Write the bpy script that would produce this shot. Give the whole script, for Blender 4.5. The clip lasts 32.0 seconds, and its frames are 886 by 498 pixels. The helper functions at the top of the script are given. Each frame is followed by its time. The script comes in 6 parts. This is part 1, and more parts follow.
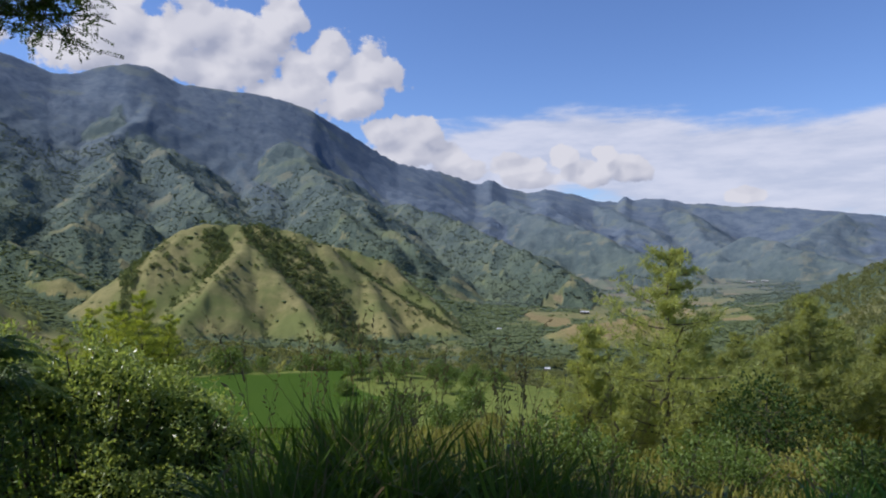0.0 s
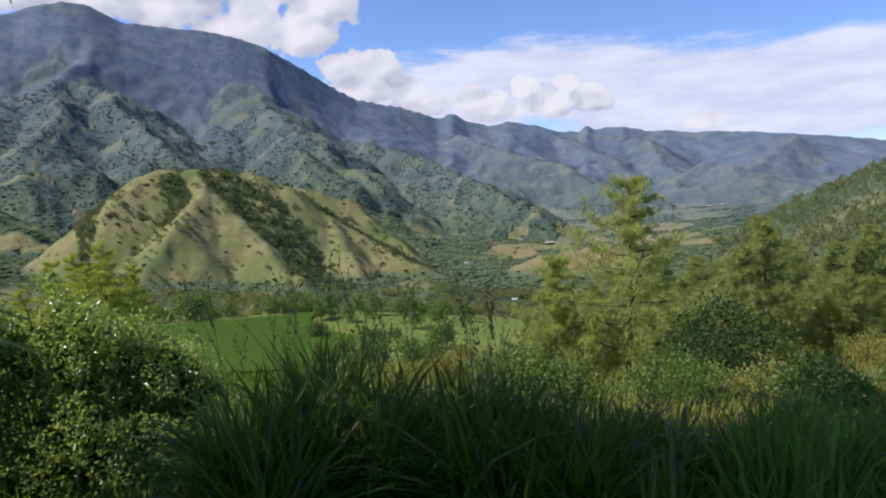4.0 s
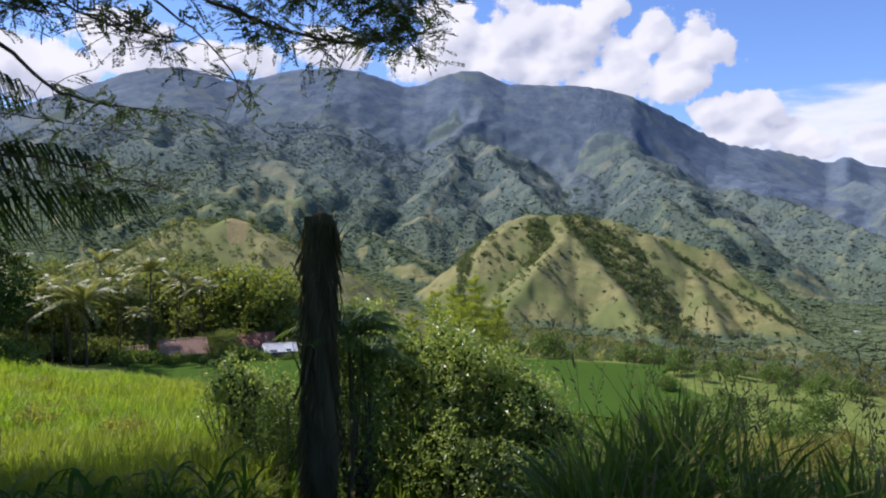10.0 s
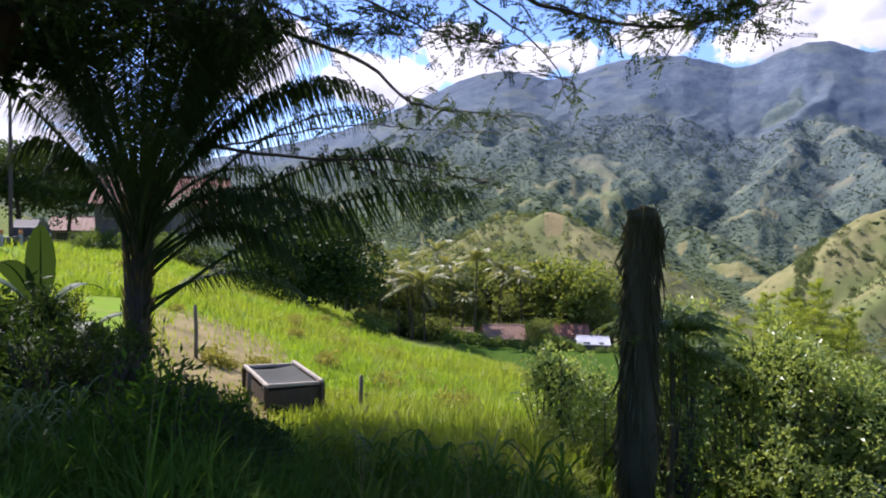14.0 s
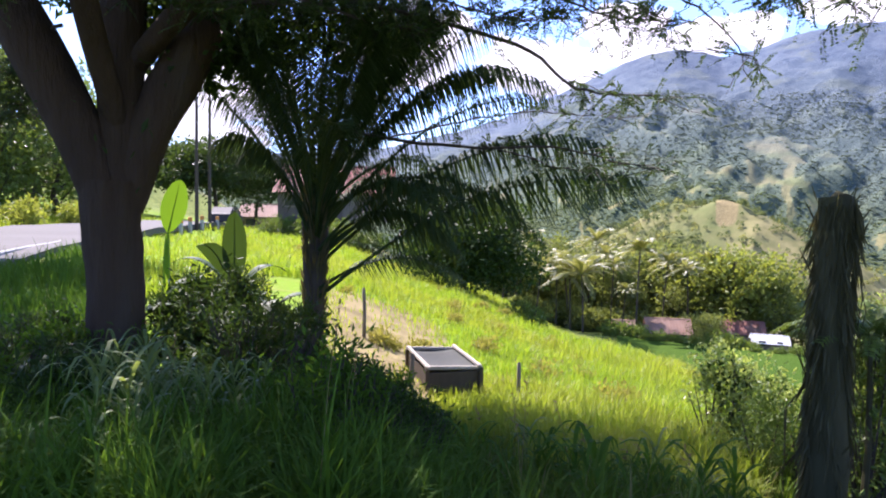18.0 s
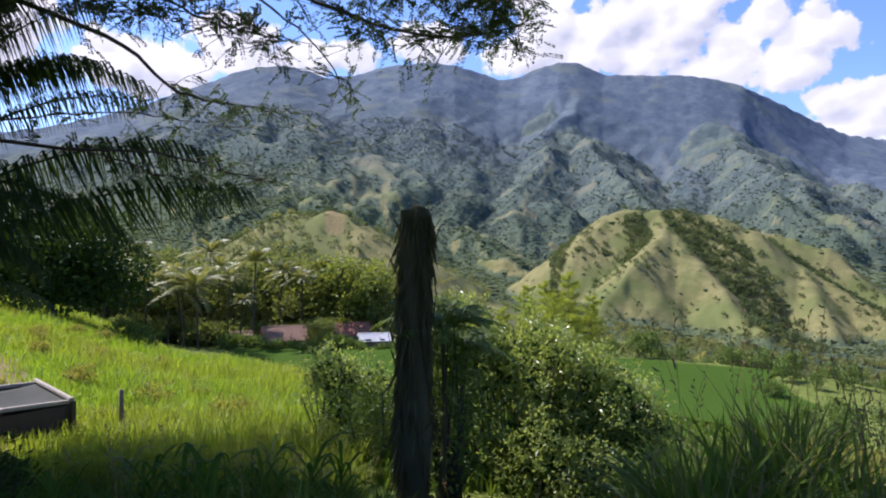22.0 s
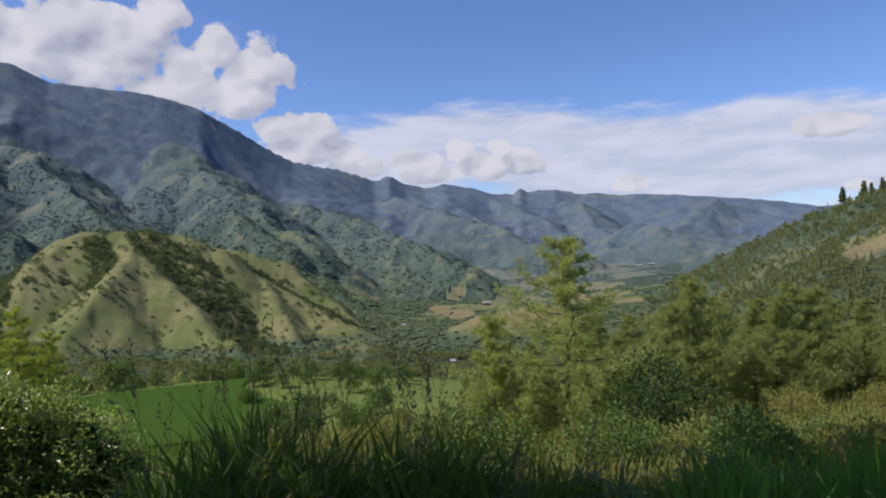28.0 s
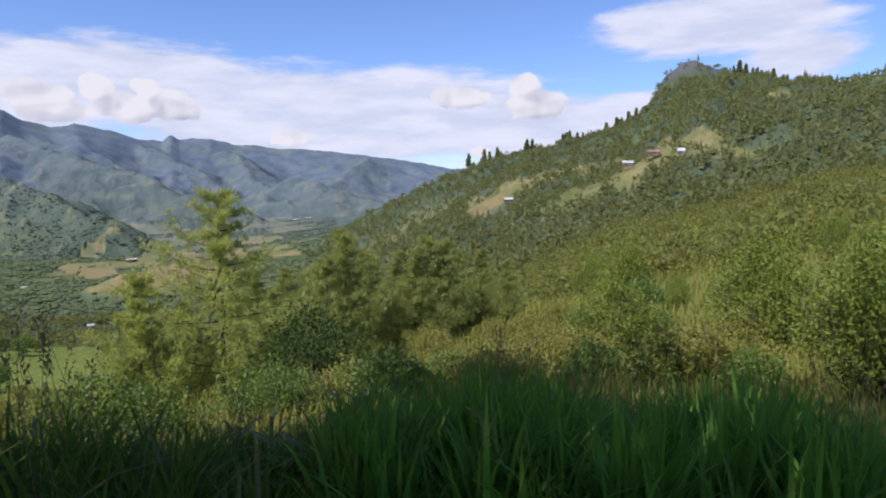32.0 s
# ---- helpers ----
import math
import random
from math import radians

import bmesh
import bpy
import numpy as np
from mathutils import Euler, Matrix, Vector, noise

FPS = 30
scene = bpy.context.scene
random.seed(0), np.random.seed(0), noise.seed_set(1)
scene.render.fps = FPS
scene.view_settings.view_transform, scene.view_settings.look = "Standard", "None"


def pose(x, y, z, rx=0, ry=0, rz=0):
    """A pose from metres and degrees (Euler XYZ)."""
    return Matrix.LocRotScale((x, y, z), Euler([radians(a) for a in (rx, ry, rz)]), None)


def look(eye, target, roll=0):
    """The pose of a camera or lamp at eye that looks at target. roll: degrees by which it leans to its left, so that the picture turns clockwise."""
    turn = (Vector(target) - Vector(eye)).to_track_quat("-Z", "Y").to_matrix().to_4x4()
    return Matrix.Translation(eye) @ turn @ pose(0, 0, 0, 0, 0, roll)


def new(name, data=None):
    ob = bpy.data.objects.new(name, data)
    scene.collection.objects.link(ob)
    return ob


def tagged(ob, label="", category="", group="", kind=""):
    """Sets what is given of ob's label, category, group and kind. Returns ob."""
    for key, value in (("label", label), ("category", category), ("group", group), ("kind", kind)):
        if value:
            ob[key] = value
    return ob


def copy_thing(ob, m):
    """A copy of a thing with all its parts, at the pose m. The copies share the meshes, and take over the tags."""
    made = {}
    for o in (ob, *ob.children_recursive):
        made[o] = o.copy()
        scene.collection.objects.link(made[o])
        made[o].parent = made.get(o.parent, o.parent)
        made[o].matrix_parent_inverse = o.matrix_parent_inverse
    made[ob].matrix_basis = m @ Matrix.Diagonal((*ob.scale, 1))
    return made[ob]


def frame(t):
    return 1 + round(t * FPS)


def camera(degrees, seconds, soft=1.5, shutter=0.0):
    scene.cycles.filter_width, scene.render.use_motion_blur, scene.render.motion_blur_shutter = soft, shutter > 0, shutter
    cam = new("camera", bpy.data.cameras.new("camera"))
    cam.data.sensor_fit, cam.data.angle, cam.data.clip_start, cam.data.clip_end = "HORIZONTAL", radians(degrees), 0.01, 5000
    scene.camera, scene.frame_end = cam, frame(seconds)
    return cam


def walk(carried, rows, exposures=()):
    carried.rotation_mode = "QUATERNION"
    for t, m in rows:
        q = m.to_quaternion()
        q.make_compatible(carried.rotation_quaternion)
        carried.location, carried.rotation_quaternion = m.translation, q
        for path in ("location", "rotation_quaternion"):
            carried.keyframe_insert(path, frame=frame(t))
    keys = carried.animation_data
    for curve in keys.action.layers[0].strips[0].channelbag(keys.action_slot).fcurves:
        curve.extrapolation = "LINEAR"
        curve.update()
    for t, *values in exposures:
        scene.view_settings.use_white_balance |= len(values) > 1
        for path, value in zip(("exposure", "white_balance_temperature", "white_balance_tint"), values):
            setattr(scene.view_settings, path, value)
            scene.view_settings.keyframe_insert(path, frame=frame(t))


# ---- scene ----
# ---------------------------------------------------------------- camera and walk
cam = camera(68.4, 32.0, soft=2.0)
# seconds, yaw to the left, pitch, lean
PATH = [[0.0, 0.7, 0.02, 0.61], [0.5, -0.31, -1.29, 0.58], [1.0, -2.78, -1.92, 0.17], [1.5, -4.58, -2.86, -0.46], [2.0, -7.75, -4.16, -1.42], [2.5, -12.56, -5.11, -1.8], [3.0, -14.07, -6.67, -2.11], [3.5, -9.33, -6.53, -1.87], [4.0, -2.3, -5.6, -1.7], [4.5, 1.62, -5.81, -1.36], [6.5, 11.06, -1.82, -0.68], [7.0, 12.67, -1.39, -0.48], [7.5, 14.69, -0.67, 0.12], [8.0, 16.76, -0.24, 0.64], [8.5, 18.97, -0.3, 0.8], [9.0, 22.0, -0.53, 0.55], [9.5, 24.78, -0.53, 0.48], [10.0, 28.25, -1.18, 0.45], [10.5, 30.22, -1.76, 0.21], [11.0, 34.09, -1.66, 0.32], [11.5, 36.41, -1.35, 0.25], [12.0, 39.92, -1.06, -0.07], [12.5, 43.62, -1.02, 0.07], [13.0, 46.48, -1.27, -0.16], [13.5, 51.69, -0.67, 0.47], [14.0, 55.41, -2.09, 0.99], [14.5, 59.75, -3.39, 1.32], [15.0, 63.76, -3.84, 1.84], [15.5, 67.57, -3.68, 2.29], [17.5, 72.49, -4.71, 1.5], [18.0, 69.22, -3.41, 1.18], [18.5, 67.01, -2.9, 0.87], [19.0, 62.8, -2.23, 0.17], [19.5, 57.98, -2.23, 0.05], [20.0, 54.1, -3.03, -0.45], [20.5, 48.51, -2.28, 0.75], [21.0, 43.57, -2.06, 1.18], [21.5, 39.37, -1.88, 1.27], [22.0, 36.37, -1.83, 1.1], [22.5, 33.32, -1.93, 0.78], [23.0, 29.29, -1.34, 0.35], [23.5, 26.99, -1.14, 0.08], [24.0, 23.49, -0.85, -0.58], [24.5, 20.05, -1.23, -0.64], [25.0, 16.83, -1.65, -0.82], [25.5, 12.01, -0.83, -1.28], [27.5, -3.63, -0.17, -2.34], [28.0, -7.95, -0.41, -1.94], [28.5, -12.37, -1.72, -1.11], [29.0, -16.03, -3.18, -0.71], [29.5, -19.47, -4.62, -0.76], [30.0, -24.4, -4.68, -0.65], [30.5, -28.75, -5.26, -0.81], [31.0, -33.59, -5.28, -0.5], [31.5, -35.72, -5.36, -0.74], [32.0, -37.26, -5.05, -0.36]]
EYE = 1.6
ARM = 0.10  # the camera turns on a circle of this radius
walk(cam, [(t, pose(-ARM * math.sin(radians(w)), ARM * math.cos(radians(w)), EYE, 90 + p, 0, w) @ pose(0, 0, 0, 0, 0, r)) for t, w, p, r in PATH],
     [(0.0, 0.04, 6200, 16), (2.0, 0.04, 6200, 18), (3.0, 0.18, 6250, 18), (4.5, 0.32, 6200, 18), (8.0, 0.36, 6200, 18), (11.0, 0.55, 6150, 19), (14.0, 0.95, 6200, 25), (15.5, 1.4, 6250, 28), (17.5, 1.72, 6250, 30), (19.0, 1.38, 6250, 28), (20.5, 1.02, 6200, 25), (23.0, 0.55, 6150, 20), (25.5, 0.32, 6200, 17), (28.0, 0.0, 6200, 17), (29.5, 0.05, 6250, 19), (31.0, 0.27, 6300, 18), (32.0, 0.3, 6300, 18)])

# ---------------------------------------------------------------- world and sun
SUN_AZ, SUN_EL = 98.0, 50.0
SUN_DIR = Vector((-math.sin(radians(SUN_AZ)) * math.cos(radians(SUN_EL)), math.cos(radians(SUN_AZ)) * math.cos(radians(SUN_EL)), math.sin(radians(SUN_EL))))
sun = new("sun", bpy.data.lights.new("sun", "SUN"))
sun.data.energy, sun.data.angle, sun.data.color = 5.0, radians(0.6), (1.0, 0.95, 0.86)
sun.matrix_world = look(SUN_DIR * 60, (0, 0, 0))


class Nodes:
    """Short hand to wire shader nodes."""

    def __init__(self, tree):
        self.t = tree
        tree.nodes.clear()

    def add(self, kind, **settings):
        n = self.t.nodes.new(kind)
        for k, v in settings.items():
            if k == "operation":
                n.operation = v
            elif k == "blend":
                n.blend_type = v
            elif k == "data_type":
                n.data_type = v
            elif k == "dims":
                n.noise_dimensions = v
            elif k == "sky":
                n.sky_type = v
            elif k == "feature":
                n.feature = v
        return n

    def put(self, socket, value):
        if isinstance(value, bpy.types.NodeSocket):
            self.t.links.new(value, socket)
        else:
            socket.default_value = value

    def math(self, op, a, b=0.0, c=0.0, clamp=False):
        n = self.add("ShaderNodeMath", operation=op)
        n.use_clamp = clamp
        for s, v in zip(n.inputs, (a, b, c)):
            self.put(s, v)
        return n.outputs[0]

    def vec(self, op, a, b=(0, 0, 0)):
        n = self.add("ShaderNodeVectorMath", operation=op)
        self.put(n.inputs[0], a)
        if op == "SCALE":
            self.put(n.inputs[3], b)
        else:
            self.put(n.inputs[1], b)
        return n.outputs[1] if op in ("LENGTH", "DOT_PRODUCT", "DISTANCE") else n.outputs[0]

    def noise(self, vector, scale, detail=4.0, rough=0.55, dims="3D"):
        n = self.add("ShaderNodeTexNoise", dims=dims)
        self.put(n.inputs["Vector"], vector)
        n.inputs["Scale"].default_value, n.inputs["Detail"].default_value, n.inputs["Roughness"].default_value = scale, detail, rough
        return n.outputs[0]

    def add_noise_colour(self, vector, scale):
        n = self.add("ShaderNodeTexNoise", dims="2D")
        self.put(n.inputs["Vector"], vector)
        n.inputs["Scale"].default_value, n.inputs["Detail"].default_value = scale, 3.0
        return self.vec("SUBTRACT", n.outputs[1], (0.5, 0.5, 0.5))

    def ramp(self, fac, lo, hi, a=0.0, b=1.0):
        n = self.add("ShaderNodeMapRange")
        n.interpolation_type = "SMOOTHSTEP"
        for s, v in zip(n.inputs, (fac, lo, hi, a, b)):
            self.put(s, v)
        return n.outputs[0]

    def mix(self, fac, a, b, blend="MIX"):
        n = self.add("ShaderNodeMix", data_type="RGBA", blend=blend)
        self.put(n.inputs[0], fac)
        self.put(n.inputs[6], a if isinstance(a, bpy.types.NodeSocket) else (*a[:3], 1))
        self.put(n.inputs[7], b if isinstance(b, bpy.types.NodeSocket) else (*b[:3], 1))
        return n.outputs[2]


world = bpy.data.worlds.new("sky")
scene.world = world
world.use_nodes = True
N = Nodes(world.node_tree)
way = N.vec("NORMALIZE", N.add("ShaderNodeTexCoord").outputs["Generated"])
xyz = N.add("ShaderNodeSeparateXYZ")
N.put(xyz.inputs[0], way)
sky = N.add("ShaderNodeTexSky", sky="NISHITA")
sky.sun_disc = False
sky.sun_elevation, sky.sun_rotation = radians(SUN_EL), radians(-SUN_AZ)
sky.altitude, sky.air_density, sky.dust_density, sky.ozone_density = 700, 1.0, 0.5, 3.0
bearing_node = N.math("MULTIPLY", N.math("ARCTAN2", N.math("MULTIPLY", xyz.outputs[0], -1.0), xyz.outputs[1]), 57.2958)
rise_node = N.math("MULTIPLY", N.math("ARCSINE", xyz.outputs[2]), 57.2958)
flat = N.add("ShaderNodeCombineXYZ")
N.put(flat.inputs[0], bearing_node)
N.put(flat.inputs[1], rise_node)
plane = flat.outputs[0]


def bank(blobs, shift=(0.0, 0.0, 0.0)):
    """The densest of some oval clouds: 1 in the middle, 0 on the rim, negative outside."""
    best = None
    for az, el, w, h in blobs:
        off = N.vec("MULTIPLY", N.vec("SUBTRACT", plane, (az - shift[0], el - shift[1], 0)), (1 / w, 1 / h, 0))
        d = N.math("SUBTRACT", 1.0, N.vec("LENGTH", off))
        best = d if best is None else N.math("SMOOTH_MAX", best, d, 0.22)
    return best


CUMULUS = [(24.5, 15.0, 5.0, 2.4), (18.5, 14.6, 5.0, 2.4), (13, 13.6, 4.2, 2.0), (9, 12.4, 3.2, 1.8), (4.2, 8.2, 4.2, 1.4), (21.5, 17.8, 3.7, 2.7), (17.4, 16.6, 3.9, 3.0), (14.7, 18.9, 2.2, 2.0), (19.1, 14.6, 4.1, 2.5), (23.8, 16.1, 2.8, 2.7), (13.2, 14.4, 3.1, 2.2), (10.3, 16.4, 2.2, 2.1), (7.2, 15.1, 3.2, 2.6), (8.8, 13.2, 3.1, 2.2), (15.2, 13.1, 4.1, 1.5), (5.8, 10.0, 2.3, 1.6), (2.5, 10.3, 2.0, 1.6), (4.1, 8.6, 3.0, 1.7), (0.6, 7.9, 2.5, 1.6), (-1.4, 6.9, 2.5, 1.1), (27.9, 17.4, 3.1, 3.0), (30.4, 14.7, 3.1, 2.0), (48.1, 14.1, 3.6, 1.7), (53.9, 13.4, 4.6, 2.0), (43.9, 14.2, 2.6, 1.7), (38.0, 15.3, 3.6, 2.2), (59.5, 12.3, 4.6, 2.5), (-10.1, 8.0, 1.0, 0.9), (-13.2, 8.1, 1.1, 1.2), (-15.6, 6.6, 1.7, 1.1), (-11.9, 6.4, 2.5, 1.0), (-7.0, 6.1, 3.0, 0.9), (-9.4, 8.1, 1.1, 1.1), (-12.7, 8.4, 0.8, 0.8), (-14.9, 6.8, 2.0, 1.5), (-12.1, 6.9, 2.5, 1.2), (-5.4, 7.2, 3.0, 1.2), (-44.3, 9.1, 1.7, 1.3), (-45.5, 7.2, 3.0, 1.3), (-39.3, 8.1, 3.5, 1.0), (-40.5, 3.4, 1.0, 0.5), (-24.4, 4.6, 1.8, 0.7), (54.5, 14.6, 4.6, 2.5), (62.1, 12.3, 4.6, 3.0), (72.2, 13.6, 6.1, 4.0), (88.7, 8.7, 7.0, 4.5)]
LAYER = [(-7.0, 8.1, 8.0, 3.1), (-15.4, 8.2, 8.0, 3.6), (-24.4, 7.2, 11.0, 3.7), (-34.3, 6.8, 13.0, 4.1), (-10.2, 8.7, 11.6, 3.5), (-2.9, 7.0, 9.0, 4.0), (-21.8, 6.0, 13.0, 4.0), (-33.4, 6.0, 13.0, 4.2), (-45.0, 5.3, 11.0, 3.6), (-54.1, 6.4, 6.0, 2.0), (-58.1, 12.9, 8.7, 2.6), (-63.1, 13.1, 6.1, 3.0), (-65.8, 10.1, 4.5, 2.0)]
puff = N.vec("MULTIPLY", plane, (1.0, 1.25, 1.0))


def billow(where):
    """Rounded heads of cloud with smaller ones on them."""
    w = N.vec("ADD", where, N.vec("SCALE", N.add_noise_colour(where, 0.8), 0.9))
    v = N.add("ShaderNodeTexVoronoi", feature="SMOOTH_F1")
    v.voronoi_dimensions = "2D"
    N.put(v.inputs["Vector"], w)
    v.inputs["Scale"].default_value, v.inputs["Detail"].default_value, v.inputs["Roughness"].default_value = 0.34, 1.2, 0.40
    v.inputs["Smoothness"].default_value = 0.6
    return N.math("SUBTRACT", 1.0, v.outputs["Distance"])


big = billow(puff)
lit = billow(N.vec("ADD", puff, (0.55, 0.75, 0)))
fluff = N.noise(N.vec("MULTIPLY", plane, (0.35, 1.6, 1.0)), 0.35, 6.0, 0.6, "2D")
wisp = N.noise(plane, 0.9, 5.0, 0.6, "2D")
thick = bank(CUMULUS)
heap = N.math("ADD", N.math("MULTIPLY", thick, 1.45), N.math("ADD", N.math("MULTIPLY", N.math("SUBTRACT", big, 0.36), 0.85), N.math("MULTIPLY", N.math("SUBTRACT", wisp, 0.5), 0.95)))
heap_cover = N.ramp(heap, 0.10, 0.40)
sheet = N.math("ADD", bank(LAYER), N.math("MULTIPLY", N.math("SUBTRACT", fluff, 0.42), 0.9))
sheet_cover = N.math("MULTIPLY", N.ramp(sheet, -0.02, 0.42), 0.95)
stray = N.math("MULTIPLY", N.ramp(N.noise(way, 2.6, 6.0, 0.6), 0.56, 0.72), N.ramp(rise_node, 24.0, 40.0))
mottle = N.noise(plane, 0.15, 5.0, 0.55, "2D")
toward_sun = bank(CUMULUS, (1.1, 1.3, 0.0))
shade = N.math("ADD", N.math("MULTIPLY", N.ramp(N.math("SUBTRACT", big, lit), -0.34, 0.16), 0.34), N.math("ADD", N.math("MULTIPLY", N.ramp(N.math("SUBTRACT", thick, toward_sun), -0.42, 0.34), 0.52), N.math("MULTIPLY", N.ramp(mottle, 0.36, 0.6), 0.22)), clamp=True)
heap_tone = N.mix(shade, (0.35, 0.38, 0.47), (0.67, 0.675, 0.70))
sheet_tone = N.mix(N.ramp(fluff, 0.3, 0.7), (0.50, 0.55, 0.66), (0.64, 0.67, 0.75))
blue = N.vec("MULTIPLY", sky.outputs[0], (0.098, 0.112, 0.138))
air = N.mix(stray, blue, (0.85, 0.87, 0.9))
air = N.mix(sheet_cover, air, sheet_tone)
air = N.mix(heap_cover, air, heap_tone)
back = N.add("ShaderNodeBackground")
N.put(back.inputs[0], air)
back.inputs[1].default_value = 1.0
N.t.links.new(back.outputs[0], N.add("ShaderNodeOutputWorld").inputs[0])


# ---------------------------------------------------------------- materials
def material(name):
    m = bpy.data.materials.new(name)
    m.use_nodes = True
    return m, Nodes(m.node_tree)


def surface(n, colour, rough=0.8, bump=None, strength=0.3, distance=0.05, metal=0.0, spec=0.3, translucent=0.0, back_colour=None):
    b = n.add("ShaderNodeBsdfPrincipled")
    n.put(b.inputs["Base Color"], colour if isinstance(colour, bpy.types.NodeSocket) else (*colour[:3], 1))
    n.put(b.inputs["Roughness"], rough)
    b.inputs["Metallic"].default_value = metal
    b.inputs["Specular IOR Level"].default_value = spec
    if bump is not None:
        k = n.add("ShaderNodeBump")
        k.inputs["Strength"].default_value, k.inputs["Distance"].default_value = strength, distance
        n.put(k.inputs["Height"], bump)
        n.put(b.inputs["Normal"], k.outputs[0])
    out = n.add("ShaderNodeOutputMaterial")
    if translucent > 0:
        tr = n.add("ShaderNodeBsdfTranslucent")
        n.put(tr.inputs[0], back_colour if back_colour is not None else colour if isinstance(colour, bpy.types.NodeSocket) else (*colour[:3], 1))
        mx = n.add("ShaderNodeMixShader")
        mx.inputs[0].default_value = translucent
        n.t.links.new(b.outputs[0], mx.inputs[1])
        n.t.links.new(tr.outputs[0], mx.inputs[2])
        n.t.links.new(mx.outputs[0], out.inputs[0])
    else:
        n.t.links.new(b.outputs[0], out.inputs[0])


def leafy(name, dark, light, rough=0.5, spec=0.4, translucent=0.35, dry=None, wide=None):
    """Foliage: each leaf has its own tone, with drifts of tone over the plant."""
    m, n = material(name)
    g = n.add("ShaderNodeNewGeometry")
    drift = n.noise(g.outputs["Position"], 1.3, 3.0)
    fac = n.math("ADD", n.math("MULTIPLY", g.outputs["Random Per Island"], 0.6), n.math("MULTIPLY", drift, 0.5), clamp=True)
    c = n.mix(fac, dark, light)
    if dry:
        c = n.mix(n.ramp(g.outputs["Random Per Island"], 0.86, 0.97), c, dry)
    if wide:
        c = n.mix(n.ramp(n.noise(g.outputs["Position"], 0.16, 4.0, 0.6), 0.42, 0.62), c, wide)
    warm = n.mix(0.5, c, (min(1, light[0] * 2.2), min(1, light[1] * 2.0), light[2] * 0.7))
    surface(n, c, rough, spec=spec, translucent=translucent, back_colour=warm)
    return m


def rough_stuff(name, a, b, scale, rough=0.85, strength=0.4, distance=0.02, stretch=(1, 1, 1), spec=0.2, c=None):
    """Bark, soil, wood, plaster: two tones at two scales, with relief."""
    m, n = material(name)
    p = n.vec("MULTIPLY", n.add("ShaderNodeTexCoord").outputs["Object"], stretch)
    fine, wide = n.noise(p, scale, 6.0, 0.65), n.noise(p, scale * 0.17, 3.0)
    col = n.mix(n.math("ADD", n.math("MULTIPLY", fine, 0.7), n.math("MULTIPLY", wide, 0.4), clamp=True), a, b)
    if c:
        col = n.mix(n.ramp(wide, 0.5, 0.68), col, c)
    surface(n, col, rough, fine, strength, distance, spec=spec)
    return m


M = {}
M["grass_tall"] = leafy("grass_tall", (0.028, 0.064, 0.009), (0.112, 0.185, 0.028), 0.6, 0.13, 0.38, dry=(0.20, 0.15, 0.075))
M["grass_dark"] = leafy("grass_dark", (0.024, 0.065, 0.009), (0.085, 0.175, 0.022), 0.7, 0.12, 0.4)
# lighter copy of grass_dark: the right verge's brightness put into colour
M["grass_brightened"] = leafy("grass_brightened", (0.040, 0.112, 0.018), (0.145, 0.285, 0.045), 0.6, 0.2, 0.4)
M["grass_pale"] = leafy("grass_pale", (0.055, 0.105, 0.028), (0.17, 0.23, 0.08), 0.55, 0.3, 0.4)
M["grass_bright"] = leafy("grass_bright", (0.080, 0.170, 0.012), (0.21, 0.315, 0.026), 0.55, 0.22, 0.45, dry=(0.34, 0.31, 0.07), wide=(0.25, 0.255, 0.035))
M["grass_seed"] = leafy("grass_seed", (0.13, 0.10, 0.05), (0.28, 0.22, 0.12), 0.7, 0.2, 0.3)
M["leaf_gloss"] = leafy("leaf_gloss", (0.075, 0.125, 0.033), (0.31, 0.39, 0.13), 0.36, 0.5, 0.42)
# dark leaves; also puts shade into bananas, shade plants and bush cores
M["leaf_dark_shade"] = leafy("leaf_dark_shade", (0.014, 0.034, 0.008), (0.050, 0.092, 0.018), 0.55, 0.2, 0.25)
M["leaf_fine"] = leafy("leaf_fine", (0.018, 0.040, 0.011), (0.058, 0.100, 0.026), 0.5, 0.3, 0.3)
M["leaf_palm"] = leafy("leaf_palm", (0.014, 0.030, 0.010), (0.040, 0.070, 0.020), 0.62, 0.18, 0.15)
M["leaf_coco"] = leafy("leaf_coco", (0.080, 0.105, 0.032), (0.245, 0.26, 0.095), 0.42, 0.4, 0.38)
M["leaf_banana"] = leafy("leaf_banana", (0.060, 0.16, 0.010), (0.14, 0.27, 0.018), 0.45, 0.3, 0.32)
M["leaf_mid"] = leafy("leaf_mid", (0.05, 0.095, 0.02), (0.15, 0.22, 0.045), 0.5, 0.3, 0.3)
M["leaf_yellow"] = leafy("leaf_yellow", (0.105, 0.145, 0.026), (0.24, 0.285, 0.060), 0.5, 0.3, 0.4)
M["leaf_lime"] = leafy("leaf_lime", (0.15, 0.20, 0.028), (0.32, 0.375, 0.060), 0.5, 0.3, 0.45)
M["needles"] = leafy("needles", (0.175, 0.215, 0.070), (0.36, 0.40, 0.150), 0.5, 0.3, 0.55)
M["needles_dull"] = leafy("needles_dull", (0.150, 0.185, 0.060), (0.31, 0.345, 0.125), 0.5, 0.3, 0.5)
M["scrub"] = leafy("scrub", (0.125, 0.134, 0.032), (0.28, 0.275, 0.075), 0.6, 0.2, 0.4)
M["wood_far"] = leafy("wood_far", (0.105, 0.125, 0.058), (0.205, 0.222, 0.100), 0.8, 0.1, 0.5)
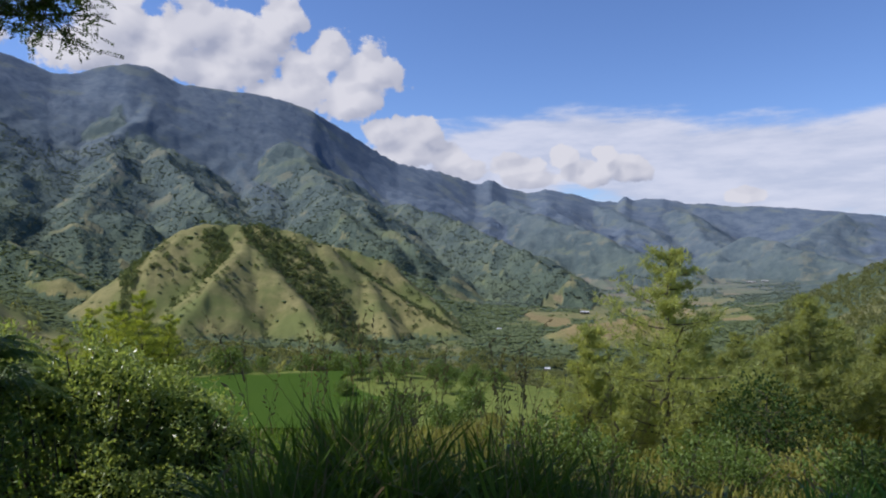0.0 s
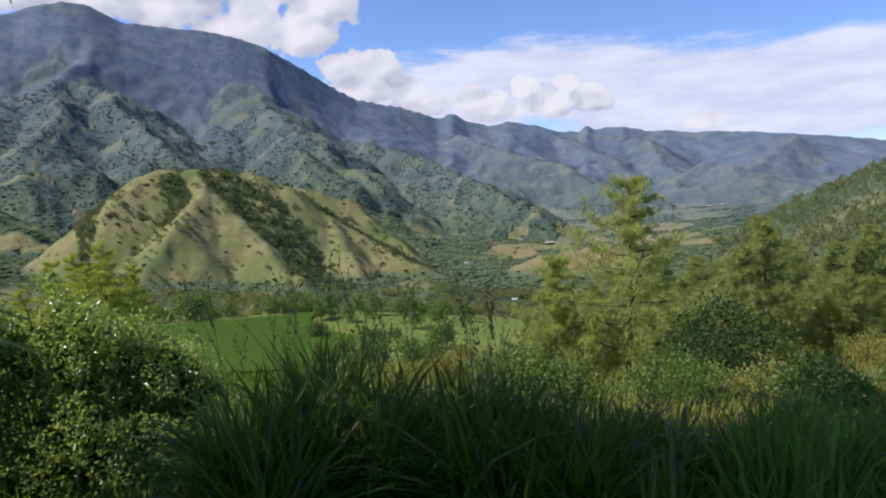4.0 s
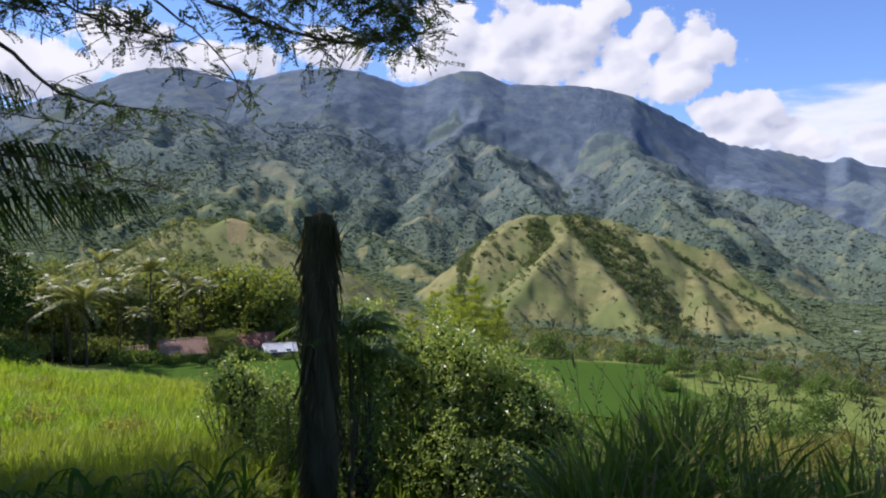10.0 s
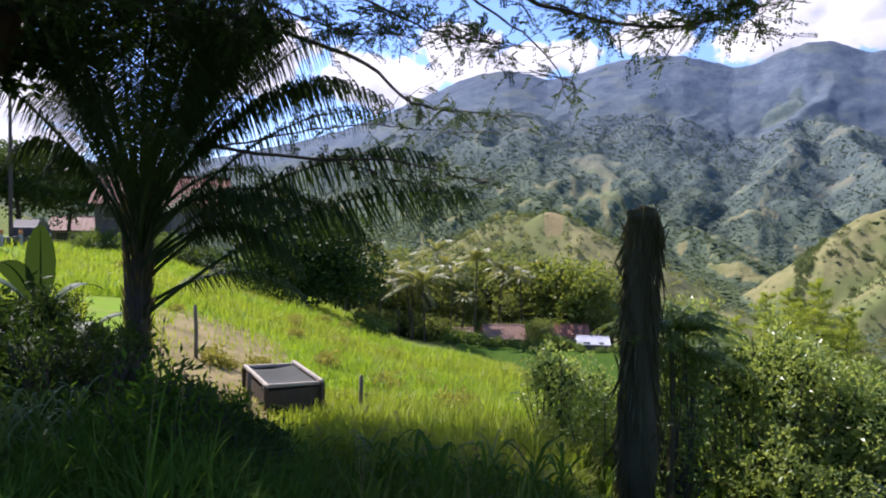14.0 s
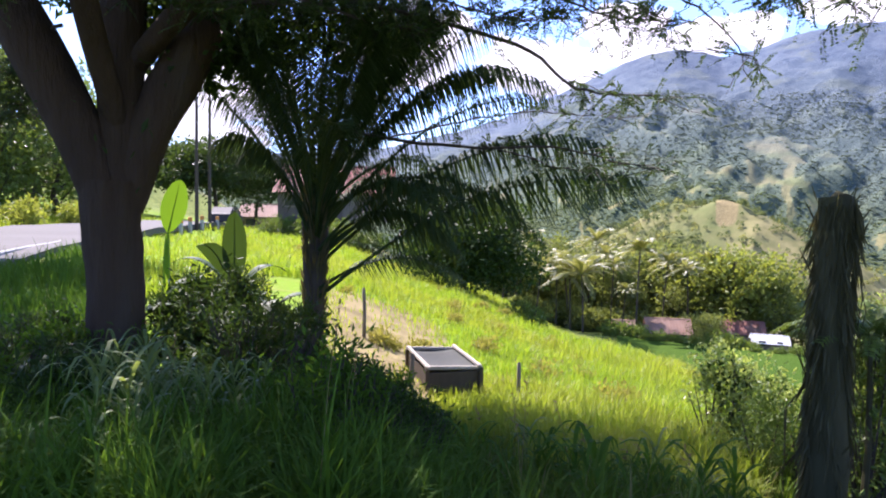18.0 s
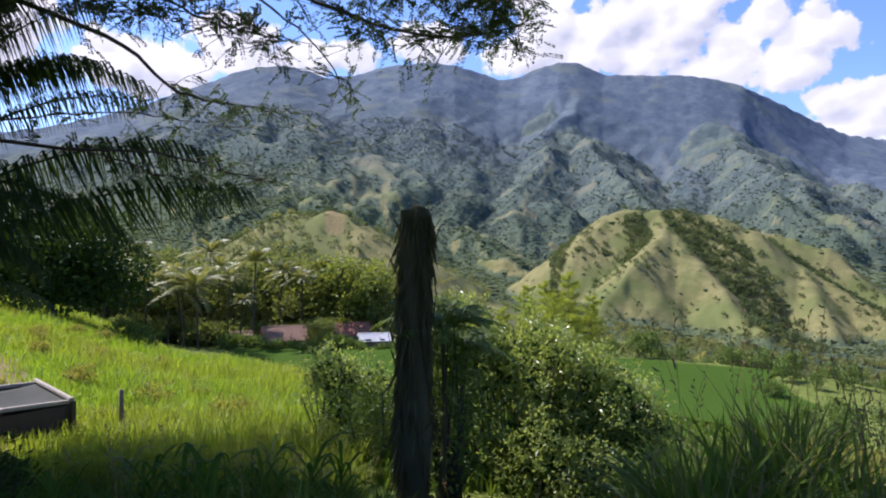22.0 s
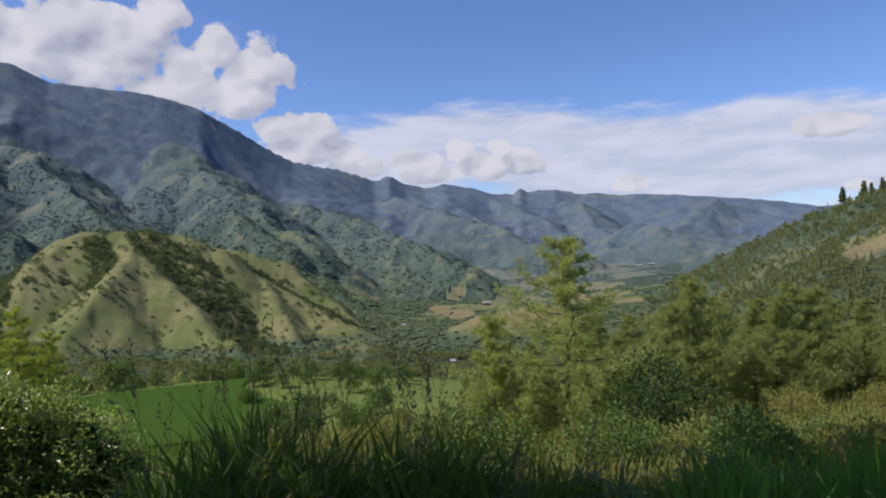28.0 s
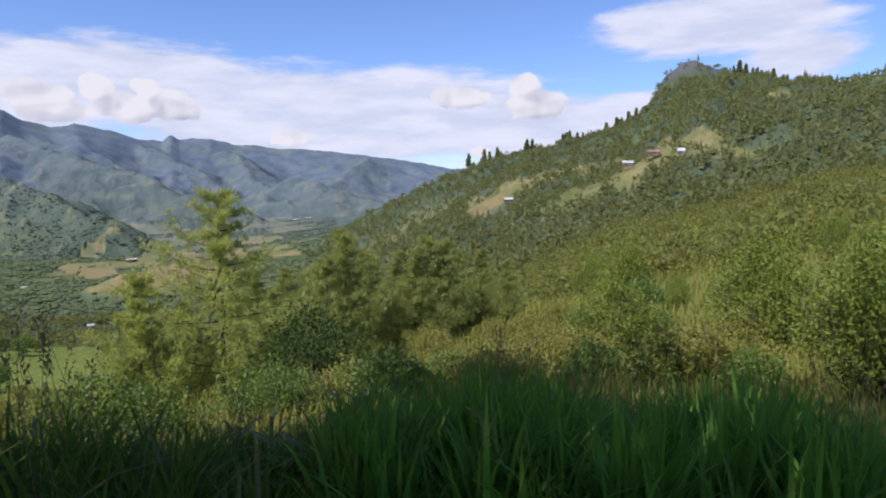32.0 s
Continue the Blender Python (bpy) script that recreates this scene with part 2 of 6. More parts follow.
# haze put into the mountain crowns: paler, and bluer in the farther band
M["wood_haze"] = leafy("wood_haze", (0.112, 0.150, 0.082), (0.185, 0.230, 0.118), 0.9, 0.05, 0.5)
M["wood_haze_far"] = leafy("wood_haze_far", (0.106, 0.142, 0.122), (0.172, 0.208, 0.164), 0.9, 0.05, 0.5)
M["wood_hill"] = leafy("wood_hill", (0.060, 0.090, 0.046), (0.120, 0.155, 0.078), 0.9, 0.05, 0.4)
M["scrub_far"] = leafy("scrub_far", (0.130, 0.145, 0.040), (0.245, 0.250, 0.075), 0.7, 0.1, 0.45, wide=(0.13, 0.145, 0.052))
M["leaf_grove"] = leafy("leaf_grove", (0.050, 0.080, 0.024), (0.185, 0.225, 0.070), 0.6, 0.2, 0.40)
M["bark_big"] = rough_stuff("bark_big", (0.026, 0.018, 0.012), (0.105, 0.070, 0.046), 8.0, 0.95, 1.0, 0.08, (1, 1, 0.16), c=(0.075, 0.058, 0.042))
M["bark"] = rough_stuff("bark", (0.09, 0.075, 0.06), (0.24, 0.21, 0.18), 9.0, 0.9, 0.7, 0.03, (1, 1, 0.25))
M["bark_dark"] = rough_stuff("bark_dark", (0.035, 0.028, 0.022), (0.12, 0.10, 0.08), 12.0, 0.9, 0.7, 0.03, (1, 1, 0.3))
M["fibre"] = leafy("fibre", (0.050, 0.048, 0.026), (0.125, 0.118, 0.062), 0.9, 0.1, 0.2)
M["timber"] = rough_stuff("timber", (0.10, 0.08, 0.06), (0.28, 0.24, 0.19), 14.0, 0.85, 0.4, 0.01, (1, 1, 0.2))
M["asphalt"] = rough_stuff("asphalt", (0.062, 0.060, 0.058), (0.12, 0.117, 0.11), 40.0, 0.85, 0.3, 0.01)
M["roof_red"] = rough_stuff("roof_red", (0.27, 0.11, 0.08), (0.44, 0.22, 0.165), 3.0, 0.6, 0.2, 0.01, c=(0.30, 0.19, 0.14))
M["roof_rust"] = rough_stuff("roof_rust", (0.32, 0.19, 0.14), (0.50, 0.34, 0.26), 3.0, 0.7, 0.2, 0.01)
M["roof_tile"] = rough_stuff("roof_tile", (0.17, 0.036, 0.028), (0.29, 0.078, 0.058), 3.0, 0.65, 0.2, 0.01, c=(0.22, 0.07, 0.05))
M["roof_zinc"] = rough_stuff("roof_zinc", (0.62, 0.64, 0.66), (0.82, 0.83, 0.84), 3.0, 0.45, 0.1, 0.01)
M["glass_dark"] = rough_stuff("glass_dark", (0.02, 0.025, 0.03), (0.05, 0.055, 0.06), 2.0, 0.15, 0.0, 0.01, spec=0.6)
M["car_paint"] = rough_stuff("car_paint", (0.045, 0.05, 0.055), (0.075, 0.08, 0.085), 2.0, 0.65, 0.0, 0.01, spec=0.25)
M["rubber"] = rough_stuff("rubber", (0.015, 0.015, 0.015), (0.03, 0.03, 0.03), 20.0, 0.8, 0.2, 0.005)
M["concrete"] = rough_stuff("concrete", (0.32, 0.31, 0.29), (0.50, 0.49, 0.46), 8.0, 0.9, 0.2, 0.01)
M["orange_paint"] = rough_stuff("orange_paint", (0.55, 0.22, 0.05), (0.65, 0.30, 0.08), 8.0, 0.7, 0.1, 0.005)
M["rock"] = rough_stuff("rock", (0.06, 0.065, 0.06), (0.16, 0.16, 0.15), 0.05, 0.9, 0.6, 4.0)


def ground_material():
    """Grass and woods, told apart by what grows there; far off, haze is put into the colour."""
    m, n = material("ground")
    p = n.add("ShaderNodeNewGeometry").outputs["Position"]

    def layer(name):
        a = n.add("ShaderNodeAttribute")
        a.attribute_name = name
        return a.outputs["Fac"]

    w1, w2, w3, w4 = n.noise(p, 0.9, 5.0, 0.7), n.noise(p, 0.06, 6.0, 0.65), n.noise(p, 0.012, 5.0, 0.6), n.noise(p, 0.16, 4.0, 0.7)
    w5 = n.noise(p, 0.045, 8.0, 0.72)
    meadow = n.mix(w2, (0.075, 0.16, 0.012), (0.17, 0.27, 0.020))
    meadow = n.mix(n.ramp(w1, 0.4, 0.75), meadow, (0.17, 0.20, 0.04))
    scrub = n.mix(n.ramp(w1, 0.3, 0.7), (0.07, 0.10, 0.022), (0.16, 0.19, 0.045))
    meadow = n.mix(layer("meadow"), scrub, meadow)
    hill = n.mix(n.ramp(w2, 0.3, 0.7), (0.138, 0.138, 0.056), (0.215, 0.196, 0.088))
    hill = n.mix(n.ramp(w3, 0.42, 0.62), hill, (0.120, 0.140, 0.050))
    hill = n.mix(n.math("MULTIPLY", n.ramp(w4, 0.46, 0.66), 0.45), hill, (0.098, 0.108, 0.042))
    woods = n.mix(n.math("ADD", n.math("MULTIPLY", n.ramp(w4, 0.3, 0.7), 0.5), n.math("MULTIPLY", n.ramp(w5, 0.35, 0.65), 0.5)), (0.050, 0.075, 0.046), (0.092, 0.122, 0.068))
    woods = n.mix(n.math("MULTIPLY", n.ramp(w3, 0.48, 0.68), 0.45), woods, (0.115, 0.145, 0.066))
    # distance haze put into the base colour: paler and bluer ground
    haze_tint = n.mix(n.math("ADD", n.math("MULTIPLY", n.ramp(w3, 0.35, 0.65), 0.55), n.math("MULTIPLY", n.ramp(w5, 0.35, 0.65), 0.45)), (0.076, 0.105, 0.152), (0.138, 0.170, 0.210))
    haze_tint = n.mix(n.math("MULTIPLY", n.ramp(n.noise(p, 0.006, 6.0, 0.65), 0.54, 0.62), 0.50), haze_tint, (0.150, 0.172, 0.145))
    brown = n.mix(n.ramp(w1, 0.3, 0.7), (0.14, 0.115, 0.055), (0.255, 0.21, 0.10))
    c = n.mix(n.ramp(n.math("ADD", layer("hill"), n.math("MULTIPLY", n.math("SUBTRACT", w2, 0.5), 0.5)), 0.4, 0.6), meadow, hill)
    c = n.mix(n.ramp(n.math("ADD", layer("brown"), n.math("MULTIPLY", n.math("SUBTRACT", w2, 0.5), 0.8)), 0.4, 0.6), c, brown)
    c = n.mix(n.ramp(n.math("ADD", layer("woods"), n.math("MULTIPLY", n.math("SUBTRACT", w4, 0.5), 0.7)), 0.42, 0.58), c, woods)
    c = n.mix(layer("haze_tint"), c, haze_tint)
    c = n.mix(n.ramp(n.math("ADD", layer("rock"), n.math("MULTIPLY", n.math("SUBTRACT", w2, 0.5), 0.8)), 0.4, 0.7), c, (0.11, 0.115, 0.11))
    lumps = n.math("MULTIPLY", n.math("ADD", n.math("MULTIPLY", w4, 5.0), n.math("MULTIPLY", w5, 7.0)), layer("woods"))
    surface(n, c, 0.95, n.math("ADD", n.math("MULTIPLY", w1, 0.2), lumps), 0.8, 1.0, spec=0.05)
    return m


M["ground"] = ground_material()
# ---------------------------------------------------------------- mesh helpers
RNG = np.random.default_rng(7)


def link(name, verts, faces, mat, parent=None, label="", smooth=False):
    """One mesh object from arrays of corners and of three- or four-cornered faces."""
    me = bpy.data.meshes.new(name)
    verts = np.asarray(verts, np.float32)
    groups = [np.asarray(f, np.int32) for f in (faces if isinstance(faces, (list, tuple)) and len(faces) and isinstance(faces[0], np.ndarray) and faces[0].ndim == 2 else [faces])]
    groups = [g for g in groups if len(g)]
    me.vertices.add(len(verts))
    me.vertices.foreach_set("co", verts.ravel())
    loops = np.concatenate([g.ravel() for g in groups])
    sizes = np.concatenate([np.full(len(g), g.shape[1], np.int32) for g in groups])
    me.loops.add(len(loops))
    me.loops.foreach_set("vertex_index", loops)
    me.polygons.add(len(sizes))
    me.polygons.foreach_set("loop_start", np.concatenate([[0], np.cumsum(sizes)[:-1]]).astype(np.int32))
    me.polygons.foreach_set("use_smooth", np.full(len(sizes), smooth))
    me.update(calc_edges=True)
    me.validate()
    me.materials.append(mat)
    ob = new(name, me)
    if parent:
        ob.parent = parent
    if label:
        ob["label"] = label
    return ob


def part(name, bm, mat, parent=None, label="", smooth=False):
    """Links a bmesh as one mesh object under a thing or a part."""
    me = bpy.data.meshes.new(name)
    for f in bm.faces:
        f.smooth = smooth
    bm.to_mesh(me)
    bm.free()
    me.materials.append(mat)
    ob = new(name, me)
    if parent:
        ob.parent = parent
    if label:
        ob["label"] = label
    return ob


def thing(name, m, label, category, group=""):
    ob = new(name)
    ob.empty_display_size = 0.2
    ob.matrix_world = m
    return tagged(ob, label, category, group)


def box(size, at=(0, 0, 0), bevel=0.0, turn=None):
    bm = bmesh.new()
    m = Matrix.Translation(at) @ (turn or Matrix()) @ Matrix.Diagonal((*size, 1))
    bmesh.ops.create_cube(bm, size=1, matrix=m)
    if bevel:
        bmesh.ops.bevel(bm, geom=bm.edges[:], offset=bevel, segments=2, affect="EDGES")
    return bm


class Heap:
    """Collects corners and faces of many small pieces for one mesh."""

    def __init__(self):
        self.v, self.f3, self.f4, self.n = [], [], [], 0

    def add(self, v, f):
        v, f = np.asarray(v, float).reshape(-1, 3), np.asarray(f, int)
        (self.f3 if f.shape[1] == 3 else self.f4).append(f + self.n)
        self.v.append(v)
        self.n += len(v)

    def link(self, name, mat, parent=None, label="", smooth=False):
        groups = [np.concatenate(g) for g in (self.f3, self.f4) if g]
        return link(name, np.concatenate(self.v), groups, mat, parent, label, smooth)


def unit(v):
    return v / np.maximum(np.linalg.norm(v, axis=-1, keepdims=True), 1e-9)


def tube(heap, points, radii, sides=7, bumps=0.0):
    """A tapered limb along points."""
    p, r = np.asarray(points, float), np.asarray(radii, float)
    t = unit(np.gradient(p, axis=0))
    ref = np.where(np.abs(t[:, 2:3]) > 0.9, [[1.0, 0, 0]], [[0, 0, 1.0]])
    a = unit(np.cross(t, ref))
    for i in range(1, len(a)):
        k = a[i - 1] - t[i] * (a[i - 1] @ t[i])
        a[i] = k / max(np.linalg.norm(k), 1e-9)
    b = np.cross(t, a)
    ang = np.arange(sides) * 2 * np.pi / sides
    ring = a[:, None] * np.cos(ang)[None, :, None] + b[:, None] * np.sin(ang)[None, :, None]
    rr = r[:, None] * (1 + bumps * RNG.uniform(-1, 1, (len(p), sides)))
    v = p[:, None] + ring * rr[..., None]
    i, j = np.meshgrid(np.arange(len(p) - 1), np.arange(sides), indexing="ij")
    j2 = (j + 1) % sides
    f = np.stack([i * sides + j, i * sides + j2, (i + 1) * sides + j2, (i + 1) * sides + j], -1).reshape(-1, 4)
    heap.add(v, f)


def leaves(heap, pos, way, size, width=0.45, fold=0.15, side=None):
    """Kite-shaped leaves, folded along the midrib: base, two flanks, tip."""
    pos, way = np.asarray(pos, float), unit(np.asarray(way, float))
    n = len(pos)
    size = np.broadcast_to(size, n)[:, None]
    s = unit(np.cross(way, RNG.normal(size=(n, 3)))) if side is None else side
    up = np.cross(s, way)
    v = np.stack([pos, pos + way * size * 0.5 + s * size * width * 0.5 + up * size * fold, pos + way * size, pos + way * size * 0.5 - s * size * width * 0.5 + up * size * fold], 1)
    f = np.arange(n * 4).reshape(n, 4)
    f = np.concatenate([f[:, [0, 1, 2]], f[:, [0, 2, 3]]])
    heap.add(v, f)


def blades(heap, pos, height, width, lean, spread=0.35, segments=3):
    """Grass blades that rise and bow over."""
    n = len(pos)
    height, width = np.broadcast_to(height, n), np.broadcast_to(width, n)
    ang = RNG.uniform(0, 2 * np.pi, n)
    out = np.stack([np.cos(ang), np.sin(ang), np.zeros(n)], -1) * (spread * RNG.uniform(0.2, 1.0, n))[:, None] + np.asarray(lean)
    face = unit(np.cross(out + [[1e-4, 0, 0]], [[0, 0, 1.0]]))
    turn = RNG.uniform(-0.8, 0.8, n)[:, None]
    face = unit(face * np.cos(turn) + unit(out + [[1e-4, 0, 0]]) * np.sin(turn))
    rows = []
    for k in range(segments + 1):
        u = k / segments
        c = pos + np.stack([np.zeros(n), np.zeros(n), height * (u - 0.28 * u**2.2 * np.linalg.norm(out, axis=1) / 0.4)], -1) + out * (height * u**1.9)[:, None]
        w = (width * (1 - u) ** 0.7)[:, None] * face * 0.5
        rows += [c - w, c + w] if k < segments else [c]
    v = np.stack(rows, 1)
    m = v.shape[1]
    base = (np.arange(n) * m)[:, None]
    quads = np.concatenate([base + np.array([[2 * k, 2 * k + 1, 2 * k + 3, 2 * k + 2]]) for k in range(segments - 1)]) if segments > 1 else None
    tri = base + np.array([[2 * segments - 2, 2 * segments - 1, 2 * segments]])
    o = heap.n
    heap.add(v, tri)
    if quads is not None:
        heap.f4.append(quads + o)


# ---------------------------------------------------------------- the land
def lattice(ix, iy, seed):
    h = np.sin(ix * 127.1 + iy * 311.7 + seed * 74.7) * 43758.5453
    return h - np.floor(h)


def vnoise(x, y, seed=0):
    ix, iy = np.floor(x), np.floor(y)
    fx, fy = x - ix, y - iy
    u, w = fx * fx * (3 - 2 * fx), fy * fy * (3 - 2 * fy)
    a, b, c, d = (lattice(ix + i, iy + j, seed) for i, j in ((0, 0), (1, 0), (0, 1), (1, 1)))
    return a + (b - a) * u + (c - a) * w + (a - b - c + d) * u * w


def fbm(x, y, seed=0, octaves=4, gain=0.5):
    total, amp, norm = 0.0, 1.0, 0.0
    for k in range(octaves):
        total = total + amp * vnoise(x * 2**k, y * 2**k, seed + k)
        norm += amp
        amp *= gain
    return total / norm


def smooth(a, b, x):
    t = np.clip((x - a) / (b - a), 0, 1)
    return t * t * (3 - 2 * t)


# how the ground falls away from the verge, bearing by bearing (degrees to the left of the first view)
STEPS = (4, 10, 25, 50, 90, 130, 300, 600)
FALL = {
    -180: (0, 0, 0.5, 2, 5, 8, 30, 60), -110: (0, 0, -1, -1, 0, 5, 30, 60), -70: (-0.2, -1.2, -2.6, -4, -4, -3, 8, 50),
    -55: (-0.3, -1.5, -4, -6.5, -9, -10, -10, 10), -40: (-0.3, -1.7, -5, -9, -16, -20, -40, -30), -28: (-0.3, -1.8, -6, -11, -20, -27, -60, -90),
    -15: (-0.3, -1.8, -6.3, -12, -20, -26, -75, -118), 0: (-0.3, -1.8, -6, -13, -21, -23, -75, -112), 25: (-0.3, -1.6, -5, -12, -21, -22, -70, -100),
    45: (-0.3, -1.4, -4.2, -10, -21.5, -22, -36, -60), 57: (-0.3, -1.35, -3.4, -8, -17.5, -22, -28, -50), 68: (-0.2, -1.1, -2, -3.8, -12, -18, -24, -40),
    80: (-0.1, -0.4, -0.7, -0.6, -3, -8, -15, -10), 95: (0, 0, 0, 0.3, 1, 3, 20, 50), 110: (0, 0, 0, 0.5, 5, 10, 30, 60), 180: (0, 0, 0.5, 2, 5, 8, 30, 60),
}
# crests: bearing and rise in degrees
CREST = [(110, 3), (90, 4), (75, 5.2), (68, 6.9), (64.3, 8.0), (61.5, 9.1), (58, 10.7), (54.2, 12.4), (52.2, 13.1), (50, 13.25), (48, 12.95), (46.6, 12.5), (44.4, 12.8), (42.4, 13.5), (40.3, 13.9), (38.5, 14.1), (35.6, 14.0), (33.7, 13.4), (31.8, 12.8),
         (29.9, 13.05), (28.5, 13.7), (26.6, 14.2), (25, 14.0), (22.9, 13.1), (21, 12.95), (18.2, 12.85), (14.8, 12.5), (12.4, 11.7), (10, 10.5), (7.6, 9.05), (4.8, 7.5), (2.8, 7.15), (0.9, 6.8), (-1.1, 6.15), (-2.1, 5.75), (-2.8, 5.9), (-3.4, 6.2), (-4.7, 5.5),
         (-6.5, 5.0), (-8.2, 5.3), (-10.4, 4.95), (-12.5, 4.3), (-14.3, 4.2), (-14.8, 4.75), (-15.5, 4.35), (-17.9, 4.5), (-19.6, 4.0), (-21.3, 4.0), (-23.4, 3.7), (-25, 3.75), (-28.0, 3.5), (-30.4, 3.2), (-33.4, 2.85), (-36.1, 2.4), (-38, 2.0), (-50, 1.5)]
RIGHT = [(-26, -4.5), (-30, -2.4), (-32.8, -1.0), (-36.6, 0.8), (-38.5, 1.6), (-40.2, 2.3), (-42.6, 2.9), (-45, 3.5), (-47.4, 3.9), (-50.1, 4.3), (-51.9, 4.8), (-53.7, 5.8), (-54.9, 7.4), (-55.8, 9.0), (-57.1, 10.0), (-58.2, 10.1), (-59.4, 9.6),
         (-62.2, 8.5), (-64.4, 7.8), (-66.3, 7.2), (-68.2, 6.9), (-72, 7.5), (-90, 9), (-120, 7), (-180, 4)]


def table(rows, az):
    rows = sorted(rows)
    return np.interp(az, [r[0] for r in rows], [r[1] for r in rows])


def ridge(x, y, pts, slope, rough=0.0):
    """Height of a ridge that runs through points of bearing, distance and rise, with flanks of that slope."""
    best = np.full(np.shape(x), -1e9)
    q = [(-d * math.sin(radians(a)), d * math.cos(radians(a)), EYE + d * math.tan(radians(e))) for a, d, e in pts]
    for (x0, y0, z0), (x1, y1, z1) in zip(q, q[1:]):
        dx, dy = x1 - x0, y1 - y0
        t = np.clip(((x - x0) * dx + (y - y0) * dy) / (dx * dx + dy * dy), 0, 1)
        far = np.hypot(x - x0 - t * dx, y - y0 - t * dy)
        best = np.maximum(best, z0 + t * (z1 - z0) - slope * (np.sqrt(far**2 + 7**2) - 7))
    return best


HILL = [[(22.3, 960, 1.3), (20.8, 960, 1.75), (17.2, 955, 1.8), (14.8, 945, 1.5), (12.6, 930, 1.0), (11.1, 920, 0.3), (7.4, 890, -2.7), (3.2, 850, -5.3), (-1.3, 790, -7.7), (-4, 760, -9)],
        [(17.9, 950, 1.6), (17.4, 890, 0.2), (15.3, 835, -2.3), (13.25, 785, -4.3), (11.4, 725, -6.7), (9.0, 660, -9.2)], [(17.4, 885, 0.05), (19.0, 835, -1.7), (19.9, 795, -2.9), (22.5, 735, -6.2), (24.0, 690, -7.8)],
        [(22.3, 960, 1.25), (23.0, 930, 0.3), (24.2, 905, -1.1), (26.2, 870, -3.6), (27.5, 830, -6.0)], [(10.4, 1000, 0.3), (5.9, 985, -1.1), (1.3, 900, -5.2), (-1.6, 830, -8.0)], [(7.4, 885, -2.8), (6.0, 800, -5.8), (4.4, 730, -8.6)]]
KNOLL = [[(55.5, 520, -3.4), (53.4, 520, -1.7), (51.3, 515, 0.2), (49.6, 510, 1.0), (47.6, 505, 1.1), (45.4, 495, 0.8), (44.3, 480, -0.2), (42.5, 455, -2.6), (40.5, 430, -4.5)]]
SPUR = [[(5, 2300, 4.0), (1.0, 2050, 2.9), (-3.8, 1800, 0.8), (-9.7, 1500, -1.95), (-12, 1400, -4.0)], [(-4, 3200, 4.2), (-9, 2800, 2.6), (-15, 2500, 0.4), (-19, 2350, -1.2)],
        [(10, 1700, 3.2), (7, 1500, 0.6), (3, 1300, -2.5), (-2, 1150, -5.5)], [(-24, 2900, 1.2), (-28, 2700, 0.2), (-31, 2600, -0.8)], [(-5.5, 3700, 4.4), (-9.5, 3200, 2.7), (-13.5, 2900, 0.9), (-16, 2700, -0.8)],
        [(-19, 3900, 3.5), (-21.5, 3300, 1.4), (-23, 2900, -0.8)], [(-31, 3900, 3.0), (-29, 3300, 1.4), (-26.5, 2900, -0.8)], [(-12.5, 3900, 4.0), (-16, 3400, 2.2), (-18.5, 3000, 0.2)]]
FOLD = [[(58, 2500, 9.3), (53.5, 2300, 8.4), (45.5, 2000, 6.2), (40.8, 1650, 3.5), (35.5, 1350, 0.0), (31.2, 1150, -2.7)], [(47, 2650, 10.5), (43, 2500, 9.0), (37, 1750, 3.8), (33.2, 1350, -0.8), (30, 1150, -3.5)],
        [(27.5, 2700, 11.2), (26.3, 2400, 9.2), (29.9, 1800, 3.6), (30.3, 1450, 0.4)], [(26.3, 2400, 9.2), (22, 2000, 5.4), (19, 1600, 2.0)], [(14, 2600, 9.0), (11, 2200, 6.2), (8.8, 1900, 4.4), (5, 1600, 0.8), (1, 1350, -3.0)],
        [(64, 2200, 6.4), (59, 1700, 4.2), (54, 1200, 1.2), (49, 900, -1.2)], [(56, 2000, 6.6), (50, 1500, 3.6), (45, 1150, 0.8), (41, 950, -1.8)]]
TAN = [[(-7, 760, -9.4), (-8.9, 790, -8.1), (-11.1, 830, -6.45), (-13.4, 870, -6.2), (-16.5, 890, -5.5), (-20, 900, -6.5)]]


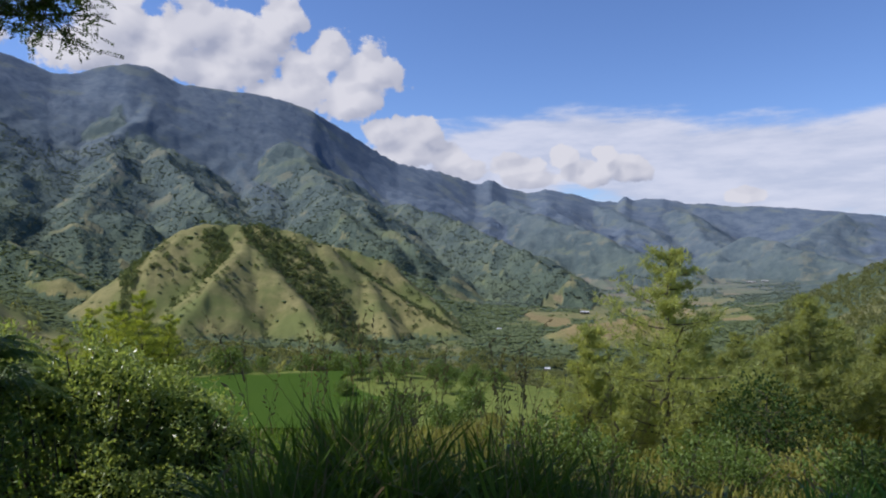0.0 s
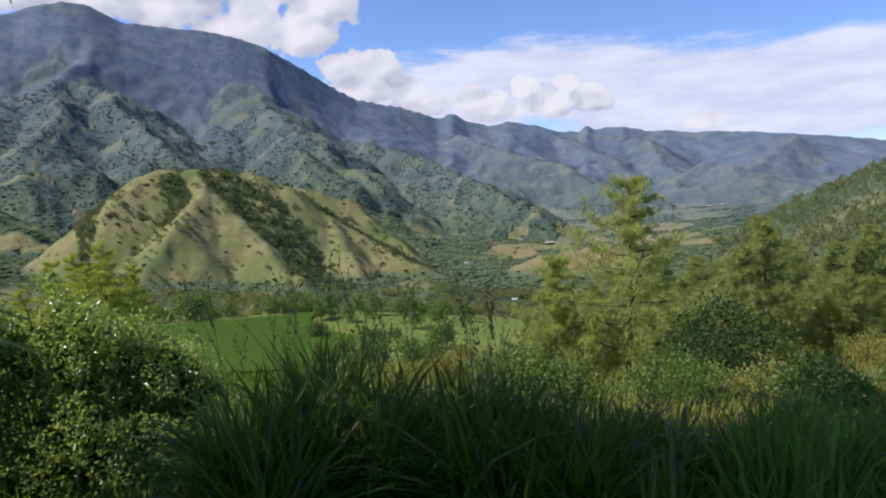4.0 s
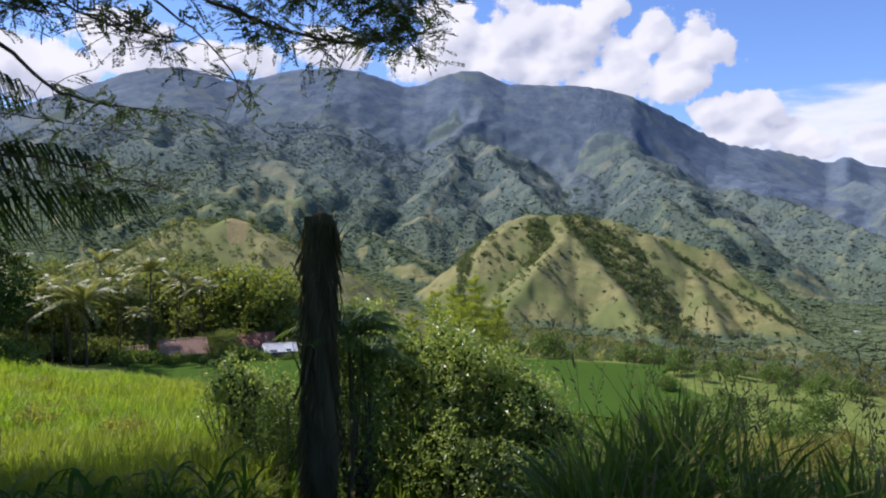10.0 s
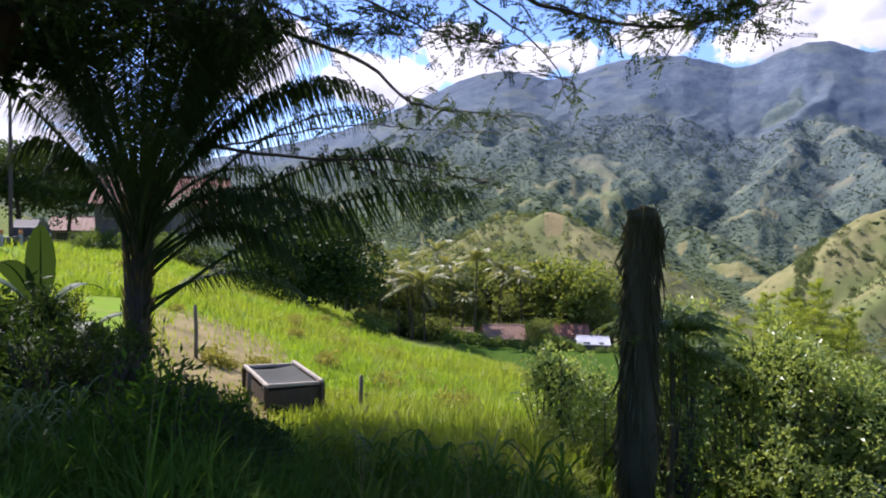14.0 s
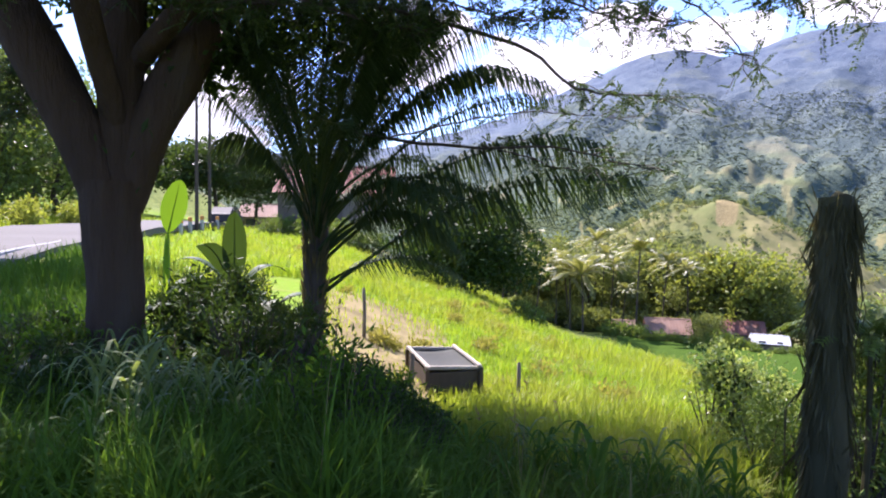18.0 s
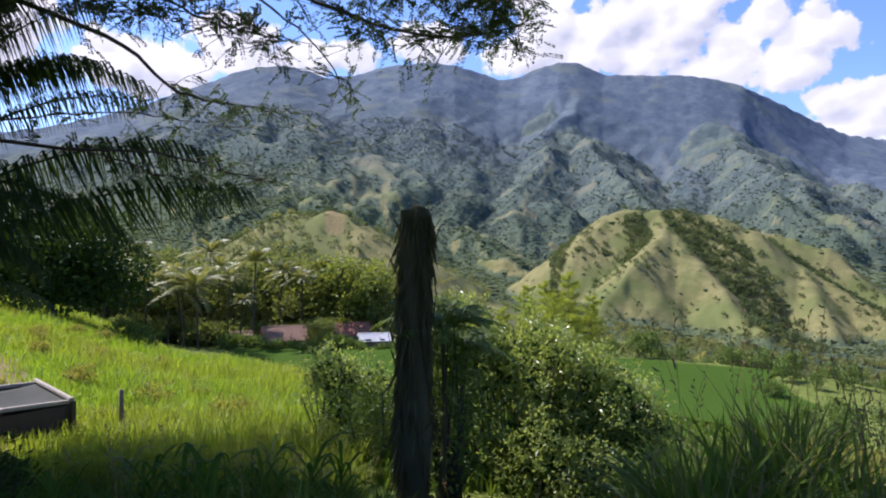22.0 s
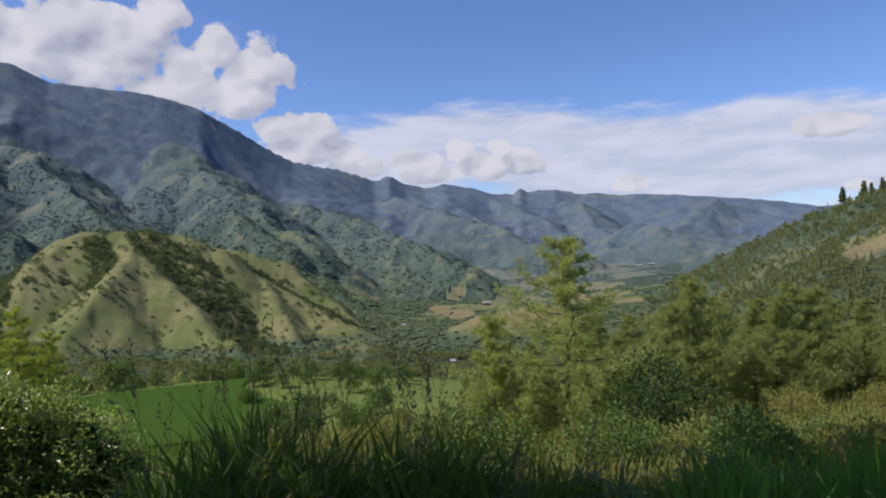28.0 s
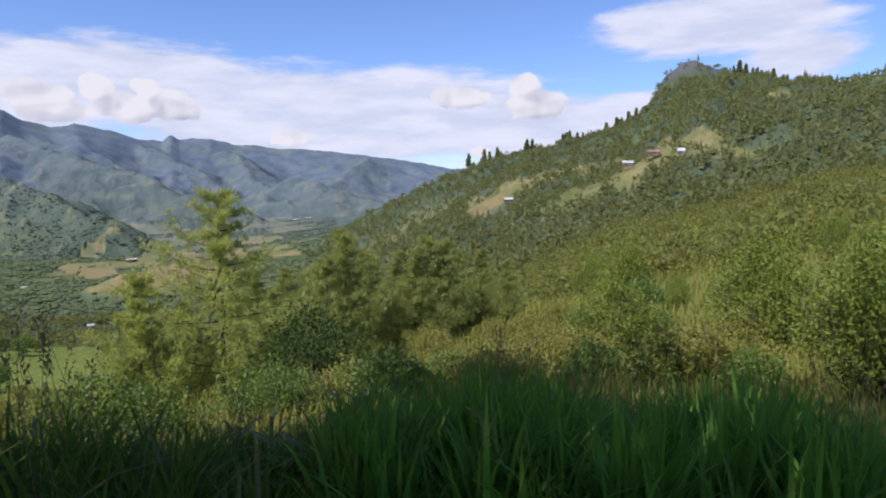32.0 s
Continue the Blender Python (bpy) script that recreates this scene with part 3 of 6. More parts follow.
def land(x, y, crowns=True):
    """Height of the ground, and its colour layers: grass hill, brown earth, woods, haze tint by distance, rock."""
    x, y = np.asarray(x, float), np.asarray(y, float)
    d, az = np.hypot(x, y), np.degrees(np.arctan2(-x, y))
    keys = sorted(FALL)
    ld = np.log(np.maximum(d, 0.5))
    cols = [np.interp(ld, np.log([0.5, *STEPS]), (0, *FALL[k])) for k in keys]
    z = np.zeros_like(d)
    for a, b, ca, cb in zip(keys, keys[1:], cols, cols[1:]):
        sel = (az >= a) & (az <= b)
        t = np.clip((az - a) / (b - a), 0, 1)
        t = 0.5 * t + 0.5 * t * t * (3 - 2 * t)
        z = np.where(sel, ca + (cb - ca) * t, z)
    z = z + (fbm(x / 6, y / 6, 3) - 0.5) * 0.5 * smooth(4, 20, d) + (fbm(x / 40, y / 40, 5) - 0.5) * 3 * smooth(40, 150, d) + (fbm(x / 120, y / 120, 9) - 0.5) * 14 * smooth(300, 700, d)
    hill, brown, woods, haze_tint, rock = (np.zeros_like(d) for _ in range(5))
    # meadow colour left out this side of the road, as painted shade
    meadow = smooth(40, 50, az) * (1 - smooth(112, 122, az)) * (1 - smooth(70, 110, d)) * (1 - smooth(93, 97, az) * (1 - smooth(30, 36, d)))
    brown = np.exp(-(((az - 74.5) / 6.0) ** 4) - ((d - 12.5) / 6.5) ** 4)
    woods = np.maximum(woods, smooth(160, 330, d) * (0.46 + 0.48 * smooth(0.36, 0.56, fbm(x / 70, y / 70, 21))))
    # flat paddy below
    flat_in = smooth(60, 78, d) * (1 - smooth(122, 134, d)) * smooth(0, 9, az) * (1 - smooth(50, 56, az))
    z = z * (1 - flat_in) - 22 * flat_in
    # main range
    dc = np.interp(az, [-20, -4, 12, 110], [4300, 4000, 3000, 2600])
    df = np.interp(az, [-40, -25, -15, -3, 5, 30, 45, 70, 110], [3000, 3000, 2500, 1900, 1500, 1050, 750, 600, 500])
    el = table(CREST, az)
    zc = EYE + dc * np.tan(np.radians(el))
    t = np.clip((d - df) / (dc - df), 0, 1)
    arc = np.radians(az) * 2600
    warp = (fbm(x / 500, y / 500, 31) - 0.5) * 500
    rib = 1 - np.abs(2 * fbm((arc + 0.30 * d + warp) / 420, (d + warp) / 1300, 41, 3, 0.42) - 1)
    fine = 1 - np.abs(2 * fbm((arc - 0.25 * d + warp) / 170, (d - warp) / 900, 51, 3, 0.45) - 1)
    small = 1 - np.abs(2 * fbm((arc + 0.35 * d + 0.4 * warp) / 60, (d - 0.5 * warp) / 260, 57, 3, 0.5) - 1)
    span = zc - z
    bow = 1.15 + 0.55 * smooth(-12, 30, az)
    up = z + span * t**bow + ((rib - 0.72) * (0.20 + 0.14 * smooth(2, -8, az)) * np.maximum(span, 150) + (fine - 0.7) * 46 + (small - 0.7) * 16) * smooth(0, 0.3, t) * (1 - smooth(0.55, 0.985, t))
    up = np.where(d > dc, zc - 0.5 * (d - dc), up)
    on_range = (t > 0) & (az > -45) & (az < 112)
    higher = on_range & (up > z)
    z = np.where(higher, up, z)
    woods = np.where(higher, 0.68 + 0.45 * smooth(0.34, 0.54, fbm(x / 150, y / 150, 61)) - 0.30 * smooth(0.86, 0.97, fine), woods)
    haze_tint = np.maximum(haze_tint, np.where(higher, smooth(1200, 2800, d) * 0.92, 0))
    # spurs, hills and knoll in front of it
    bend_x = (fbm(x / 170, y / 170, 141, 3) - 0.5) * 100
    bend_y = (fbm(x / 170, y / 170, 151, 3) - 0.5) * 100
    for group, slope, kind in ((FOLD, 0.62, "w"), (SPUR, 0.5, "w"), (HILL, 0.84, "h"), (KNOLL, 0.55, "h"), (TAN, 0.42, "b")):
        top = np.full(np.shape(x), -1e9)
        for pts in group:
            top = np.maximum(top, ridge(x + bend_x, y + bend_y, pts, slope) if kind == "w" else ridge(x, y, pts, slope))
        gully = 1 - np.abs(2 * fbm(x / 130 + fbm(x / 60, y / 60, 73), y / 150, 71, 3) - 1)
        rill = 1 - np.abs(2 * fbm((x + 0.5 * y) / 34, (y - 0.5 * x) / 70, 75, 3, 0.5) - 1)
        top = top + ((gully - 0.75) * 34 + (rill - 0.7) * 12 if kind == "w" else (gully - 0.75) * 8 + (rill - 0.7) * 9)
        on = top > z
        rise = smooth(0, 25, top - z)
        z = np.where(on, top, z)
        if kind == "w":
            woods = np.where(on, 0.68 + 0.34 * smooth(0.30, 0.50, fbm(x / 70, y / 70, 81)) - 0.50 * smooth(0.90, 0.97, gully) - 0.22 * smooth(0.86, 0.96, rill), woods)
            haze_tint = np.where(on, smooth(1400, 3200, d) * 0.72, haze_tint)
            hill = np.where(on, 1.0, hill)
        else:
            woods = np.where(on, (1 - rise) * 0.6 + 0.42 * smooth(0.60, 0.78, 1 - gully * 0.9), woods)
            haze_tint = np.where(on, 0, haze_tint)
            hill = np.where(on, 1.0, hill)
            if kind == "b":
                brown = np.where(on, rise * 0.8, brown)
    plots = (d > 1050) & (az + 7 * (fbm(x / 90, y / 90, 161) - 0.5) < -7) & (az > -34) & (z < -95)
    cell = lattice(np.floor((x + 70 * fbm(x / 60, y / 60, 111)) / 48), np.floor((y + 90 * fbm(x / 50, y / 50, 113)) / 75), 3)
    brown = np.where(plots, 0.9 * (cell > 0.84), brown)
    # some haze tint on all ground beyond a kilometre
    haze_tint = np.maximum(haze_tint, 0.42 * smooth(1000, 2100, d))
    woods = np.where(plots, 0.75 * (cell < 0.30) * (cell > 0.05), woods)
    brown = np.maximum(brown, np.exp(-(((az - 45.8) / 0.9) ** 4) - ((d - 490) / 22) ** 4))
    scar = np.exp(-(((az - 41.6 + 1.2 * (fbm(x / 80, y / 80, 131) - 0.5)) / 0.28) ** 2)) * smooth(1150, 1250, d) * (1 - smooth(1600, 1750, d))
    brown, woods = np.maximum(brown, 0.45 * scar), woods * (1 - 0.8 * scar)
    # wooded hill with the rock head
    er = table(RIGHT, az)
    zr = EYE + 850 * np.tan(np.radians(er))
    t = np.clip((d - 260) / (850 - 260), 0, 1)
    rib = 1 - np.abs(2 * fbm((arc / 3 + 0.3 * d) / 130, d / 320, 91, 4) - 1)
    up = z + (zr - z) * t**1.25 + (rib - 0.72) * 34 * smooth(0, 0.3, t) * (1 - smooth(0.8, 0.97, t))
    up = np.where(d > 850, zr - 0.45 * (d - 850), up)
    on = (d > 260) & (az < -25) & (up > z)
    z = np.where(on, up, z)
    woods = np.where(on, 0.30 + 0.40 * smooth(0.36, 0.58, fbm(x / 80, y / 80, 95)) + 0.28 * smooth(0.45, 0.8, t) * smooth(-80, -60, az), woods)
    haze_tint = np.where(on, 0.05 * t, haze_tint)
    hill = np.where(on | (d > 200), np.maximum(hill, smooth(120, 260, d)), hill)
    rock = np.where(on, smooth(0.80, 0.92, t) * np.exp(-(((az + 57.6) / 2.9) ** 4)), rock)
    brown = np.where(on, np.maximum(brown, np.exp(-(((az + 41.4) / 1.9) ** 4) - ((d - 478) / 34) ** 4)), brown)
    if crowns:
        lump = fbm(x / 24, y / 24, 101, 2) - 0.5
        z = z + lump * 9 * smooth(0.45, 0.65, woods) * smooth(260, 600, d)
    return z, hill, brown, woods, haze_tint, rock, meadow


def ground_z(x, y):
    return float(land(np.array([x]), np.array([y]), False)[0][0])


def spot(az, d, dz=0.0):
    """A point on the ground, by bearing and distance from where the camera stands."""
    x, y = -d * math.sin(radians(az)), d * math.cos(radians(az))
    return Vector((x, y, ground_z(x, y) + dz))


def spots(az, d):
    x, y = -d * np.sin(np.radians(az)), d * np.cos(np.radians(az))
    return np.stack([x, y, land(x, y, False)[0]], -1)


def build_ground():
    az = np.concatenate([np.arange(-75, 112, 0.22), np.arange(112, 285, 2.5)])
    ring = np.concatenate([[0.6, 1.5, 2.5], np.geomspace(3.5, 60, 70), np.geomspace(62, 500, 90), np.arange(506, 1100, 6), np.arange(1110, 3300, 17), np.arange(3330, 4850, 50)])
    a, r = np.meshgrid(az, ring, indexing="ij")
    x, y = -r * np.sin(np.radians(a)), r * np.cos(np.radians(a))
    z, *cover = land(x, y)
    v = np.concatenate([[[0, 0, 0]], np.stack([x, y, z], -1).reshape(-1, 3)])
    n, m = a.shape
    i, j = np.meshgrid(np.arange(n), np.arange(m - 1), indexing="ij")
    i2 = (i + 1) % n
    f = (np.stack([i * m + j, i2 * m + j, i2 * m + j + 1, i * m + j + 1], -1).reshape(-1, 4) + 1)[:, ::-1]
    fan = np.stack([np.zeros(n, int), (np.arange(n) + 1) % n * m + 1, np.arange(n) * m + 1], -1)
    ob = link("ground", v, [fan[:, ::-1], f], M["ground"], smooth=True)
    for name, c in zip(("hill", "brown", "woods", "haze_tint", "rock", "meadow"), cover):
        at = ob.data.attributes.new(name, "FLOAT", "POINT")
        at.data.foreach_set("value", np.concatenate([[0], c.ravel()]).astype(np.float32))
    tagged(ob, "rolling green land with grassy slopes, forested mountains and a deep valley", "ground", kind="structure")


build_ground()

# ---------------------------------------------------------------- road, field, river
def strip(name, pts, width, mat, lift, label, category, step=0.0):
    """A band that follows the ground along a line in plan, with a small edge."""
    p = np.array(pts, float)
    u = np.linspace(0, len(p) - 1, len(p) * 8)
    c = np.stack([np.interp(u, np.arange(len(p)), p[:, k]) for k in (0, 1)], -1)
    for _ in range(6):
        c[1:-1] = (c[:-2] + 2 * c[1:-1] + c[2:]) / 4
    t = unit(np.gradient(c, axis=0))
    s = np.stack([-t[:, 1], t[:, 0]], -1)
    rows = []
    for off, dz in ((-0.5, -0.3), (-0.5, 0), (-0.17, 0.03), (0.17, 0.03), (0.5, 0), (0.5, -0.3)):
        q = c + s * off * width
        zz = land(c[:, 0], c[:, 1], False)[0]
        rows.append(np.stack([q[:, 0], q[:, 1], zz + lift + dz], -1))
    v = np.stack(rows, 1)
    n, m = v.shape[:2]
    i, j = np.meshgrid(np.arange(n - 1), np.arange(m - 1), indexing="ij")
    f = np.stack([i * m + j, i * m + j + 1, (i + 1) * m + j + 1, (i + 1) * m + j], -1).reshape(-1, 4)
    ob = link(name, v.reshape(-1, 3), f[:, ::-1], mat)
    return tagged(ob, label, category, kind="structure")


def polar(*pairs):
    return [(-d * math.sin(radians(a)), d * math.cos(radians(a))) for a, d in pairs]


ROAD = polar((-110, 30), (-150, 9), (180, 6), (140, 9), (117, 17), (106, 25), (98.5, 35), (93, 46), (88.5, 58), (85, 80), (84, 120))
strip("road", ROAD, 6.5, M["asphalt"], 0.2, "worn grey asphalt road curving past the trees", "road")
M["white_line"] = rough_stuff("white_line", (0.30, 0.30, 0.29), (0.48, 0.48, 0.46), 6.0, 0.8, 0.1, 0.002)
edge = [(x * 1.0, y + 2.6) for x, y in ROAD[3:8]]
strip("road_line", edge, 0.09, M["white_line"], 0.22, "worn white edge line painted on the asphalt", "road line")


def paddy_material():
    m, n = material("paddy")
    p = n.add("ShaderNodeNewGeometry").outputs["Position"]
    rows = n.add("ShaderNodeTexWave")
    n.put(rows.inputs["Vector"], p)
    rows.inputs["Scale"].default_value, rows.inputs["Distortion"].default_value = 0.9, 2.0
    c = n.mix(n.noise(p, 0.08, 4.0), (0.036, 0.074, 0.010), (0.056, 0.100, 0.014))
    c = n.mix(n.math("MULTIPLY", rows.outputs[1], 0.35), c, (0.030, 0.070, 0.009))
    surface(n, c, 0.9, n.noise(p, 3.0, 4.0), 0.8, 0.3, spec=0.03)
    return m


M["paddy"] = paddy_material()


def paddy(name, a0, a1, d0, d1, lift, label):
    a, d = np.meshgrid(np.linspace(a0, a1, 60), np.linspace(d0, d1, 16), indexing="ij")
    a = a + (1 - (a - a0) / (a1 - a0)) ** 6 * (fbm(d / 14, d / 50, 13) - 0.5) * 9
    d = d + (fbm(a / 7, d / 400, 11) - 0.5) * 9
    p = spots(a.ravel(), d.ravel())
    p[:, 2] = np.maximum(p[:, 2], -22.2) + lift
    i, j = np.meshgrid(np.arange(59), np.arange(15), indexing="ij")
    f = np.stack([i * 16 + j, (i + 1) * 16 + j, (i + 1) * 16 + j + 1, i * 16 + j + 1], -1).reshape(-1, 4)
    tagged(link(name, p, f[:, ::-1], M["paddy"], smooth=True), label, "field", kind="structure")


paddy("paddy_field", 9, 54, 62, 124, 0.45, "flat deep green rice field below the slope")


# ---------------------------------------------------------------- trees and bushes
def grow(height, spread, limbs, seed, lean=0.15, start=0.3, r0=0.1, gnarl=0.06):
    """Trunk and limbs of a broad tree: tubes, and the places where its leaves sit."""
    rg = np.random.default_rng(seed)
    wood, ends = Heap(), []
    n = 7
    z = np.linspace(0, 1, n)
    axis = np.stack([np.cumsum(rg.normal(0, gnarl, n)) * height * 0.3, np.cumsum(rg.normal(0, gnarl, n)) * height * 0.3, z * height * 0.8], -1)
    axis -= axis[0]
    tube(wood, axis, r0 * (1 - 0.75 * z) * (1 + 0.5 * np.exp(-z * 12)), 8, 0.06)
    for k in range(limbs):
        u = start + (0.95 - start) * (k + rg.uniform(0, 1)) / limbs
        b = np.array([np.interp(u, z, axis[:, i]) for i in range(3)])
        ang = k * 2.4 + rg.uniform(-0.4, 0.4)
        reach = spread * (0.5 + 0.5 * math.sin(math.pi * (0.25 + 0.7 * u))) * rg.uniform(0.75, 1.1)
        rise = height * rg.uniform(0.08, 0.28) * (1.2 - u) + height * 0.05
        q = np.linspace(0, 1, 5)[:, None]
        limb = b + np.array([math.cos(ang), math.sin(ang), 0]) * reach * q + np.array([0, 0, 1]) * rise * q**1.5 + np.cumsum(rg.normal(0, 0.03 * spread, (5, 3)), 0)
        tube(wood, limb, r0 * 0.42 * (1 - 0.8 * u * 0.6) * (1 - 0.85 * q[:, 0]), 5)
        ends += [limb[2], limb[3], limb[4]]
        for _ in range(2):
            e = limb[3] + rg.normal(0, 0.22 * spread, 3)
            tube(wood, np.array([limb[2], (limb[2] + e) / 2 + rg.normal(0, 0.03 * spread, 3), e]), np.array([0.12, 0.08, 0.03]) * r0, 4)
            ends.append(e)
    ends.append(axis[-1])
    return wood, np.array(ends)


def broad_tree(name, m, height, spread, mat, seed, label, category="tree", group="", limbs=9, count=1400, leaf=0.2, clump=0.25, r0=None, bark="bark_dark", start=0.3, width=0.55, flat=0.8):
    t = thing(name, m, label, category, group)
    wood, ends = grow(height, spread, limbs, seed, start=start, r0=r0 or height * 0.018)
    wood.link("trunk", M[bark], t, smooth=True)
    rg = np.random.default_rng(seed + 99)
    pick = ends[rg.integers(0, len(ends), count)]
    off = unit(rg.normal(size=(count, 3))) * (rg.uniform(0, 1, (count, 1)) ** 0.5) * clump * spread * [1, 1, flat]
    hp = Heap()
    leaves(hp, pick + off, off + rg.normal(0, 0.3 * clump * spread, (count, 3)) + [0, 0, 0.02], leaf * rg.uniform(0.6, 1.25, count), width)
    hp.link("crown", M[mat], t)
    return t


def pine_tree(name, m, height, seed, label, group="", mat="needles", count=26, reach=0.19, needle=0.34, single=False, dense=5):
    """A young pine: straight stem, whorls of rising boughs, sprays of long needles."""
    rg = np.random.default_rng(seed)
    t = thing(name, m, label, "tree", group)
    wood, hp = Heap(), Heap()
    z = np.linspace(0, 1, 8)
    stem = np.stack([np.cumsum(rg.normal(0, 0.012, 8)) * height * 0.4, np.cumsum(rg.normal(0, 0.012, 8)) * height * 0.4, z * height], -1)
    stem -= stem[0]
    tube(wood, stem, height * 0.014 * (1.05 - z), 7)
    for k in range(count):
        u = 0.14 + 0.84 * (max(0.0, k + rg.uniform(-0.3, 0.3)) / count) ** 1.15
        b = np.array([np.interp(u, z, stem[:, i]) for i in range(3)])
        ang = k * 2.4 + rg.uniform(-0.5, 0.5)
        out = height * reach * (1.10 - u) ** 0.95 * rg.uniform(0.55, 1.2)
        if single:
            arm, hp = Heap(), Heap()
        q = np.linspace(0, 1, 6)[:, None]
        bough = b + np.array([math.cos(ang), math.sin(ang), 0]) * out * q + np.array([0, 0, 1]) * out * rg.uniform(0.05, 0.6) * q**2
        tube(arm if single else wood, bough, height * 0.004 * (1.1 - q[:, 0]), 4)
        for j in range(1, 6):
            for _ in range(max(2, int(dense * (0.35 + 0.9 * out / (height * reach))))):
                c = bough[j] + (bough[j] - bough[j - 1]) * rg.uniform(-0.6, 0.6) + rg.normal(0, 0.10 * out + 0.04, 3) * [1, 1, 0.7]
                w = unit(rg.normal(size=(9, 3)) + (bough[5] - bough[4]) / max(np.linalg.norm(bough[5] - bough[4]), 0.01) * 0.8 + [0, 0, 0.4])
                leaves(hp, np.repeat(c[None], 9, 0), w, needle * rg.uniform(0.7, 1.2, 9), 0.13, 0.02)
        if single:
            arm = arm.link("bough", M["bark_dark"], t)
            tagged(hp.link("needle_spray", M[mat], arm), kind="stuff")
    wood.link("trunk", M["bark_dark"], t, smooth=True)
    if not single:
        hp.link("needle_crown", M[mat], t)
    return t


def frond(wood, hp, base, way, length, droop, leaflet, rg, pairs=34, r=0.02, hang=0.6, stalk=0.22, width=0.09):
    """A feather leaf: an arching rib with two rows of hanging leaflets."""
    way = np.array(way, float)
    way /= np.linalg.norm(way)
    q = np.linspace(0, 1, 12)
    rib = base + way * (length * q)[:, None] - np.array([0, 0, 1.0]) * (droop * length * q**2.1)[:, None]
    tube(wood, rib, r * (1.05 - q), 5)
    u = stalk + (1 - stalk) * (np.arange(pairs) + 0.5) / pairs
    c = np.stack([np.interp(u, q, rib[:, i]) for i in range(3)], -1)
    t = unit(np.stack([np.interp(u, q, np.gradient(rib[:, i])) for i in range(3)], -1))
    s = unit(np.cross(t, [[0, 0, 1.0]]))
    size = leaflet * np.sin(np.pi * (0.12 + 0.80 * (u - stalk) / (1 - stalk))) ** 0.6
    for sign in (-1, 1):
        w = unit(s * sign + t * 0.55 + [[0, 0, 0.25]] + rg.normal(0, 0.10, (pairs, 3)))
        tip = unit(w + [[0, 0, -hang * 1.6]])
        side = unit(np.cross(w, t) * 0.2 + t)
        a = c
        b = c + w * (size * 0.36)[:, None]
        e = b + tip * (size * 0.72)[:, None]
        hw = side * (leaflet * width * 0.5)
        v = np.stack([a - hw * 0.4, a + hw * 0.4, b + hw, b - hw, e], 1)
        k = (np.arange(pairs) * 5)[:, None]
        o = hp.n
        hp.add(v, k + np.array([[3, 2, 4]]))
        hp.f4.append(k + np.array([[0, 1, 2, 3]]) + o)


def coconut_palm(name, m, height, seed, label, group, crown=3.6, mat="leaf_coco"):
    rg = np.random.default_rng(seed)
    t = thing(name, m, label, "palm tree", group)
    wood = Heap()
    q = np.linspace(0, 1, 8)
    lean = rg.normal(0, 0.05, 2) * height
    stem = np.stack([lean[0] * q**2, lean[1] * q**2, q * height], -1)
    tube(wood, stem, 0.16 * (1.15 - 0.4 * q), 7, 0.05)
    for k in range(26):
        ang, up = k * 2.4, rg.uniform(-0.1, 2.2)
        hp = Heap()
        frond(hp, hp, stem[-1], (math.cos(ang), math.sin(ang), up), 1.5 * crown * rg.uniform(0.8, 1.15), 0.45, 0.9, rg, 34, 0.06, 0.5, 0.12, 0.16)
        hp.link("frond", M[mat], t)
    wood.link("trunk", M["bark_dark"], t, smooth=True)
    return t


def upright(az, d, turn=0.0, scale=1.0, dz=-0.05):
    p = spot(az, d)
    return Matrix.LocRotScale((p.x, p.y, p.z + dz), Euler((0, 0, turn)), (scale,) * 3)


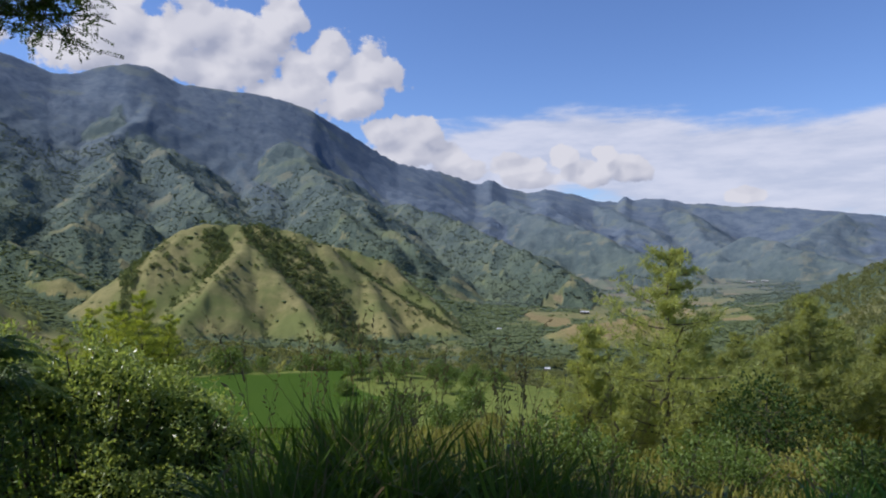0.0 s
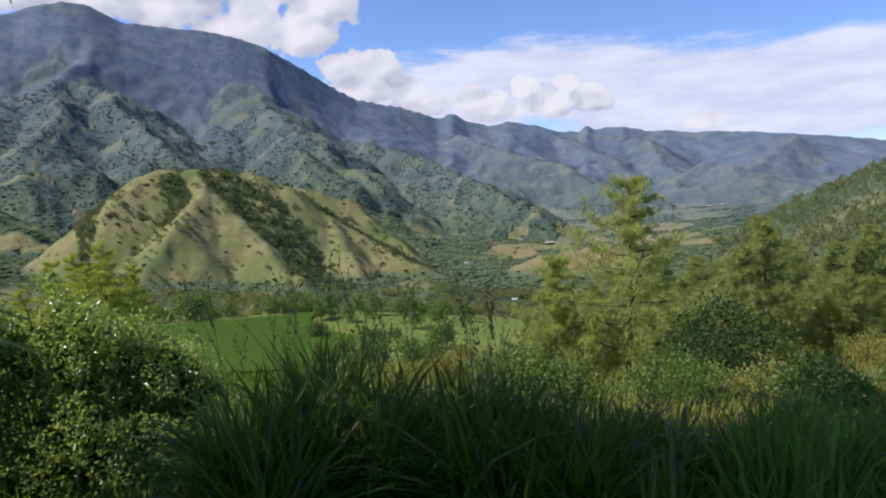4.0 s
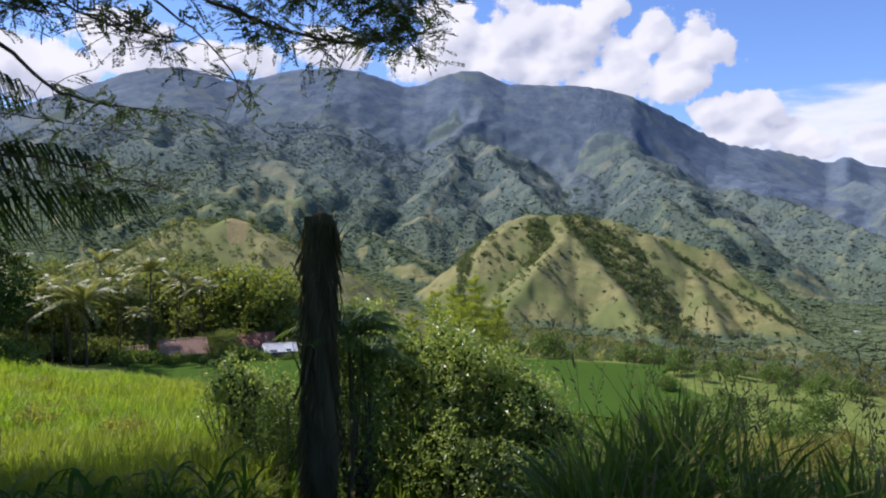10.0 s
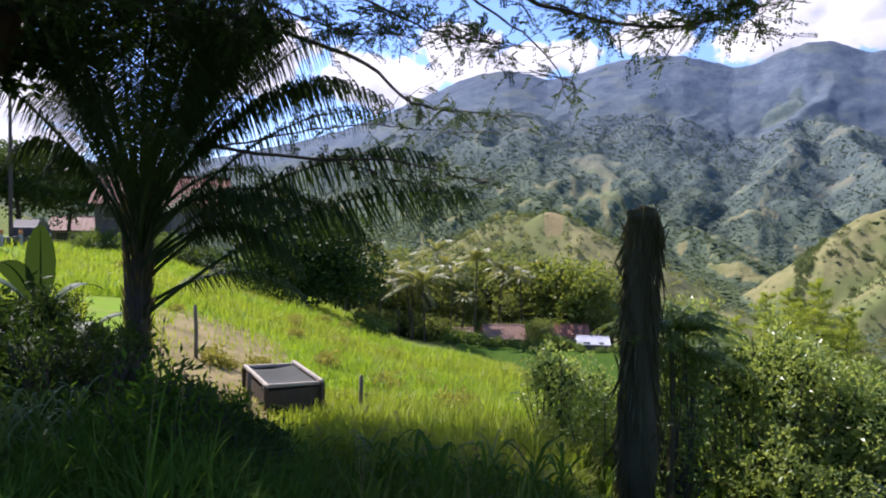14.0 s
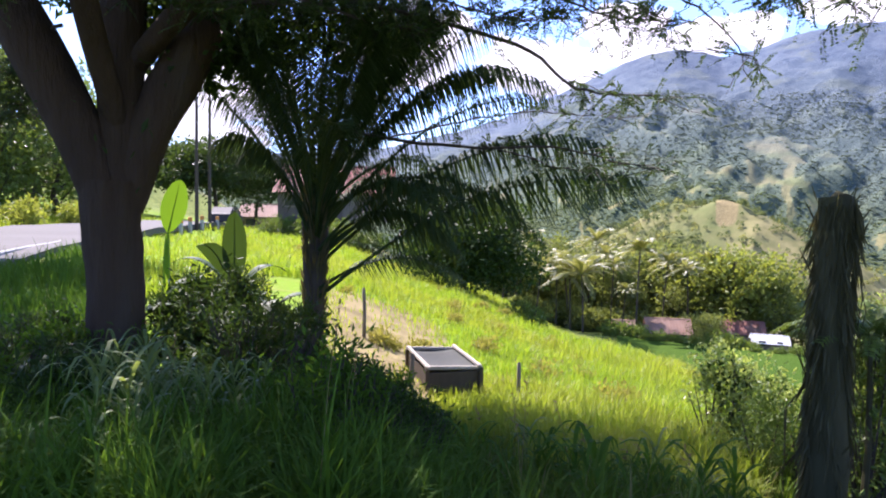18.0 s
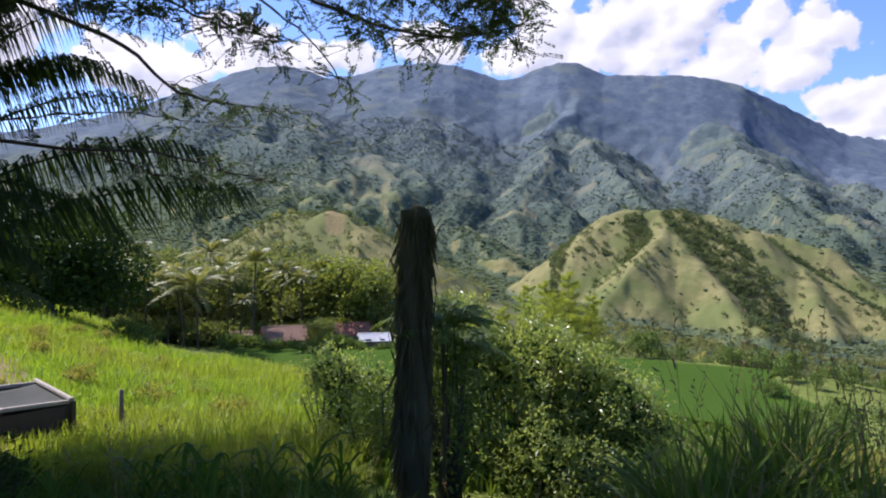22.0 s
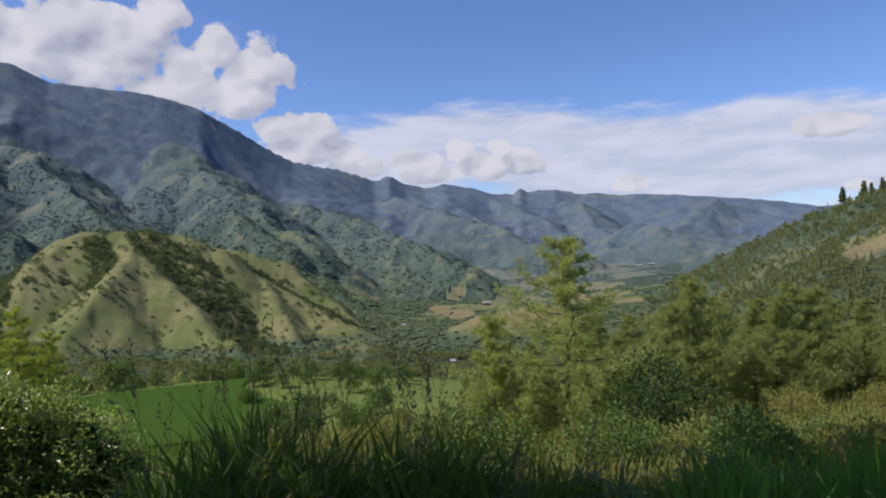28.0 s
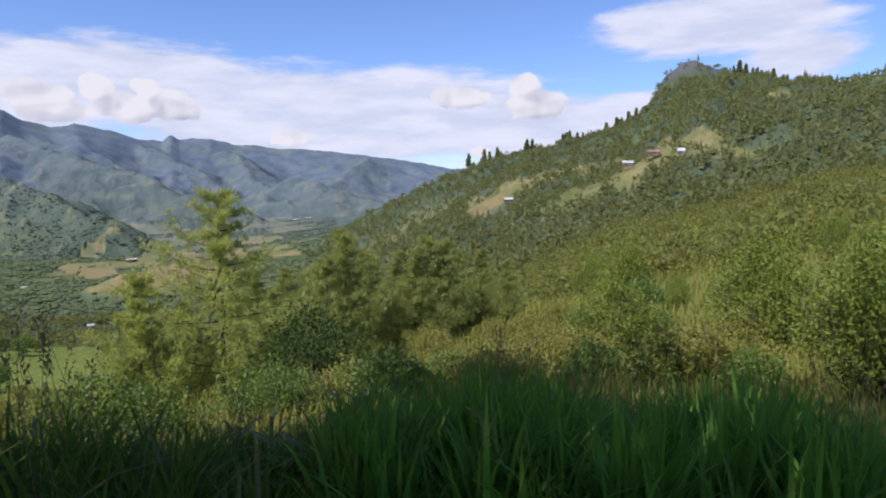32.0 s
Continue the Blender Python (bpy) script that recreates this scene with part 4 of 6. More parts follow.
# the glossy bush on the verge, in two lobes, and lower shrubs beside it
def leaf_bush(name, m, lobes, count, leaf, mat, seed, label, category="bush", group="", stems=14, width=0.5, core=0):
    rg = np.random.default_rng(seed)
    t = thing(name, m, label, category, group)
    # a core of darker leaves puts the bush's inner shade into colour
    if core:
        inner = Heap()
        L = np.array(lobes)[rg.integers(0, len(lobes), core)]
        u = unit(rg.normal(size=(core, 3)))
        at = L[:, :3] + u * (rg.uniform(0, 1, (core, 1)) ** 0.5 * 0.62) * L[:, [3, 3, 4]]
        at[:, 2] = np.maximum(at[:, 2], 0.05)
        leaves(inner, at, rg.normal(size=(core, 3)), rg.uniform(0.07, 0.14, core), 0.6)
        inner.link("inner_shade_leaves", M["leaf_dark_shade"], t, "inner leaves coloured dark as the bush's inner shade")
    wood, hp = Heap(), Heap()
    for cx, cy, cz, rx, rz in lobes:
        for _ in range(stems):
            e = np.array([cx, cy, cz]) + unit(rg.normal(size=3)) * rg.uniform(0.5, 0.95) * [rx, rx, rz]
            b = np.array([cx * 0.5, cy * 0.5, 0]) + np.append(rg.normal(0, 0.12 * rx, 2), -0.1)
            k = (b + e) / 2 + rg.normal(0, 0.1 * rx, 3)
            tube(wood, [b, k, e], np.array([0.016, 0.010, 0.004]) * (0.6 + rx), 5)
    share = np.array([l[3] ** 2 * l[4] for l in lobes])
    which = rg.choice(len(lobes), count, p=share / share.sum())
    L = np.array(lobes)[which]
    u = unit(rg.normal(size=(count, 3)))
    rough = 0.72 + 0.30 * np.sin(u[:, 0] * 6.1 + which * 2.0) * np.sin(u[:, 1] * 5.3 + 1) + 0.16 * np.sin(u[:, 2] * 9 + u[:, 0] * 7)
    rad = (rg.uniform(0.45 if core else 0.25, 1, count) ** 0.4 * rough)[:, None]
    pos = L[:, :3] + u * rad * L[:, [3, 3, 4]]
    pos[:, 2] = np.maximum(pos[:, 2], rg.uniform(0.0, 0.25, count))
    tw = max(1, count // 7)
    centre = pos[rg.integers(0, count, tw)]
    pos = np.where(rg.uniform(size=(count, 1)) < 0.7, centre[rg.integers(0, tw, count)] + rg.normal(0, leaf * 0.8, (count, 3)), pos)
    leaves(hp, pos, u * 0.7 + rg.normal(0, 0.6, (count, 3)) + [0, 0, 0.3], leaf * rg.uniform(0.6, 1.3, count), width)
    wood.link("branchwork", M["bark_dark"], t)
    hp.link("foliage", M[mat], t)
    return t


def bearing_turn(az):
    return radians(az)


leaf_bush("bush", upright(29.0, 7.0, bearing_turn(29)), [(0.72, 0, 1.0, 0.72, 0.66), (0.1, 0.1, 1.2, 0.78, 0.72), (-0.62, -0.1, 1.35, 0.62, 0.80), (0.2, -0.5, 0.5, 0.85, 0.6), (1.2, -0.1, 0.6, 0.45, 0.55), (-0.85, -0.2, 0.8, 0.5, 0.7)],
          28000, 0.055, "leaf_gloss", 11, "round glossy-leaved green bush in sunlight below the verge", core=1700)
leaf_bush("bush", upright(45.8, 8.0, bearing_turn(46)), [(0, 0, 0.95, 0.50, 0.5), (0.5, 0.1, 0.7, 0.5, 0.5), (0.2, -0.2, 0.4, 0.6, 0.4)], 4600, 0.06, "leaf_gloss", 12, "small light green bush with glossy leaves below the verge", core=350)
leaf_bush("bush", upright(42.0, 7.0, bearing_turn(42)), [(0, 0, 0.55, 0.5, 0.6), (-0.5, 0, 0.25, 0.5, 0.35)], 2600, 0.055, "leaf_mid", 13, "low straggly green shrub beside the shaggy stump")
leaf_bush("bush", upright(35.5, 5.6, bearing_turn(35)), [(0, 0, 0.95, 0.34, 0.75), (-0.1, 0, 0.4, 0.4, 0.4), (-0.05, -0.1, 1.25, 0.3, 0.45)], 2600, 0.06, "leaf_mid", 14, "dark climbing shrub hanging off the shaggy stump")


# the shaggy stump
def shaggy_stump():
    rg = np.random.default_rng(21)
    t = thing("tree_stump", upright(38.75, 5.0), "tall dead trunk shaggy with dark fibres and dry vines", "stump")
    core, hair = Heap(), Heap()
    q = np.linspace(0, 1, 16)
    tube(core, np.stack([0.03 * np.sin(q * 4), 0.02 * np.cos(q * 5), q * 2.36], -1), 0.118 + 0.012 * np.sin(q * 9) - 0.022 * q, 12, 0.10)
    tube(core, [(0, 0, 2.3), (0.02, 0, 2.37), (-0.02, 0.01, 2.40)], [0.10, 0.06, 0.01], 9, 0.2)
    core.link("trunk", M["fibre"], t, smooth=True)
    n = 3000
    a, z = rg.uniform(0, 2 * np.pi, n), rg.uniform(0.4, 2.36, n)
    p = np.stack([0.105 * np.cos(a), 0.105 * np.sin(a), z], -1)
    shag = 0.30 + 0.55 * np.sin(a * 2.0 + z * 3.1) ** 2
    leaves(hair, p, np.stack([np.cos(a) * 0.30 * shag, np.sin(a) * 0.30 * shag, np.where(rg.uniform(size=n) < 0.95, -1.0, 0.7)], -1) + rg.normal(0, 0.10, (n, 3)), rg.uniform(0.05, 0.22, n) * (0.5 + shag), 0.08, 0.02)
    m = 26
    a = rg.uniform(0, 2 * np.pi, m)
    leaves(hair, np.stack([0.07 * np.cos(a), 0.07 * np.sin(a), rg.uniform(2.15, 2.36, m)], -1), np.stack([np.cos(a) * 0.45, np.sin(a) * 0.45, rg.uniform(0.3, 0.9, m)], -1), rg.uniform(0.05, 0.11, m), 0.09, 0.02)
    hair.link("fibre_coat", M["fibre"], t)
    for _ in range(26):
        a = rg.uniform(0, 2 * np.pi)
        r = rg.uniform(0.11, 0.22)
        z0 = rg.uniform(1.2, 2.25)
        pts = [(0.07 * math.cos(a), 0.07 * math.sin(a), z0)]
        for k in range(1, 7):
            pts.append((r * math.cos(a) * min(1, k / 2) + rg.normal(0, 0.02), r * math.sin(a) * min(1, k / 2) + rg.normal(0, 0.02), z0 + 0.08 - 0.17 * k))
        vine = Heap()
        tube(vine, pts, np.linspace(0.006, 0.002, 7), 4)
        vine.link("vine", M["fibre"], t)


shaggy_stump()


def fern(name, m, n, length, seed, label, foot=0.0, mat="leaf_dark_shade"):
    """A tuft of small arching feather leaves."""
    rg = np.random.default_rng(seed)
    t = thing(name, m, label, "fern", "ferns")
    for k in range(n):
        hp = Heap()
        a = k * 2.4 + rg.uniform(-0.3, 0.3)
        frond(hp, hp, np.array([0, 0, foot]), (math.cos(a), math.sin(a), rg.uniform(0.5, 1.6)), length * rg.uniform(0.7, 1.15), 0.55, 0.17 * length, rg, 22, 0.006, 0.5, 0.15, 0.16)
        hp.link("frond", M[mat], t)
    if foot:
        hp = Heap()
        tube(hp, [(0, 0, -0.1), (0.03, 0, foot * 0.5), (0, 0, foot)], [0.03, 0.022, 0.015], 7)
        hp.link("stem", M["fibre"], t)
    return t


fern("fern", upright(36.2, 5.35), 26, 0.72, 25, "dark fern tuft with drooping fronds beside the stump", 1.5, "leaf_mid")
fern("fern", upright(34.6, 5.7), 22, 0.62, 26, "dark fern tuft with drooping fronds beside the stump", 1.35, "leaf_mid")
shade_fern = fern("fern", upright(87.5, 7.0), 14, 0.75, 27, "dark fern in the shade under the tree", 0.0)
for k, (a, d, s) in enumerate(((83.0, 6.4, 0.9), (90.5, 6.0, 1.0), (94.0, 6.3, 0.9), (98.5, 6.2, 1.0), (101.5, 6.8, 1.1), (85.2, 5.6, 0.8), (80.0, 6.6, 0.9), (104.5, 7.2, 1.1), (77.0, 6.2, 0.8), (92.4, 5.2, 0.8))):
    copy_thing(shade_fern, upright(a, d, k * 0.8, s))


# ---------------------------------------------------------------- meadow side: box on legs, stakes, palm, big tree
M["lid"] = rough_stuff("lid", (0.035, 0.038, 0.034), (0.075, 0.08, 0.07), 5.0, 0.9, 0.2, 0.01)
M["hutch_side"] = rough_stuff("hutch_side", (0.05, 0.038, 0.028), (0.14, 0.11, 0.08), 12.0, 0.9, 0.3, 0.01, (1, 1, 0.2))
M["pale_timber"] = rough_stuff("pale_timber", (0.26, 0.23, 0.19), (0.46, 0.42, 0.36), 14.0, 0.85, 0.4, 0.01)


def hutch():
    p = spot(69.1, 9.75, -0.12)
    t = thing("box_on_legs", Matrix.LocRotScale((p.x, p.y, p.z), Euler((0, 0, radians(69.1 + 15))), None), "weathered low timber box on legs with a sagging sheet lid", "wooden box")
    w, dp, h = 0.74, 1.3, 0.40
    base = 0.10
    for y, name in ((-dp / 2, "front_panel"), (dp / 2, "back_panel")):
        part(name, box((w, 0.03, h), (0, y, base + h / 2), 0.006), M["hutch_side"], t)
    for x in (-w / 2, w / 2):
        part("side_panel", box((0.03, dp - 0.06, h), (x, 0, base + h / 2), 0.006), M["hutch_side"], t)
    for x in (-w / 2 - 0.02, w / 2 + 0.02):
        for y in (-dp / 2 - 0.03, dp / 2 + 0.03):
            part("leg", box((0.06, 0.06, base + h + 0.55), (x, y, (base + h) / 2 - 0.22), 0.008), M["hutch_side"], t)
    bm = bmesh.new()
    bmesh.ops.create_grid(bm, x_segments=12, y_segments=8, size=0.5, matrix=Matrix.Diagonal((w * 1.02, dp * 1.02, 1, 1)))
    for v in bm.verts:
        v.co.z = base + h + 0.03 - 0.09 * math.cos(v.co.x / w * math.pi) * math.cos(v.co.y / dp * math.pi) + 0.05 * (v.co.x / w) ** 2
    bmesh.ops.solidify(bm, geom=bm.faces[:], thickness=0.006)
    part("lid", bm, M["lid"], t, "dark sagging sheet lid", True)
    for y in (-dp / 2, dp / 2):
        part("rail", box((w * 1.14, 0.055, 0.045), (0, y, base + h + 0.055), 0.01, Matrix.Rotation(0.04, 4, "Y")), M["pale_timber"], t, "pale weathered rail")
    for x in (-w / 2, w / 2):
        part("rail", box((0.055, dp * 1.1, 0.045), (x, 0, base + h + 0.075), 0.01), M["pale_timber"], t, "pale weathered rail")


hutch()
for az, d, h, tilt in ((62.4, 9.6, 0.62, 0.03), (76.0, 11.5, 0.9, -0.05), (71.8, 8.5, 0.55, 0.08)):
    hp = Heap()
    tube(hp, [(0, 0, -0.15), (0.02, 0, h * 0.5), (tilt * h, 0, h), (tilt * h, 0, h + 0.02)], [0.035, 0.032, 0.028, 0.005], 7, 0.1)
    o = hp.link("stake", M["timber"], smooth=True)
    o.matrix_world = upright(az, d)
    tagged(o, "thin dark weathered wooden stake standing in the grass", "stake", "stakes in the meadow")


def clump_palm():
    rg = np.random.default_rng(31)
    az0, d0 = 80.2, 8.6
    base = spot(az0, d0)
    t = thing("palm", Matrix.LocRotScale(base, Euler((0, 0, radians(az0))), None), "dark backlit feather palm with arching fronds on a short trunk", "palm tree")
    wood, old = Heap(), Heap()
    q = np.linspace(0, 1, 9)
    for dx, r, h in ((0.0, 0.12, 2.0), (0.10, 0.06, 1.9), (-0.11, 0.06, 2.0), (0.03, 0.06, 2.3)):
        tube(wood, np.stack([dx * (0.3 + q), 0.1 * np.sin(q * 2 + dx * 9), q * h - 0.2], -1), r * (1.1 - 0.45 * q), 9, 0.08)
    n = 420
    a, z = rg.uniform(0, 6.28, n), rg.uniform(0.1, 2.1, n)
    leaves(old, np.stack([0.11 * np.cos(a), 0.11 * np.sin(a), z], -1), np.stack([np.cos(a) * 0.3, np.sin(a) * 0.3, np.full(n, 0.9)], -1), rg.uniform(0.12, 0.30, n), 0.14, 0.03)
    wood.link("trunk", M["bark_dark"], t, smooth=True)
    old.link("leaf_base_sheath", M["fibre"], t)
    # across (to the right as seen from the road), away, up; length, droop, height of the foot
    shapes = [(1.0, 0.0, 0.86, 5.6, 0.37, 0.80, 1.9), (1.0, -0.12, 1.0, 5.2, 0.42, 1.3, 1.5), (0.9, 0.15, 0.95, 3.9, 0.50, 1.2, 1.0), (-0.75, 0.0, 2.0, 3.4, 0.60, 1.5, 1.0), (0.85, 0.3, 0.6, 2.6, 0.55, 0.9, 0.9), (-0.6, 0.3, 1.9, 2.8, 0.55, 1.5, 0.9),
              (0.95, -0.1, 1.25, 4.8, 0.42, 1.6, 1.0), (0.9, -0.25, 1.7, 4.9, 0.36, 1.8, 1.0), (0.9, 0.1, 1.45, 4.8, 0.44, 1.9, 1.1), (0.7, -0.3, 2.0, 5.0, 0.30, 2.0, 1.0), (-0.9, -0.1, 1.5, 4.6, 0.42, 1.8, 1.0)]
    for k in range(7):
        ang = -0.9 + 0.3 * k + rg.uniform(-0.2, 0.2)
        shapes.append((math.cos(ang), 0.75 * math.sin(ang), rg.uniform(0.75, 1.3), rg.uniform(2.6, 3.8), rg.uniform(0.6, 0.8), rg.uniform(1.2, 1.9), 1.0))
    for k in range(4):
        ang = rg.uniform(-0.9, 0.9)
        shapes.append((math.cos(ang), math.sin(ang), rg.uniform(0.9, 2.6), rg.uniform(3.6, 5.2), rg.uniform(0.36, 0.55), rg.uniform(1.5, 2.5), 1.1))
    for k in range(24):
        ang, up = k * 2.4 + rg.uniform(-0.3, 0.3), 0.9 + 1.9 * rg.uniform() ** 0.8
        shapes.append((math.cos(ang), 0.75 * math.sin(ang), up, rg.uniform(3.6, 4.9), 0.62 - 0.16 * up + rg.uniform(0, 0.12), rg.uniform(1.5, 2.5), 1.0))
    for k in range(12):
        ang = k * 2.4 + rg.uniform(-0.3, 0.3)
        shapes.append((math.cos(ang), 0.8 * math.sin(ang), rg.uniform(2.2, 4.6), rg.uniform(4.2, 5.6), rg.uniform(0.18, 0.34), rg.uniform(1.4, 2.2), 1.15))
    for dx, dy, dz, length, droop, low, size in shapes:
        hp = Heap()
        ribs = Heap()
        frond(ribs, hp, np.array([0.05 * dx, 0.05 * dy, low]), (dx, dy, dz), length, droop, 0.64 * size, rg, 72, 0.026, 1.0, 0.2, 0.033)
        f = hp.link("frond", M["leaf_palm"], t)
        ribs.link("rib", M["leaf_palm"], f)


clump_palm()


def fine_leaf(hp, base, way, length, rg, pairs=13, size=0.028):
    """A feathery leaf with small paired leaflets."""
    way = way / np.linalg.norm(way)
    u = (np.arange(pairs) + 0.6) / pairs
    c = base + way * (length * u)[:, None] - np.array([0, 0, 1]) * (0.18 * length * u**2)[:, None]
    s = np.cross(way, [0, 0, 1.0]) + rg.normal(0, 0.2, 3)
    s /= np.linalg.norm(s)
    for sign in (-1, 1):
        leaves(hp, c, np.repeat((s * sign + way * 0.4)[None], pairs, 0) + rg.normal(0, 0.15, (pairs, 3)), size * rg.uniform(0.8, 1.3, pairs), 0.55, 0.05)


def big_tree():
    rg = np.random.default_rng(41)
    az0, d0 = 95.4, 8.0
    base = spot(az0, d0)
    t = thing("tree", Matrix.LocRotScale(base, Euler((0, 0, radians(az0))), None), "large spreading tree with thick forked grey trunk and feathery leaves", "tree")
    # local axes: x to the right as seen from the road, y away, z up
    trunk = Heap()
    q = np.linspace(0, 1, 10)
    tube(trunk, np.stack([-0.05 + 0.02 * np.sin(q * 5), 0 * q, q * 2.15 - 0.3], -1), 0.285 * (1 + 0.25 * np.exp(-q * 7)) + 0.03 * q**2, 14, 0.06)
    main = [[(-0.05, 0, 1.35), (-0.20, 0, 1.95), (-0.52, 0.05, 2.7), (-0.95, 0.1, 3.6), (-1.5, 0.3, 5.0), (-2.6, 0.8, 6.5)],
            [(0.0, 0, 1.4), (0.05, 0, 2.1), (0.02, 0.05, 3.0), (0.1, 0.1, 4.2), (0.3, 0.5, 6.2), (0.6, 1.0, 7.6)],
            [(0.06, 0, 1.55), (0.20, -0.03, 2.15), (0.50, -0.1, 2.85), (0.92, -0.1, 3.65), (1.6, 0.2, 4.9), (2.6, 0.4, 6.0)],
            # added limb, mostly out of view, that carries the far shade clumps
            [(0.0, 0.1, 2.4), (-0.4, 0.9, 4.4), (-1.4, 3.4, 7.4), (-3.0, 7.0, 9.4), (-4.4, 11.0, 10.4), (-5.0, 14.0, 11.4)],
            [(0.05, 0, 2.3), (-0.3, -0.8, 3.6), (-0.6, -2.4, 5.0), (-0.4, -4.2, 6.0), (0.2, -6.5, 6.6), (0.8, -8.0, 6.8)],
            [(0.08, 0.1, 3.0), (1.2, -1.4, 4.3), (2.6, -3.2, 5.2), (4.2, -5.0, 5.8), (5.6, -6.6, 6.0), (7.0, -8.0, 6.1)]]
    radii = [(0.27, 0.24, 0.21, 0.19, 0.13, 0.05), (0.25, 0.22, 0.2, 0.17, 0.12, 0.05), (0.24, 0.22, 0.20, 0.17, 0.11, 0.04), (0.15, 0.14, 0.13, 0.11, 0.08, 0.03), (0.14, 0.13, 0.11, 0.09, 0.06, 0.03), (0.15, 0.13, 0.11, 0.09, 0.06, 0.03)]
    for pts, r in zip(main, radii):
        w = np.linspace(0, 5, 16)
        p = np.stack([np.interp(w, range(6), [k[i] for k in pts]) for i in range(3)], -1)
        for _ in range(2):
            p[1:-1] = (p[:-2] + 2 * p[1:-1] + p[2:]) / 4
        limb = Heap()
        tube(limb, p, np.interp(w, (0, 0.5, 2.2), (0.8, 0.92, 1.3 if r[0] > 0.2 else 1.1)) * np.interp(w, range(6), r), 12, 0.07)
        tuft = Heap()
        k = rg.integers(3, 14, 150)
        leaves(tuft, p[k] + rg.normal(0, 0.12, (150, 3)) + [0, 0, 0.05], rg.normal(0, 0.6, (150, 3)) + [0, 0, -0.5], rg.uniform(0.08, 0.22, 150), 0.35, 0.05)
        limb = limb.link("limb", M["bark_big"], t, smooth=True)
        tuft.link("hanging_leaves", M["leaf_dark_shade"], limb)
    trunk.link("trunk", M["bark_big"], t, smooth=True)

    # boughs that hang out over the view: bearing, distance, height
    into = t.matrix_world.inverted()

    def world(az, d, z):
        return np.array(into @ Vector((-d * math.sin(radians(az)), d * math.cos(radians(az)), z)))

    hanging = [([(88, 7.5, 4.6), (70, 6.6, 4.3), (58, 6.2, 4.1), (50, 6.0, 3.65), (43, 6.0, 3.35), (36, 6.0, 3.22), (30, 6.1, 3.42)], 0.035, 1.9, 0.42),
               ([(58, 6.2, 4.1), (52, 6.2, 3.6), (46, 6.3, 3.1), (44, 6.3, 3.0)], 0.014, 0.5, 0.55),
               ([(50, 6.0, 3.65), (42, 5.7, 3.65), (36, 5.6, 3.75), (31, 5.6, 3.6)], 0.014, 2.0, 0.3),
               ([(85, 8.0, 4.2), (70, 7.6, 3.7), (62, 7.4, 3.35), (59, 7.4, 2.98), (56, 7.4, 2.82), (51.5, 7.4, 2.72)], 0.030, 0.6, 0.55),
               ([(84, 8.6, 2.9), (75, 8.4, 2.45), (66, 8.2, 2.40), (60, 8.2, 2.45), (55, 8.2, 2.28), (51, 8.2, 2.15)], 0.028, 0.6, 0.35),
               ([(75, 8.4, 2.45), (66, 8.3, 2.75), (60, 8.3, 2.85), (55, 8.3, 2.72)], 0.014, 0.4, 0.3),
               ([(66, 8.2, 2.40), (60, 8.2, 2.15), (55, 8.2, 2.05)], 0.012, 0.4, 0.3),
               ([(70, 6.6, 4.3), (62, 6.4, 3.7), (55, 6.3, 3.35), (49, 6.3, 3.3)], 0.018, 1.0, 0.35),
               ([(88, 7.5, 4.6), (76, 7.0, 4.0), (66, 6.8, 3.6), (60, 6.8, 3.55)], 0.02, 1.0, 0.3),
               ([(92, 7.6, 3.9), (84, 7.4, 3.9), (77, 7.2, 3.6), (71, 7.2, 3.5)], 0.03, 1.0, 0.2), ([(94, 7.6, 4.2), (88, 7.0, 4.2), (81, 6.8, 4.0), (74, 6.7, 3.9), (68, 6.6, 3.9)], 0.03, 1.0, 0.2),
               ([(96, 7.8, 3.8), (92, 7.0, 3.8), (88, 6.6, 3.5), (84, 6.4, 3.4)], 0.03, 1.4, 0.2), ([(98, 7.6, 3.6), (102, 7.2, 3.7), (106, 7.0, 3.5), (109, 7.0, 3.3)], 0.03, 1.4, 0.3),
               ([(99, 7.9, 3.4), (101, 8.4, 3.2), (101, 8.8, 2.9), (100.5, 9.0, 2.5)], 0.02, 1.6, 0.4), ([(80, 7.4, 4.4), (72, 7.2, 4.3), (64, 7.0, 4.1), (57, 6.9, 4.0)], 0.03, 1.0, 0.2)]
    for pts, r, leafy_share, fromu in hanging:
        wood, hp = Heap(), Heap()
        p = np.array([world(*k) for k in pts])
        w = np.linspace(0, len(p) - 1, 26)
        p = np.stack([np.interp(w, range(len(p)), p[:, i]) for i in range(3)], -1)
        for _ in range(3):
            p[1:-1] = (p[:-2] + 2 * p[1:-1] + p[2:]) / 4
        p[1:] += np.cumsum(rg.normal(0, 0.012, (25, 3)), 0)
        tube(wood, p, r * np.linspace(1.1, 0.15, 26), 6)
        start = int(26 * fromu)
        for k in range(start, 26):
            q = t.matrix_world @ Vector(p[k])
            if 44.8 < math.degrees(math.atan2(-q.x, q.y)) < 50.5 and rg.uniform() < 0.7:
                continue
            for _ in range(max(1, int((4.4 if k < 20 else 5.8) * leafy_share))):
                tip = p[k] + rg.normal(0, 0.26, 3) * [1, 1, 0.55]
                tube(wood, [p[k], (p[k] + tip) / 2 + rg.normal(0, 0.03, 3), tip], [0.005, 0.004, 0.002], 3)
                for _ in range(3):
                    b = p[k] + (tip - p[k]) * rg.uniform(0.35, 1)
                    fine_leaf(hp, b, (tip - p[k]) + rg.normal(0, 0.22, 3), rg.uniform(0.12, 0.24), rg)
        bough = wood.link("bough", M["bark_dark"], t)
        tagged(hp.link("leaf_spray", M["leaf_fine"], bough), kind="stuff")
    # unseen high crown, its clumps added where they shade verge and roadside
    hp = Heap()
